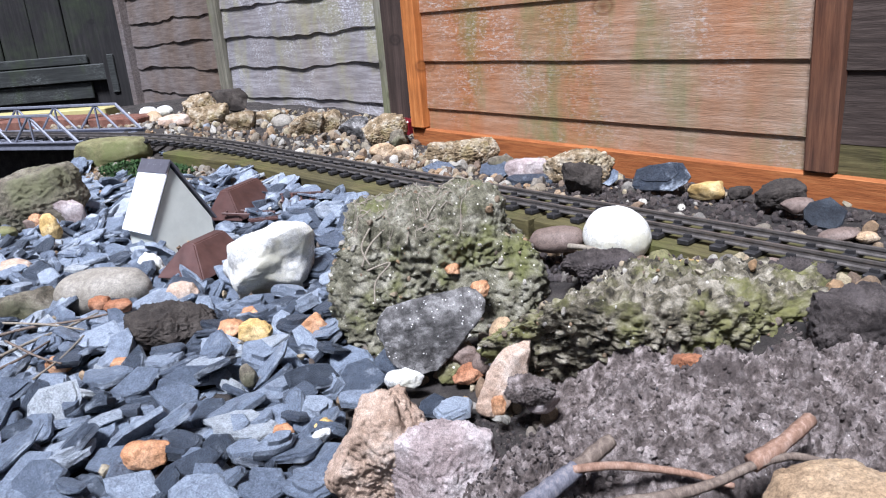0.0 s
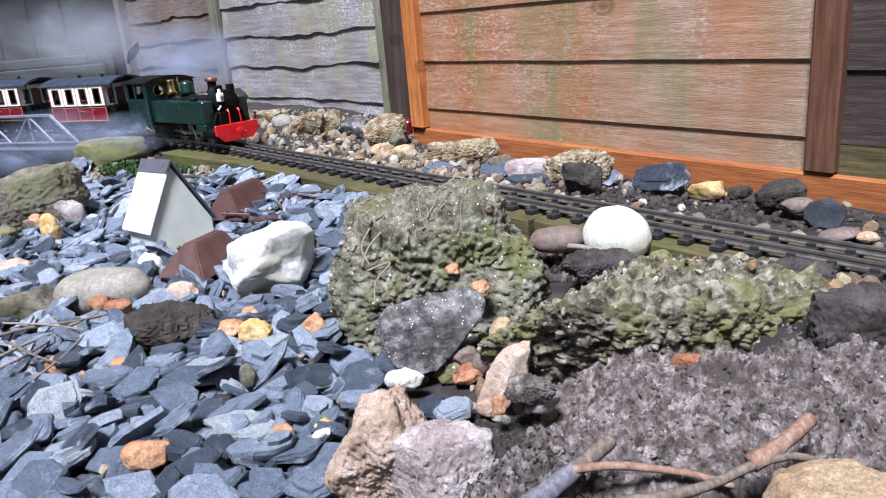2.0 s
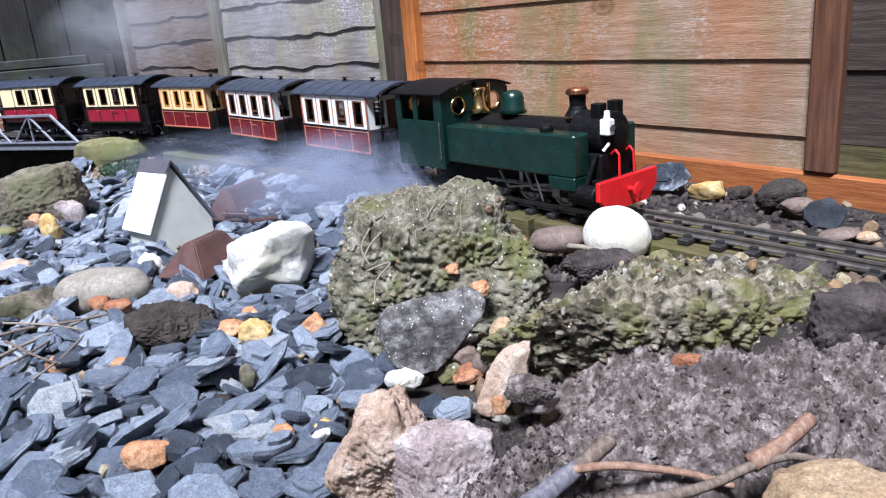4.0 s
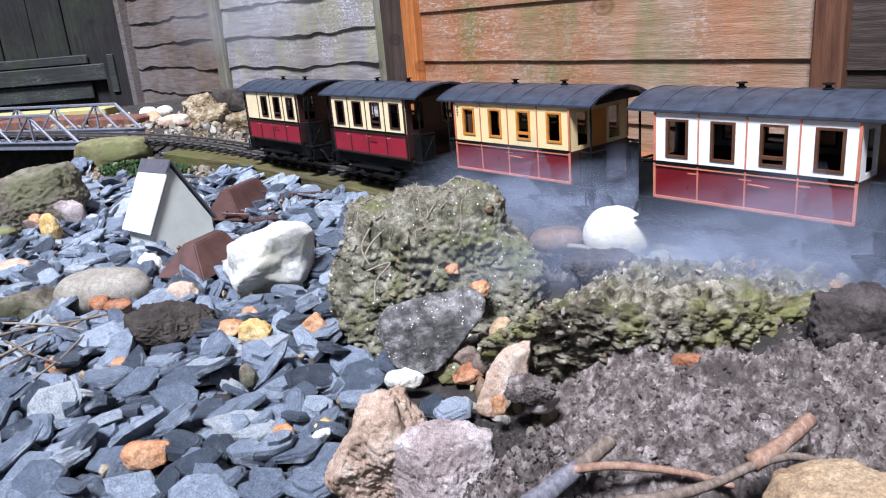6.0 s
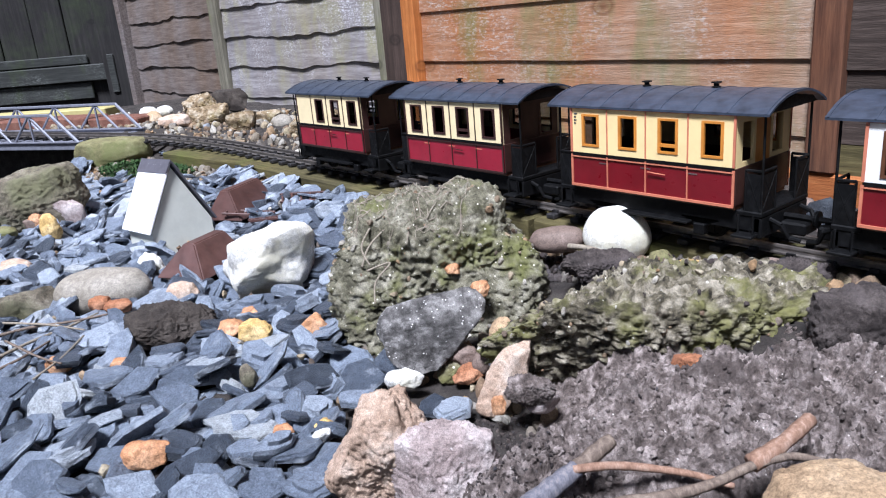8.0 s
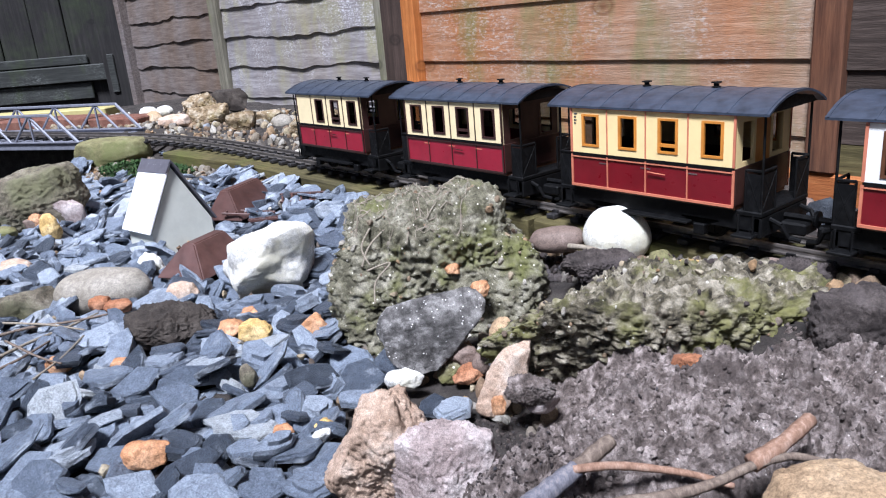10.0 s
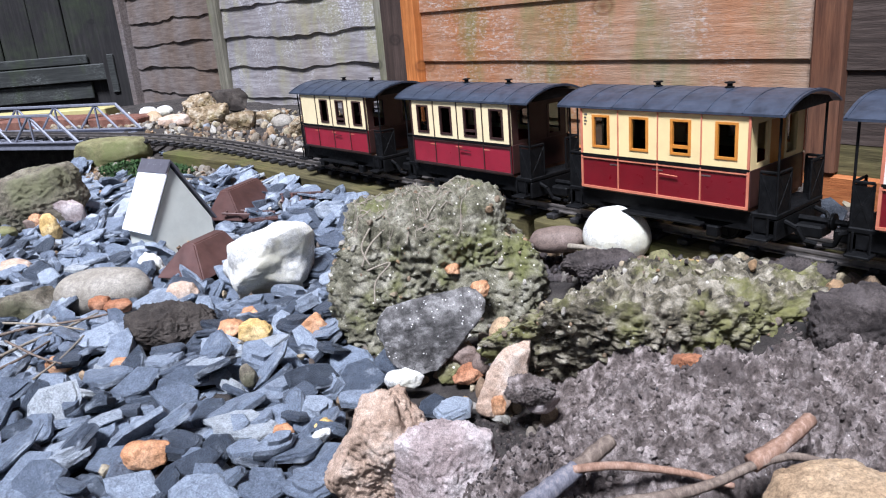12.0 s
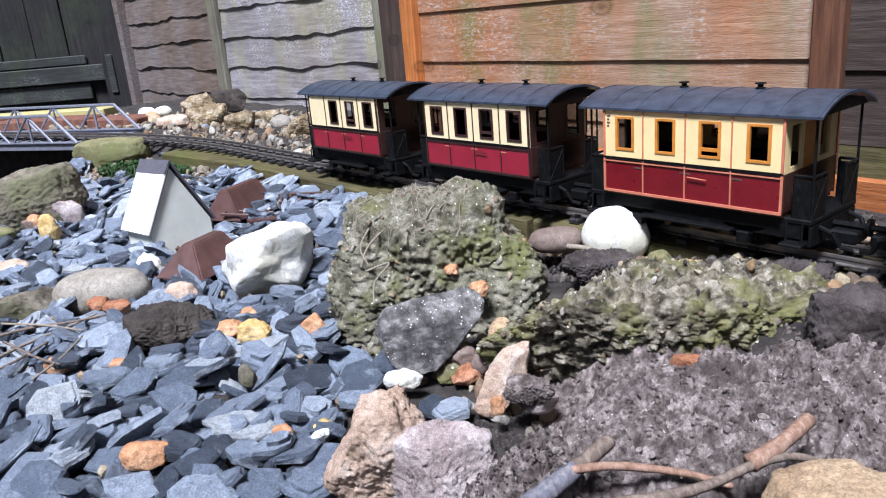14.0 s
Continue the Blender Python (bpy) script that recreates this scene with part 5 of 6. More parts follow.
rock("stone", (-2.106, 0.936, 0.232), (0.096, 0.067, 0.064), M_DARKROCK, "dark brown angular rock by the fence", "stone", rough=0.14, seed=102, detail=5, cuts=5, boxy=0.6, crag=0.03)
rock("stone", (-1.864, 0.852, 0.196), (0.077, 0.054, 0.062), M_OCHRELICHEN, "tan rock behind the track", "stone", rough=0.16, seed=103, detail=6, cuts=6, boxy=0.5, crag=0.06)
rock("stone", (-2.057, 0.847, 0.196), (0.110, 0.066, 0.071), M_OCHRELICHEN, "pale tan rock behind the track", "stone", rough=0.17, seed=113, detail=6, cuts=6, boxy=0.5, crag=0.06)
rock("stone", (-2.102, 0.768, 0.192), (0.103, 0.072, 0.045), M_PINKROCK, "pinkish brown broken stone", "stone", rough=0.18, seed=104, detail=4, cuts=5, boxy=0.4, crag=0.03)
rock("stone", (-2.375, 0.780, 0.208), (0.053, 0.042, 0.035), M_WHITESTONE, "small white stone by the bridge", "stone", rough=0.06, seed=105, detail=4)
rock("stone", (-2.336, 0.817, 0.208), (0.051, 0.041, 0.035), M_WHITESTONE, "small white stone by the bridge", "stone", rough=0.06, seed=106, detail=4)
rock("stone", (-2.287, 0.717, 0.192), (0.039, 0.031, 0.034), M_WHITESTONE, "small blue-white stone by the bridge", "stone", rough=0.06, seed=107, detail=4)
rock("stone", (-2.283, 0.761, 0.193), (0.055, 0.038, 0.046), M_OCHRE, "yellow-brown stone lying among the gravel", "stone", rough=0.12, seed=108, detail=4, cuts=4)
rock("stone", (-1.657, 0.929, 0.181), (0.083, 0.050, 0.063), M_OCHRELICHEN, "broken lump of stone spotted with ochre lichen", "stone", rough=0.14, seed=109, detail=6, cuts=6, boxy=0.6, crag=0.06)
rock("stone", (-1.635, 0.981, 0.183), (0.081, 0.048, 0.066), M_OCHRELICHEN, "pale lump of stone spotted with ochre lichen", "stone", rough=0.12, seed=110, detail=6, cuts=6, boxy=0.7, crag=0.06)
rock("stone", (-1.522, 0.977, 0.178), (0.077, 0.046, 0.055), M_GREYROCK, "grey angular stone lying among the gravel", "stone", rough=0.13, seed=111, detail=5, cuts=6, boxy=0.6, crag=0.02)
rock("stone", (-1.389, 0.970, 0.180), (0.104, 0.062, 0.070), M_OCHRELICHEN, "brown-grey rock by the fence post", "stone", rough=0.16, seed=112, detail=6, cuts=5, boxy=0.5, crag=0.06)
rock("stone", (-1.063, 0.915, 0.170), (0.131, 0.066, 0.049), M_OCHRELICHEN, "long tan rock at the foot of the fence", "stone", rough=0.15, seed=114, detail=6, cuts=5, boxy=0.5, crag=0.06)
rock("stone", (-0.916, 0.882, 0.162), (0.049, 0.030, 0.034), M_TANROCK, "grey-brown stone lying among the gravel", "stone", rough=0.15, seed=115, detail=4, cuts=5, boxy=0.4)
rock("stone", (-0.852, 0.879, 0.163), (0.065, 0.039, 0.036), M_PINKGREY, "brown-grey stone lying among the gravel", "stone", rough=0.15, seed=116, detail=4, cuts=5, boxy=0.4)
rock("stone", (-0.760, 0.901, 0.171), (0.101, 0.061, 0.058), M_OCHRELICHEN, "ochre-brown rock against the gravel board", "stone", rough=0.17, seed=117, detail=6, cuts=6, boxy=0.5, crag=0.06)
rock("stone", (-0.693, 0.832, 0.173), (0.053, 0.032, 0.056), M_DARKROCK, "charcoal-dark lump lying among the gravel", "stone", rough=0.2, seed=118, detail=5, cuts=5, boxy=0.4, crag=0.05)
rock("stone", (-0.545, 0.919, 0.158), (0.049, 0.030, 0.026), M_YELLOW, "mustard-yellow stone lying among the gravel", "stone", rough=0.13, seed=119, detail=4, cuts=5, boxy=0.4)
rock("stone", (-0.438, 0.918, 0.166), (0.061, 0.037, 0.032), M_DARKROCK, "charcoal-dark clod lying among the gravel", "stone", rough=0.2, seed=120, detail=5, cuts=3, boxy=0.3, crag=0.06)
rock("stone", (-0.498, 0.927, 0.158), (0.031, 0.018, 0.017), M_DARKROCK, "charcoal-dark clod lying among the gravel", "stone", rough=0.2, seed=121, detail=4, cuts=3, boxy=0.3, crag=0.06)
rock("pebble", (-0.408, 0.900, 0.159), (0.039, 0.023, 0.019), M_BROWNCOBBLE, "smooth reddish brown pebble", "pebble", rough=0.11, seed=122, cuts=2)
rock("pebble", (-0.318, 0.809, 0.158), (0.043, 0.026, 0.016), M_BROWNCOBBLE, "dull brown lumpy stone lying among the gravel", "pebble", rough=0.14, seed=123, cuts=3)
rock("pebble", (-0.294, 0.821, 0.158), (0.027, 0.016, 0.012), M_OCHRE, "tan pebble lying among the gravel", "pebble", rough=0.1, seed=124, cuts=2)
rock("stone", (-1.316, 0.958, 0.169), (0.037, 0.022, 0.038), M_TANROCK, "tan stone lying among the gravel", "stone", rough=0.12, seed=125, detail=4, cuts=4)
rock("stone", (-1.246, 0.864, 0.162), (0.053, 0.037, 0.035), M_OCHRE, "amber-brown stone lying among the gravel", "stone", rough=0.12, seed=126, detail=4, cuts=4)
rock("stone", (-1.187, 0.874, 0.162), (0.046, 0.032, 0.034), M_OCHRE, "amber-brown stone lying among the gravel", "stone", rough=0.12, seed=127, detail=4, cuts=4)
rock("stone", (-1.893, 0.946, 0.191), (0.071, 0.049, 0.042), M_OCHRELICHEN, "ochre stone lying among the gravel", "stone", rough=0.14, seed=128, detail=6, cuts=5)
rock("stone", (-1.816, 0.942, 0.178), (0.061, 0.043, 0.046), M_PALECOBBLE, "pale stone lying among the gravel", "stone", rough=0.1, seed=129, detail=4, cuts=3)
rock("boulder", (-0.281, 0.615, 0.164), (0.066, 0.040, 0.047), M_CLODROCK, "dark crumbly clod of earth beside the long boulder", "earth clod", rough=0.24, seed=131, detail=6, cuts=3, boxy=0.3, crag=0.1)
rock("boulder", (-0.362, 0.364, 0.138), (0.036, 0.022, 0.024), M_SOIL_PALE, "crumbly lump of dark earth beside the stone shard", "earth clod", rough=0.24, seed=136, detail=6, cuts=2, boxy=0.2, crag=0.13)
rock("stone", (-0.272, 0.449, 0.156), (0.028, 0.016, 0.016), M_BRICKSTONE, "orange-brown stone at the foot of the long boulder", "stone", rough=0.2, seed=137, detail=5, cuts=6, boxy=0.4, crag=0.06)

# slates whose places stand out
slate_at(-0.758, 0.095, 0.113, 0.044, 0.031, 56, 0)
slate_at(-0.659, 0.069, 0.113, 0.053, 0.043, 47, 1)
slate_at(-0.719, 0.147, 0.113, 0.055, 0.034, 45, 2)
slate_at(-0.726, 0.108, 0.113, 0.048, 0.030, 79, 3)
slate_at(-0.661, 0.130, 0.113, 0.036, 0.023, 47, 4)
slate_at(-0.710, 0.199, 0.113, 0.045, 0.035, 61, 5)
slate_at(-0.660, 0.226, 0.113, 0.050, 0.050, 39, 6)
slate_at(-0.623, 0.178, 0.113, 0.046, 0.045, 55, 7)
slate_at(-0.597, 0.132, 0.113, 0.033, 0.025, 43, 8)
slate_at(-0.615, 0.103, 0.113, 0.042, 0.027, 63, 9)
slate_at(-0.562, 0.199, 0.113, 0.044, 0.031, 67, 10)
slate_at(-0.536, 0.190, 0.113, 0.044, 0.031, 61, 11)
slate_at(-0.530, 0.215, 0.113, 0.024, 0.026, 11, 12)
slate_at(-0.684, 0.221, 0.113, 0.051, 0.026, 58, 13)
slate_at(-0.669, 0.285, 0.113, 0.076, 0.045, 51, 14)
slate_at(-0.643, 0.324, 0.113, 0.041, 0.045, 67, 15)
slate_at(-0.561, 0.326, 0.113, 0.043, 0.040, 35, 16)
slate_at(-0.523, 0.313, 0.113, 0.057, 0.052, 47, 17)
slate_at(-0.531, 0.351, 0.113, 0.032, 0.035, 35, 18)
slate_at(-0.508, 0.254, 0.113, 0.033, 0.037, 83, 19)
slate_at(-0.466, 0.211, 0.113, 0.048, 0.029, 69, 20)
slate_at(-0.541, 0.154, 0.113, 0.034, 0.035, 58, 21)
slate_at(-0.568, 0.103, 0.113, 0.040, 0.031, 47, 22)
slate_at(-0.603, 0.070, 0.113, 0.049, 0.032, 71, 23)
slate_at(-0.505, 0.146, 0.113, 0.047, 0.026, 67, 24)
slate_at(-0.493, 0.182, 0.113, 0.031, 0.021, 59, 25)
slate_at(-0.575, 0.055, 0.113, 0.051, 0.036, 58, 26)
slate_at(-0.511, 0.106, 0.113, 0.045, 0.033, 51, 27)
slate_at(-0.473, 0.133, 0.113, 0.048, 0.032, 63, 28)
slate_at(-0.441, 0.172, 0.113, 0.040, 0.037, 35, 29)
slate_at(-0.418, 0.203, 0.113, 0.028, 0.031, 3, 30)
slate_at(-0.489, 0.290, 0.113, 0.048, 0.018, 56, 31)
slate_at(-0.420, 0.332, 0.113, 0.037, 0.032, 59, 32)
slate_at(-0.439, 0.327, 0.113, 0.024, 0.026, 35, 33)
slate_at(-0.831, 0.168, 0.113, 0.062, 0.052, 63, 34)
slate_at(-0.820, 0.192, 0.113, 0.038, 0.031, 71, 35)
slate_at(-0.752, 0.313, 0.113, 0.039, 0.036, 59, 36)
slate_at(-0.749, 0.347, 0.113, 0.059, 0.039, 45, 37)
slate_at(-0.800, 0.442, 0.127, 0.044, 0.048, 83, 38)
slate_at(-0.964, 0.534, 0.143, 0.052, 0.057, 79, 39)
slate_at(-1.095, 0.569, 0.150, 0.067, 0.073, 59, 40)
slate_at(-1.086, 0.586, 0.153, 0.057, 0.058, 51, 41)
slate_at(-1.321, 0.585, 0.152, 0.065, 0.056, 55, 42)
slate_at(-1.405, 0.552, 0.147, 0.067, 0.059, 58, 43)
slate_at(-1.737, 0.438, 0.127, 0.114, 0.113, 59, 44)
slate_at(-1.690, 0.388, 0.118, 0.073, 0.080, 43, 45)
slate_at(-1.571, 0.412, 0.122, 0.092, 0.075, 55, 46)
slate_at(-1.435, 0.401, 0.120, 0.075, 0.083, 67, 47)
slate_at(-1.358, 0.346, 0.113, 0.060, 0.061, 47, 48)
slate_at(-1.543, 0.316, 0.113, 0.077, 0.070, 67, 49)
slate_at(-1.312, 0.220, 0.113, 0.055, 0.061, 83, 50)
slate_at(-1.153, 0.173, 0.113, 0.057, 0.061, 87, 51)
slate_at(-1.227, 0.262, 0.113, 0.062, 0.069, 35, 52)
slate_at(-1.176, 0.217, 0.113, 0.051, 0.056, 75, 53)
slate_at(-0.965, 0.248, 0.113, 0.044, 0.049, 35, 54)
slate_at(-0.885, 0.250, 0.113, 0.076, 0.059, 83, 55)
slate_at(-1.131, 0.281, 0.113, 0.051, 0.048, 59, 56)
slate_at(-0.755, 0.430, 0.125, 0.035, 0.038, 91, 57)
slate_at(-0.934, 0.556, 0.147, 0.051, 0.056, 59, 58)
slate_at(-0.972, 0.603, 0.155, 0.063, 0.064, 59, 59)
slate_at(-1.274, 0.645, 0.155, 0.065, 0.056, 55, 60)
slate_at(-1.217, 0.568, 0.149, 0.072, 0.056, 51, 61)
slate_at(-1.828, 0.632, 0.155, 0.056, 0.053, 51, 62)


for u, d in ((-1.54, -0.11), (-1.62, -0.125), (-1.7, -0.13), (-1.78, -0.13), (-1.86, -0.13), (-1.6, -0.08), (-1.7, -0.08)):
    x, y, h = line_at(u)
    FOOT.append((x - math.sin(h) * d, y + math.cos(h) * d, 0.062))
FOOT += [(-1.165, 0.382, 0.052), (-1.125, 0.385, 0.04), (-0.978, 0.356, 0.042), (-1.164, 0.505, 0.04)]
slate_field()


def behind_track(rng):
    u = rng.uniform(-2.6, 0.5)
    x, y, h = line_at(u)
    d = rng.uniform(0.045, 0.5 if u < -1.3 else 0.34) if rng.random() < 0.85 else rng.uniform(-0.085, -0.04)
    px, py = x - math.sin(h) * d, y + math.cos(h) * d
    if u < -2.02 and d < 0.17:
        return None
    if u > -0.75 and d > 0.1 and rng.random() < 0.93:
        return None
    return px, py, ground_z(px, py)


def clod_spot(rng):
    u = rng.uniform(-0.9, 0.5)
    d = rng.uniform(0.05, 0.36)
    return u, TRACK_Y + d, ground_z(u, TRACK_Y + d)


def among_slates(rng):
    x, y = rng.uniform(-1.9, -0.4), rng.uniform(-0.1, 0.62)
    return (x, y, ground_z(x, y) + 0.011) if within(x, y, SLATE_EDGE) else None


def by_boulder(rng):
    x, y = rng.uniform(-0.66, -0.36), rng.uniform(0.36, 0.47)
    return x, y, ground_z(x, y)


def bank_front(rng):
    u = rng.uniform(-0.62, 0.1)
    y = rng.uniform(0.55, 0.645)
    return u, y, ground_z(u, y) + 0.002


pebble_field("ballast_gravel", "mixed buff, white and grey gravel behind the track", 6500, behind_track, 0.003, 0.0165, M_PEBBLE, 5)
pebble_field("dark_clods", "crumbly charcoal-dark earth clods by the fence", 4200, clod_spot, 0.0015, 0.0085, M_SOIL, 6)
def by_moss(rng):
    u, d = rng.uniform(-1.98, -1.45), rng.uniform(-0.2, -0.045)
    x, y, h = line_at(u)
    x, y = x - math.sin(h) * d, y + math.cos(h) * d
    return x, y, ground_z(x, y) + 0.002


pebble_field("moss_gravel", "fine tan and grey gravel round the moss patch", 1500, by_moss, 0.002, 0.0095, M_PEBBLE, 17)
pebble_field("scattered_pebbles", "small tan and orange pebbles between the slates", 260, among_slates, 0.004, 0.011, M_PEBBLE, 7)
pebble_field("boulder_gravel", "brown pebbles at the foot of the boulder", 140, by_boulder, 0.005, 0.014, M_PEBBLE, 8)
pebble_field("bank_gravel", "mixed gravel between boulder and track", 110, bank_front, 0.004, 0.014, M_PEBBLE, 9)
pebble_field("bank_clods", "dark earth crumbs between boulder and track", 1500, bank_front, 0.0015, 0.0065, M_SOIL, 10)


# ---- the bank of crumbly soil ----
RIGHT, AHEAD = Vector((0.6266, 0.7793, 0)), Vector((-0.7793, 0.6266, 0))


def bank_z(r, fw):
    """Height of the crumbly bank: broad lumps, clods, crumbs and pits."""
    edge = -0.028 + 0.118 * step(0.34, 0.52, fw)
    wob = 0.02 * noise.noise(Vector((r * 14, fw * 14, 2)))
    mask = step(edge - 0.045, edge + 0.05, r + wob) * (1 - 0.2 * step(0.44, 0.56, fw + wob))
    q = Vector((r, fw, 0.0))
    q = q + 0.006 * noise.noise_vector(q * 45)
    lump = 0.02 * (noise.noise(q * 15) + 0.1)
    for k, (size, high) in enumerate(((26, 0.017), (62, 0.012), (140, 0.009), (290, 0.0055), (560, 0.003))):
        lump += high * (abs(noise.noise(q * size + Vector((k * 7.3, 2.1, 0.4)))) - 0.25)
    lump -= 0.02 * step(0.3, 0.55, noise.noise(q * 42 + Vector((5, 5, 0))))
    return 0.08 + mask * (0.08 + 0.01 * step(0.1, 0.35, r)) + lump * (0.35 + 0.8 * mask)


def soil_bank():
    rs, fs = np.arange(-0.06, 0.62, 0.0017), np.arange(0.14, 0.64, 0.0017)
    vs = []
    for fw in fs:
        for r in rs:
            p = RIGHT * r + AHEAD * fw
            vs.append((p.x, p.y, bank_z(r, fw)))
    n = len(rs)
    faces = [(j * n + i, j * n + i + 1, (j + 1) * n + i + 1, (j + 1) * n + i) for j in range(len(fs) - 1) for i in range(n - 1)]
    me = bpy.data.meshes.new("soil_bank")
    me.from_pydata(vs, [], faces)
    me.materials.append(M_SOIL_PALE)
    tagged(new("soil_bank", me), "bank of pale grey-brown crumbly garden soil", "soil", kind="stuff")


soil_bank()


def bank_spot(rng):
    r, fw = rng.uniform(-0.06, 0.5), rng.uniform(0.2, 0.6)
    if r < -0.04 + 0.12 * step(0.34, 0.52, fw):
        return None
    p = RIGHT * r + AHEAD * fw
    return p.x, p.y, bank_z(r, fw)


pebble_field("soil_crumbs", "crumbs of pale grey-brown soil on the bank", 14000, bank_spot, 0.0006, 0.003, M_SOIL_PALE, 14, "soil")
pebble_field("dark_crumbs", "dark brown crumbs of soil on the bank", 900, bank_spot, 0.0006, 0.0022, M_SOIL, 15, "soil")


def foot_spot(rng):
    r, fw = rng.uniform(-0.08, 0.07), rng.uniform(0.24, 0.55)
    p = RIGHT * r + AHEAD * fw
    return p.x, p.y, max(bank_z(r, fw), ground_z(p.x, p.y))


pebble_field("foot_crumbs", "dark crumbs of earth between stones and bank", 5200, foot_spot, 0.0007, 0.0026, M_SOIL, 16, "soil")

# ---- the little house and the fallen roofs ----
M_HOUSEWALL = painted("pale_grey_green_house_paint", (0.6, 0.61, 0.55), 0.6, 0.06, 0.1, 0.0, 30)
M_HOUSEROOF = painted("white_roof_paint", (0.82, 0.82, 0.83), 0.55, 0.05, 0.1, 0.0, 30)
M_RIDGE = painted("slate_grey_ridge", (0.09, 0.085, 0.1), 0.5, 0.15, 0.1, 0.0, 50)
M_BROWNPLASTIC = painted("dark_brown_plastic", (0.085, 0.042, 0.036), 0.42, 0.2, 0.12, 0.0, 40)


def make_house():
    root = thing("model_house", None, None, "small white model house with a steep roof standing on slates", "model house", at=pose(-1.118, 0.386, 0.098, 0, -3, 5))
    deep, half, eave, top = 0.092, 0.049, 0.046, 0.136
    gable = [(-half, 0), (half, 0), (half, eave), (0, top), (-half, eave)]
    for x in (0.0, -deep + 0.004):
        part("gable_wall", outline(B(), gable, 0.004, Matrix.Translation((x, 0, 0)) @ Matrix.Rotation(math.radians(90), 4, "Z")), M_HOUSEWALL, root)
    for s in (-1, 1):
        part("side_wall", box(B(), -deep + 0.002, -0.002, *sorted((s * half, s * (half - 0.004))), 0, eave, 0.0006), M_HOUSEWALL, root)
        run = math.hypot(half, top - eave)
        nx, nz = half / run, (top - eave) / run
        bm = B()
        long = run + 0.008
        box(bm, -deep - 0.006, 0.005, 0, 0.0035, -long, 0, 0.0008)
        turn = Matrix.Translation((0, s * 0.0015, top + 0.004)) @ Matrix.Rotation(math.atan2(half, top - eave) * s, 4, "X")
        if s < 0:
            turn = turn @ Matrix.Translation((0, -0.0035, 0))
        part("roof_slope", bm, M_HOUSEROOF if s < 0 else M_RIDGE, root, "smooth white roof slope" if s < 0 else "grey roof slope", at=turn)
    bm = outline(B(), [(-0.0125, -0.014), (0, 0.005), (0.0125, -0.014), (0.0095, -0.014), (0, 0.001), (-0.0095, -0.014)], deep + 0.013, Matrix.Translation((0.006, 0, top + 0.0075)) @ Matrix.Rotation(math.radians(90), 4, "Z"))
    part("ridge_cap", bm, M_RIDGE, root, "dark grey ridge cap")


make_house()


def fallen_roof(at, long, half, high, hip, turn, tip):
    """A moulded hut roof: two slopes, a hipped end and a raised ridge."""
    bm = B()
    p = [(-long / 2, -half, 0), (long / 2, -half, 0), (long / 2, half, 0), (-long / 2, half, 0), (-long / 2 + hip, 0.0, high), (long / 2 - hip * 0.3, 0.0, high)]
    flat = half * 0.22
    v = [bm.verts.new(q) for q in (p[0], p[1], p[2], p[3], (p[4][0], -flat, high), (p[5][0], -flat, high), (p[5][0], flat, high), (p[4][0], flat, high))]
    for f in ((0, 1, 5, 4), (1, 2, 6, 5), (2, 3, 7, 6), (3, 0, 4, 7), (4, 5, 6, 7), (3, 2, 1, 0)):
        bm.faces.new([v[i] for i in f])
    bmesh.ops.recalc_face_normals(bm, faces=bm.faces)
    bmesh.ops.bevel(bm, geom=list(bm.edges), offset=0.0018, segments=2, affect="EDGES")
    ob = thing("fallen_roof", bm, M_BROWNPLASTIC, "dark brown plastic model hut roof lying on the slates", "model roof", "fallen roofs", at=Matrix.Translation(at) @ Euler([radians(a) for a in (tip[0], tip[1], turn)]).to_matrix().to_4x4())
    return ob


fallen_roof((-0.978, 0.356, 0.112), 0.105, 0.041, 0.042, 0.03, 118, (0, 0))
fallen_roof((-1.164, 0.505, 0.13), 0.115, 0.036, 0.048, 0.018, 121, (0, 0))


def broken_frame(at, turn, tip, long, wide):
    root = thing("broken_frame", None, None, "broken dark brown plastic lattice lying on the slates", "model debris", "broken model parts", at=Matrix.Translation(at) @ Euler([radians(a) for a in (tip, 4, turn)]).to_matrix().to_4x4())
    for y in (0, wide):
        part("bar", box(B(), 0, long, y - 0.0016, y + 0.0016, 0, 0.004, 0.0005), M_BROWNPLASTIC, root)
    for k in range(5):
        x = long * (k + 0.3) / 5
        part("slat", box(B(), x - 0.0016, x + 0.0016, 0, wide, 0.001, 0.0045, 0.0005), M_BROWNPLASTIC, root)


broken_frame((-1.07, 0.53, 0.153), 62, 16, 0.075, 0.026)
broken_frame((-1.13, 0.455, 0.142), 40, 5, 0.085, 0.016)
broken_frame((-1.04, 0.46, 0.142), 75, -4, 0.07, 0.014)


# ---- twigs, roots and moss ----
M_TWIG = wooden("grey_brown_twig", [(0.25, (0.07, 0.05, 0.04)), (0.5, (0.16, 0.12, 0.095)), (0.75, (0.3, 0.24, 0.19))], None, None, 2, 60)
M_BARK = wooden("blue_grey_bark", [(0.25, (0.06, 0.06, 0.075)), (0.5, (0.15, 0.145, 0.17)), (0.75, (0.3, 0.27, 0.26))], None, None, 2, 60)
M_SPLIT = wooden("orange_split_wood", [(0.25, (0.13, 0.07, 0.045)), (0.5, (0.27, 0.16, 0.11)), (0.75, (0.45, 0.32, 0.25))], None, None, 2, 60)
M_ROOT = wooden("pale_dry_root", [(0.25, (0.13, 0.11, 0.085)), (0.5, (0.26, 0.22, 0.17)), (0.75, (0.4, 0.35, 0.28))], None, None, 2, 80)


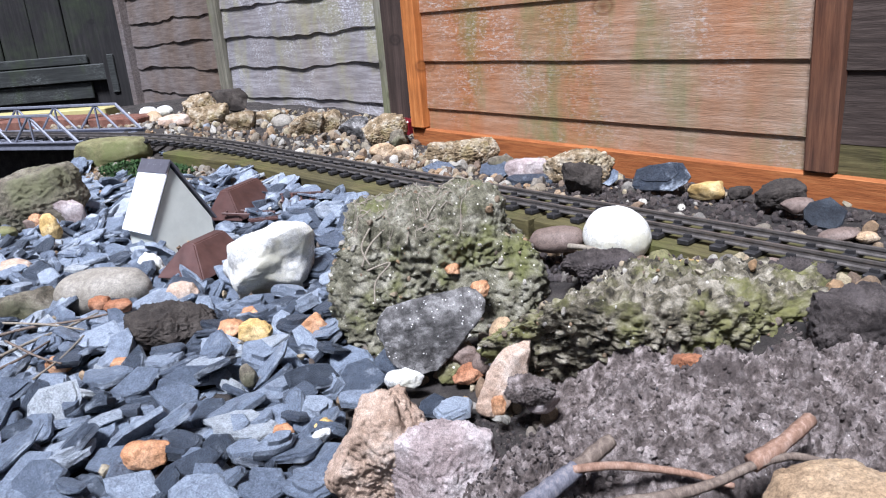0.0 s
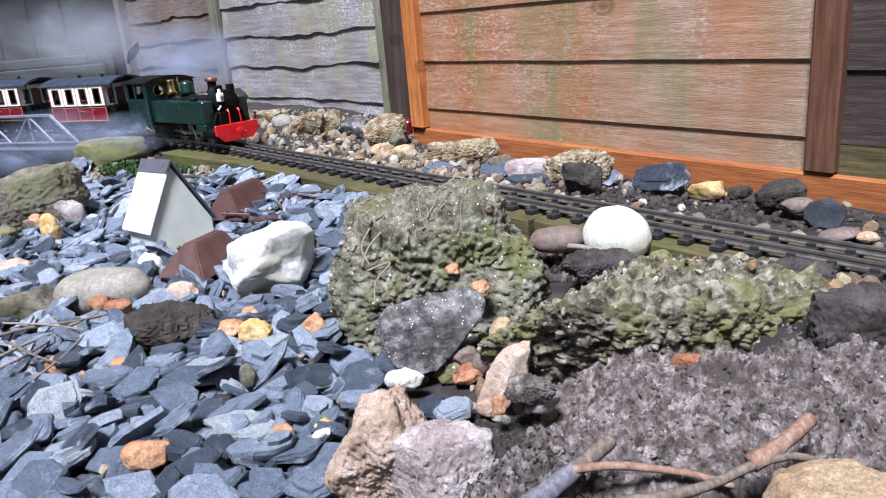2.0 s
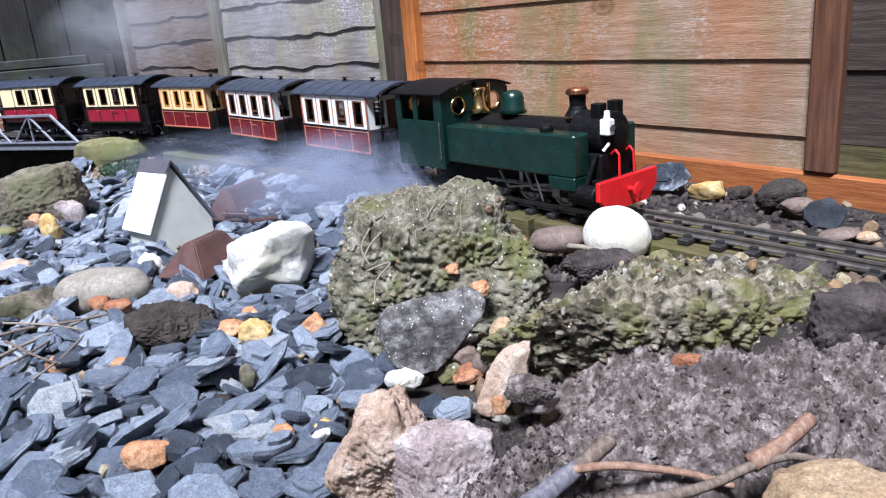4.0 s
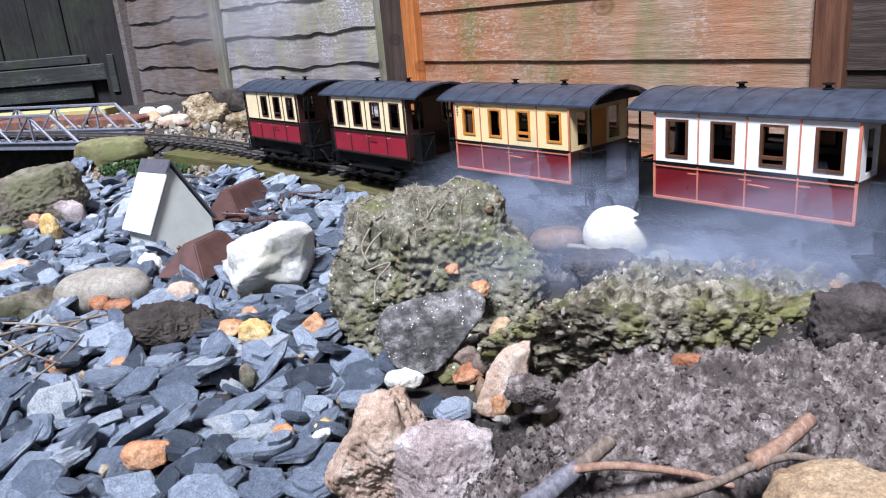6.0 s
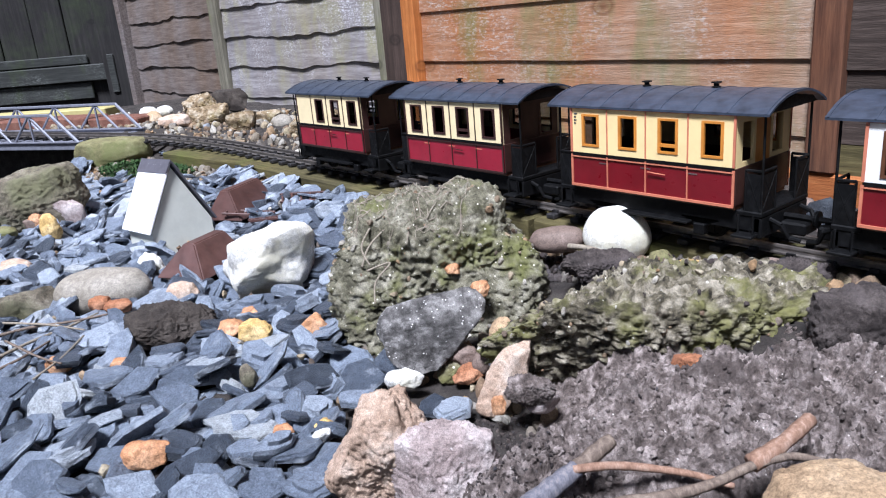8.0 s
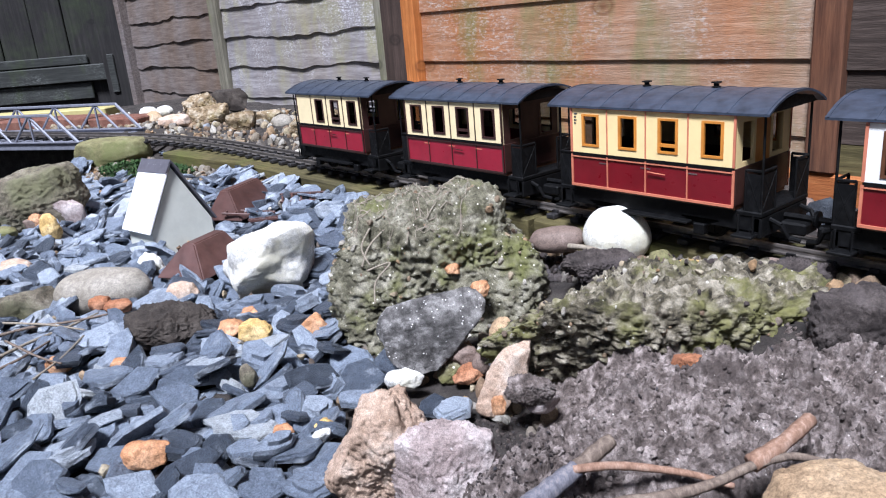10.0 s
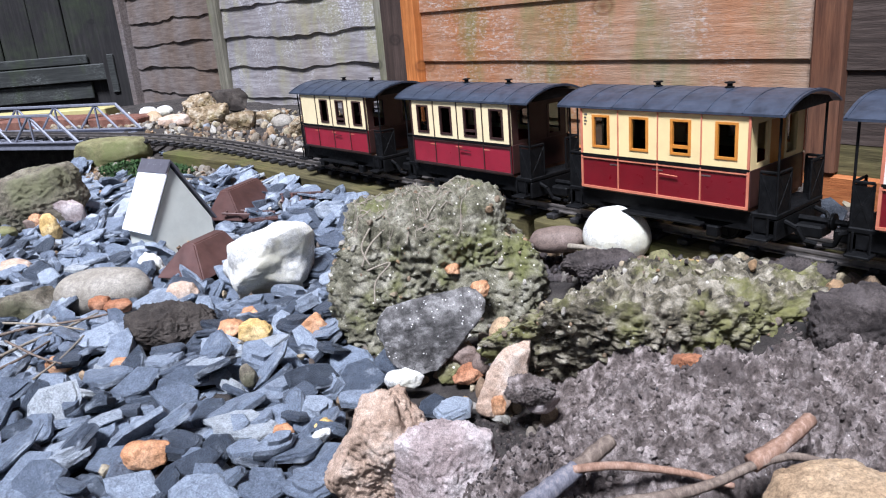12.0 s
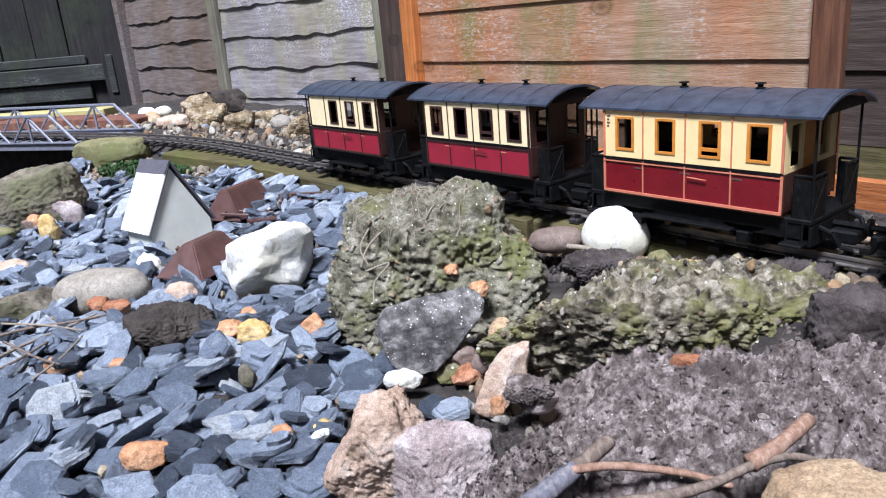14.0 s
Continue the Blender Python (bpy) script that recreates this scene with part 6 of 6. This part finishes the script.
def twig(points, r0, r1, material, label, name="twig", category="twig"):
    """A tapered, slightly knotty stem along a smooth line."""
    pts = [Vector(p) for p in points]
    line = []
    for i in range(len(pts) - 1):
        a, b = pts[max(i - 1, 0)], pts[min(i + 2, len(pts) - 1)]
        for k in range(8):
            t = k / 8
            m0, m1 = (pts[i + 1] - a) / 2, (b - pts[i]) / 2
            line.append(pts[i] * (1 + 2 * t) * (1 - t) ** 2 + m0 * t * (1 - t) ** 2 + pts[i + 1] * t * t * (3 - 2 * t) + m1 * t * t * (t - 1))
    line.append(pts[-1])
    bm = B()
    rows = []
    for i, p in enumerate(line):
        d = (line[min(i + 1, len(line) - 1)] - line[max(i - 1, 0)]).normalized()
        s = d.cross(Vector((0, 0, 1))).normalized()
        w = s.cross(d)
        r = (r0 + (r1 - r0) * i / len(line)) * (1 + 0.18 * noise.noise(p * 160))
        rows.append([bm.verts.new(p + (s * math.cos(a) + w * math.sin(a)) * r) for a in (2 * math.pi * j / 8 for j in range(8))])
    for a, b in zip(rows, rows[1:]):
        for j in range(8):
            bm.faces.new((a[j], a[(j + 1) % 8], b[(j + 1) % 8], b[j]))
    bm.faces.new(rows[0])
    bm.faces.new(rows[-1][::-1])
    bmesh.ops.recalc_face_normals(bm, faces=bm.faces)
    return thing(name, bm, material, label, category, smooth=True)



studded(MOSSY, "pebble_rubble", "pale pebbles set in the mossy boulder", 420, 0.001, 0.0048, M_PEBBLE, 71)
studded(LONG, "pebble_rubble", "mixed rubble set in the long boulder", 170, 0.0015, 0.0065, M_PEBBLE, 72)
studded(LONG, "earth_rubble", "dark earth crumbs on the long boulder", 500, 0.0008, 0.0032, M_SOIL, 73, 0.3)

twig([(-0.237, 0.231, 0.168), (-0.234, 0.248, 0.173), (-0.231, 0.266, 0.178)], 0.0062, 0.0052, M_BARK, "thick broken blue-grey twig resting on soil")
twig([(-0.231, 0.266, 0.178), (-0.229, 0.278, 0.182), (-0.226, 0.291, 0.187)], 0.0046, 0.004, M_TWIG, "pinkish grey twig end with peeling bark")
twig([(-0.23, 0.262, 0.18), (-0.217, 0.277, 0.181), (-0.202, 0.292, 0.179), (-0.184, 0.308, 0.175), (-0.168, 0.319, 0.17)], 0.0026, 0.0018, M_SPLIT, "thin orange-brown twig lying across soil")
twig([(-0.196, 0.255, 0.18), (-0.178, 0.272, 0.184), (-0.166, 0.293, 0.186), (-0.157, 0.314, 0.19), (-0.146, 0.332, 0.192), (-0.133, 0.342, 0.19)], 0.0032, 0.002, M_TWIG, "thin curved grey-brown twig on the soil")
twig([(-0.158, 0.316, 0.19), (-0.152, 0.334, 0.195), (-0.149, 0.36, 0.2)], 0.0048, 0.0038, M_SPLIT, "short split twig with an orange broken end")
twig([(-0.479, 0.55, 0.185), (-0.457, 0.554, 0.186), (-0.425, 0.553, 0.185)], 0.003, 0.0025, M_ROOT, "short pale stick on the long boulder")
for k, line in enumerate((
        [(-0.907, 0.083, 0.123), (-0.908, 0.123, 0.121), (-0.882, 0.159, 0.123), (-0.864, 0.198, 0.125)],
        [(-0.836, 0.071, 0.123), (-0.862, 0.113, 0.121), (-0.874, 0.151, 0.121), (-0.885, 0.188, 0.123)],
        [(-0.81, 0.071, 0.121), (-0.816, 0.093, 0.123), (-0.846, 0.126, 0.121)],
        [(-0.957, 0.092, 0.123), (-0.894, 0.132, 0.125), (-0.848, 0.162, 0.121)],
        [(-0.883, 0.09, 0.123), (-0.801, 0.106, 0.124), (-0.761, 0.118, 0.125)],
        [(-0.752, 0.09, 0.122), (-0.776, 0.122, 0.125), (-0.831, 0.157, 0.121)])):
    twig(line, 0.0022 - 0.0002 * k, 0.001, M_ROOT if k % 2 else M_TWIG, "thin dry twig lying over the slates")
for line in ([(-0.567, 0.355, 0.199), (-0.584, 0.378, 0.212), (-0.591, 0.417, 0.23), (-0.599, 0.451, 0.25)],
             [(-0.559, 0.355, 0.197), (-0.55, 0.376, 0.201), (-0.543, 0.353, 0.19), (-0.525, 0.338, 0.178)],
             [(-0.61, 0.433, 0.247), (-0.596, 0.46, 0.252), (-0.571, 0.468, 0.248)],
             [(-0.598, 0.393, 0.228), (-0.584, 0.368, 0.213), (-0.562, 0.361, 0.2)],
             [(-0.587, 0.417, 0.23), (-0.588, 0.437, 0.239), (-0.555, 0.401, 0.212)]):
    twig(line, 0.0011, 0.0007, M_ROOT, "pale dry root trailing over the mossy boulder", "dry_root", "root")


def tuft_field(name, label, count, spot, long, material, seed):
    """A mat of small curved leaves."""
    rng = random.Random(seed)
    vs, fs = [], []
    for _ in range(count):
        p = spot(rng)
        a, b = rng.uniform(0, 6.28), rng.uniform(0.3, 1.1)
        h = long * rng.uniform(0.5, 1.2)
        out = Vector((math.cos(a), math.sin(a), 0))
        side = Vector((-out.y, out.x, 0)) * h * 0.16
        p = Vector(p)
        tip = p + out * h * math.cos(b) + Vector((0, 0, h * math.sin(b)))
        mid = p + out * h * 0.45 * math.cos(b) + Vector((0, 0, h * 0.62 * math.sin(b)))
        k = len(vs)
        vs += [tuple(p - side * 0.4), tuple(p + side * 0.4), tuple(mid + side), tuple(tip), tuple(mid - side)]
        fs += [(k, k + 1, k + 2, k + 4), (k + 4, k + 2, k + 3)]
    me = bpy.data.meshes.new(name)
    me.from_pydata(vs, [], fs)
    me.materials.append(material)
    tagged(new(name, me), label, "moss", kind="stuff")


def moss_spot(rng):
    while True:
        r, a = math.sqrt(rng.random()), rng.uniform(0, 6.28)
        u, d = -1.73 + 0.19 * r * math.cos(a), -0.125 + 0.058 * r * math.sin(a)
        x, y, h = line_at(u)
        x, y = x - math.sin(h) * d, y + math.cos(h) * d
        return x, y, ground_z(x, y) + 0.004 + 0.012 * (1 - r * r)


tuft_field("moss_patch", "patch of bright green creeping moss by the track", 4200, moss_spot, 0.011, M_MOSS, 3)


def root_mat(ob, count, seed):
    """Dry roots matted over the crown of a boulder."""
    rng = random.Random(seed)
    m = ob.matrix_basis
    tree = BVHTree.FromPolygons([m @ v.co for v in ob.data.vertices], [tuple(p.vertices) for p in ob.data.polygons])
    vs, fs = [], []
    for _ in range(count):
        x, y, a = -0.605 + rng.gauss(0, 0.036), 0.437 + rng.gauss(0, 0.036), rng.uniform(0, 6.28)
        line = []
        for _k in range(rng.randrange(4, 10)):
            hit = tree.ray_cast(Vector((x, y, 0.6)), Vector((0, 0, -1)))[0]
            if hit is None or hit.z < 0.205:
                break
            line.append(hit + Vector((0, 0, rng.uniform(0.0, 0.003))))
            a += rng.gauss(0, 0.35)
            x, y = x + 0.0065 * math.cos(a), y + 0.0065 * math.sin(a)
        r = rng.uniform(0.0003, 0.0008)
        k = len(vs)
        for p in line:
            vs += [tuple(p + Vector(q) * r) for q in ((1, 0, 0), (-0.3, 0.9, 0.4), (-0.3, -0.9, 0.4), (0, 0, 1.1))]
        for i in range(len(line) - 1):
            for j in range(4):
                fs.append((k + i * 4 + j, k + i * 4 + (j + 1) % 4, k + (i + 1) * 4 + (j + 1) % 4, k + (i + 1) * 4 + j))
    me = bpy.data.meshes.new("root_mat")
    me.from_pydata(vs, [], fs)
    me.materials.append(M_ROOT)
    tagged(new("root_mat", me), "mat of pale dry roots over the mossy boulder", "roots", kind="stuff")


root_mat(MOSSY, 120, 5)
# black sheet added on the pit floor, in place of the shade under the bridge
thing("pond_liner", box(B(), -0.75, 0.12, -0.42, 0.14, 0.0, 0.006, 0.002), M_BLACK, "added black sheet for the shade in the hollow under the bridge", "pond liner", at=pose(-2.2, 0.5, -0.095, 0, 0, 27))

# ---- by the bridge and the far corner ----
M_BRICK = stony("red_brick", [(0.25, (0.11, 0.042, 0.028)), (0.5, (0.2, 0.085, 0.058)), (0.75, (0.3, 0.16, 0.12))], 30, 200, 0.9, 0.7)
M_YELLOWBOARD = painted("pale_yellow_board", (0.42, 0.36, 0.15), 0.6, 0.12, 0.15, 0.0, 25)
brick_me = mesh_of("brick", box(B(), -0.1, 0.1, -0.05, 0.05, 0.0, 0.065, 0.004), M_BRICK)
for k in range(4):
    ob = new("brick", brick_me)
    ob.matrix_basis = pose(-2.36 - 0.19 * k, 0.70 - 0.098 * k, 0.145 + 0.004 * (k % 2), 0, 0, 27 + (k % 3) * 2)
    tagged(ob, "weathered red brick edging laid behind the bridge", "brick", "bricks behind the bridge")
thing("yellow_board", box(B(), -0.62, 0.2, -0.045, 0.045, 0.0, 0.03, 0.003), M_YELLOWBOARD, "pale yellow board lying behind the bricks", "board", at=pose(-2.92, 0.66, 0.182, 0, 0, 40))

clamp = thing("post_clamp", None, None, "maroon metal clamp at the foot of the post", "clamp", at=pose(-1.478, 1.09, 0.12))
part("collar", box(B(), -0.05, 0.04, -0.012, 0.03, 0.02, 0.065, 0.004), M_MAROON, clamp)
for x in (-0.02, 0.012, 0.03):
    part("bolt", rod(B(), (x, -0.024, 0.032), (x, -0.01, 0.032), 0.006, n=8), M_LAMPWHITE if x < 0.02 else M_BLACK, clamp)
part("foot", box(B(), -0.03, 0.04, -0.03, 0.02, -0.03, 0.022, 0.003), M_BLACK, clamp)

# large slates leaning behind the track
for k, (x, y, z, long, wide, rz, rx, ry) in enumerate((
        (-0.62, 0.93, 0.165, 0.10, 0.06, 10, 48, -8), (-0.735, 0.925, 0.16, 0.085, 0.045, -5, 35, 10), (-1.02, 0.83, 0.155, 0.07, 0.04, 60, 30, 10),
        (-0.91, 0.86, 0.16, 0.065, 0.045, 20, 35, 6), (-0.80, 0.84, 0.152, 0.1, 0.035, 40, 18, 0), (-0.36, 0.86, 0.162, 0.05, 0.045, 10, 60, 10), (-0.47, 0.615, 0.16, 0.04, 0.025, 30, 20, 0))):
    ob = slate_thing(pose(x, y, z, rx, ry, rz), long, wide, 5000 + k)
    if k == 5:
        ob.data.materials[0] = M_DARKSLATE
    tagged(ob, "large charcoal slate leaning among the stones" if k == 5 else "large blue slate leaning among the stones", "slate", "large slates")


# ---- smoke and steam ----
def smoke_material(name, colour, thick, grain, seed):
    m, t, b = nodes_of(name)
    t.nodes.remove(b)
    c = t.nodes.new("ShaderNodeTexCoord")
    length = t.nodes.new("ShaderNodeVectorMath")
    length.operation = "LENGTH"
    flat = t.nodes.new("ShaderNodeMapping")
    flat.inputs["Scale"].default_value = (1, 0, 1)
    t.links.new(c.outputs["Object"], flat.inputs["Vector"])
    t.links.new(flat.outputs["Vector"], length.inputs[0])
    shift = t.nodes.new("ShaderNodeMapping")
    shift.inputs["Location"].default_value = (seed, seed * 0.7, 0)
    t.links.new(c.outputs["Object"], shift.inputs["Vector"])
    fade = ramp(t, length.outputs["Value"], [(0.0, (1, 1, 1)), (0.45, (0.6, 0.6, 0.6)), (0.98, (0, 0, 0))])
    wisp = ramp(t, noisy(t, shift.outputs["Vector"], grain, 5, 0.6, 0.8), [(0.28, (0.12, 0.12, 0.12)), (0.74, (1, 1, 1))])
    both = mixed(t, 1.0, fade, wisp, "MULTIPLY")
    k = t.nodes.new("ShaderNodeMath")
    k.operation = "MULTIPLY"
    k.inputs[1].default_value = thick
    t.links.new(both, k.inputs[0])
    clear, white, mix = t.nodes.new("ShaderNodeBsdfTransparent"), t.nodes.new("ShaderNodeBsdfDiffuse"), t.nodes.new("ShaderNodeMixShader")
    white.inputs["Color"].default_value = (*colour, 1)
    t.links.new(k.outputs["Value"], mix.inputs["Fac"])
    t.links.new(clear.outputs["BSDF"], mix.inputs[1])
    t.links.new(white.outputs["BSDF"], mix.inputs[2])
    t.links.new(mix.outputs["Shader"], t.nodes["Material Output"].inputs["Surface"])
    return m


def make_puff(name, label, group, wide, high, material, seed):
    """A rigid puff: two bowed, ragged sheets one behind the other, thinning out to their rims; local size 1, scaled in the mesh's parent."""
    rng = random.Random(seed)
    root = thing(name, None, None, label, "smoke", group)
    for layer in range(2):
        bm = B()
        rings = []
        for i in range(7):
            r = i / 6
            row = []
            for j in range(20):
                a = 2 * math.pi * j / 20
                k = r * (1 + 0.12 * noise.noise(Vector((math.cos(a) * 1.5, math.sin(a) * 1.5, seed + layer))))
                bow = 0.25 * (1 - r * r) * (-1 if layer else 1) + 0.12 * noise.noise(Vector((k * math.cos(a) * 2, k * math.sin(a) * 2, seed * 2 + layer)))
                row.append(bm.verts.new((k * math.cos(a), bow, k * math.sin(a))))
            rings.append(row)
        for a, b in zip(rings, rings[1:]):
            for j in range(20):
                bm.faces.new((a[j], a[(j + 1) % 20], b[(j + 1) % 20], b[j]))
        bmesh.ops.remove_doubles(bm, verts=bm.verts, dist=1e-5)
        sheet = part("wisp", bm, material, root, smooth=True)
        sheet.matrix_basis = Matrix.Diagonal((wide / 2, 0.05, high / 2, 1))
    return root


SMOKE_GREY = [smoke_material("thin_grey_smoke", (0.42, 0.43, 0.48), 0.3, 1.5, s) for s in (1, 5)]
STEAM = [smoke_material("pale_blue_steam", (0.33, 0.37, 0.49), 0.5, 1.4, s) for s in (2, 8)]
# (wide, high, rows of time, x, y, z)
PUFFS = []


def puff(kind, wide, high, rows):
    k = len(PUFFS)
    mats = SMOKE_GREY if kind == "smoke" else STEAM
    ob = make_puff("smoke_puff" if kind == "smoke" else "steam_puff", "thin grey smoke drifting from the engine" if kind == "smoke" else "pale bluish steam drifting along the track",
                   "smoke puffs" if kind == "smoke" else "steam puffs", wide, high, mats[k % 2], k + 3)
    PUFFS.append((ob, rows))


puff("smoke", 0.42, 0.20, [(0, -3.3, 0.25, 0.36), (0.8, -2.75, 0.40, 0.37), (1.5, -2.35, 0.56, 0.385), (2.2, -2.3, 0.7, 0.45), (3.2, -2.35, 0.8, 0.52), (5.3, -2.7, 0.9, 1.1), (14, -3.0, 1.0, 3.0)])
puff("smoke", 0.5, 0.26, [(0, -3.5, 0.2, 0.40), (0.8, -2.95, 0.42, 0.41), (1.5, -2.65, 0.62, 0.43), (2.2, -2.6, 0.75, 0.47), (3.2, -2.7, 0.85, 0.5), (5.3, -3.1, 0.95, 0.75), (7, -3.2, 1.0, 1.5), (14, -3.3, 1.0, 3.0)])
puff("steam", 0.34, 0.17, [(0, -3.1, 0.15, 0.33), (0.8, -2.5, 0.42, 0.335), (1.5, -2.1, 0.62, 0.345), (2.2, -1.83, 0.8, 0.385), (3.2, -1.75, 0.9, 0.47), (5.3, -1.9, 1.0, 1.1), (14, -2.2, 1.0, 3.0)])
puff("steam", 0.36, 0.22, [(0, -3.15, 0.12, 0.33), (0.8, -2.6, 0.35, 0.33), (1.5, -2.2, 0.612, 0.34), (2.2, -1.75, 0.76, 0.37), (3.2, -1.38, 0.88, 0.42), (5.3, -1.3, 1.0, 1.1), (14, -1.6, 1.0, 3.0)])
puff("smoke", 0.6, 0.3, [(0, -3.6, 0.1, 0.42), (0.8, -3.15, 0.3, 0.42), (1.5, -2.85, 0.5, 0.44), (2.2, -2.55, 0.62, 0.44), (3.2, -2.4, 0.72, 0.44), (5.3, -2.8, 0.9, 0.6), (7, -3.1, 1.0, 1.2), (14, -3.3, 1.0, 3.0)])
puff("steam", 0.3, 0.11, [(0, -3.05, 0.1, 0.2), (0.8, -2.62, 0.3, 0.21), (1.5, -2.2, 0.44, 0.215), (2.2, -1.72, 0.56, 0.215), (3.0, -1.36, 0.59, 0.215), (5.3, -0.62, 0.614, 0.2), (6.2, -0.5, 0.612, 0.21), (6.9, -0.35, 0.56, 0.215), (7.5, 0.35, 0.6, 0.35), (14, 2.0, 0.7, 1.2)])
puff("steam", 0.34, 0.13, [(0, -3.25, 0.1, 0.16), (0.8, -2.8, 0.3, 0.17), (1.5, -2.4, 0.36, 0.16), (2.2, -2.15, 0.4, 0.15), (3.0, -1.6, 0.56, 0.19), (5.3, -0.36, 0.612, 0.2), (6.2, -0.62, 0.612, 0.22), (6.9, -0.6, 0.5, 0.2), (7.5, 0.45, 0.6, 0.3), (14, 2.0, 0.7, 1.2)])
puff("steam", 0.5, 0.15, [(0, -3.3, 0.1, 0.1), (2.2, -2.35, 0.36, 0.11), (3.0, -1.9, 0.46, 0.16), (5.3, -0.22, 0.61, 0.195), (6.2, -0.22, 0.61, 0.2), (6.9, 0.0, 0.57, 0.2), (7.4, 0.5, 0.6, 0.3), (14, 2.0, 0.7, 1.2)])
puff("steam", 0.6, 0.13, [(0, -3.7, 0.1, 0.2), (2.2, -2.6, 0.3, 0.2), (3.0, -2.1, 0.5, 0.2), (5.3, -0.5, 0.614, 0.185), (6.2, -0.35, 0.614, 0.185), (6.9, -0.2, 0.612, 0.19), (7.5, 0.5, 0.6, 0.3), (14, 2.0, 0.7, 1.2)])

puff("smoke", 0.55, 0.3, [(0, -3.6, 0.3, 1.3), (1.6, -3.3, 0.5, 1.1), (2.5, -2.4, 0.85, 0.85), (3.2, -1.9, 0.92, 0.62), (5.4, -1.9, 0.98, 0.47), (6.2, -2.2, 1.0, 0.52), (7.2, -2.5, 1.02, 0.9), (14, -2.8, 1.05, 3.0)])
puff("smoke", 0.4, 0.3, [(0, -3.2, 0.1, 1.8), (1.6, -2.3, 0.5, 1.7), (3.2, -1.2, 0.8, 1.5), (4.6, -0.5, 0.85, 0.9), (5.4, -0.2, 0.85, 0.62), (6.0, -0.16, 0.85, 0.5), (6.4, -0.12, 0.86, 0.46), (7.0, 0.15, 0.9, 0.6), (8, 0.5, 0.9, 1.2), (14, 0.8, 1.0, 3.0)])
puff("steam", 0.42, 0.16, [(0, -3.2, 0.1, 0.2), (1.6, -2.3, 0.36, 0.2), (2.4, -1.75, 0.5, 0.215), (3.2, -1.32, 0.52, 0.205), (4.2, -0.85, 0.58, 0.2), (5.4, -0.2, 0.6, 0.2), (6.2, -0.3, 0.6, 0.205), (6.8, -0.25, 0.58, 0.21), (7.4, 0.4, 0.6, 0.3), (14, 2.0, 0.7, 1.2)])


# ---- what moves ----
RUN = [(0.0, -2.815), (0.7, -2.402), (1.0, -2.225), (1.5, -1.93), (2.0, -1.645), (2.5, -1.38), (3.0, -1.13), (3.2, -1.026), (4.2, -0.52), (5.3, 0.021), (5.5, 0.125), (6.0, 0.373), (6.2, 0.457), (6.5, 0.545), (6.75, 0.567),
       (9.0, 0.567), (11.7, 0.567), (12.0, 0.581), (12.25, 0.6), (12.45, 0.613), (14.0, 0.613)]


def run_at(t):
    """How far the engine's middle has come at t seconds: a smooth monotone curve through RUN."""
    n = len(RUN)
    d = [(RUN[i + 1][1] - RUN[i][1]) / (RUN[i + 1][0] - RUN[i][0]) for i in range(n - 1)]
    s = [d[0]] + [0.0 if d[i - 1] * d[i] <= 0 else 2 * d[i - 1] * d[i] / (d[i - 1] + d[i]) for i in range(1, n - 1)] + [d[-1]]
    for i in range(n - 1):
        t0, t1 = RUN[i][0], RUN[i + 1][0]
        if t <= t1 or i == n - 2:
            h = t1 - t0
            k = (t - t0) / h
            return (RUN[i][1] * (1 + 2 * k) * (1 - k) ** 2 + s[i] * h * k * (1 - k) ** 2 + RUN[i + 1][1] * k * k * (3 - 2 * k) + s[i + 1] * h * k * k * (k - 1))


def motions():
    steps = [i / 10 for i in range(0, 141)]
    fine = [i / 30 for i in range(0, 204)] + [7.0, 9.0, 11.6] + [11.7 + i / 30 for i in range(0, 27)] + [13.0, 14.0]
    walk(ENGINE, [(t, on_line(run_at(t), 0.06)) for t in steps])
    for axle, x in zip(ENGINE_AXLES, (-0.075, -0.018, 0.039)):
        walk(axle, [(t, Matrix.Translation((x, 0, 0.0205)) @ Matrix.Rotation(run_at(t) / 0.0205, 4, "Y")) for t in fine])
    for s, coupling in ENGINE_RODS:
        rows = []
        for t in fine:
            a = run_at(t) / 0.0205 + (math.pi / 2 if s > 0 else 0)
            rows.append((t, Matrix.Translation((0.0095 * math.sin(a), 0, 0.0205 + 0.0095 * math.cos(a)))))
        walk(coupling, rows)
    for i, (coach, axles) in enumerate(COACHES):
        gap = 0.403 + 0.3 * i + (0.0, 0.0, 0.0, 0.0, 0.004)[i]
        walk(coach, [(t, on_line(run_at(t) - gap) @ Matrix.Translation((0, -0.011, 0))) for t in steps])
        for axle, x in zip(axles, (-0.058, 0.058)):
            walk(axle, [(t, Matrix.Translation((x, 0, 0.0145)) @ Matrix.Rotation(run_at(t) / 0.0145, 4, "Y")) for t in fine])

    facing = Matrix.Rotation(radians(47), 4, "Z")
    for ob, rows in PUFFS:
        walk(ob, [(t, Matrix.Translation((x, y, z)) @ facing) for t, x, y, z in rows])


motions()
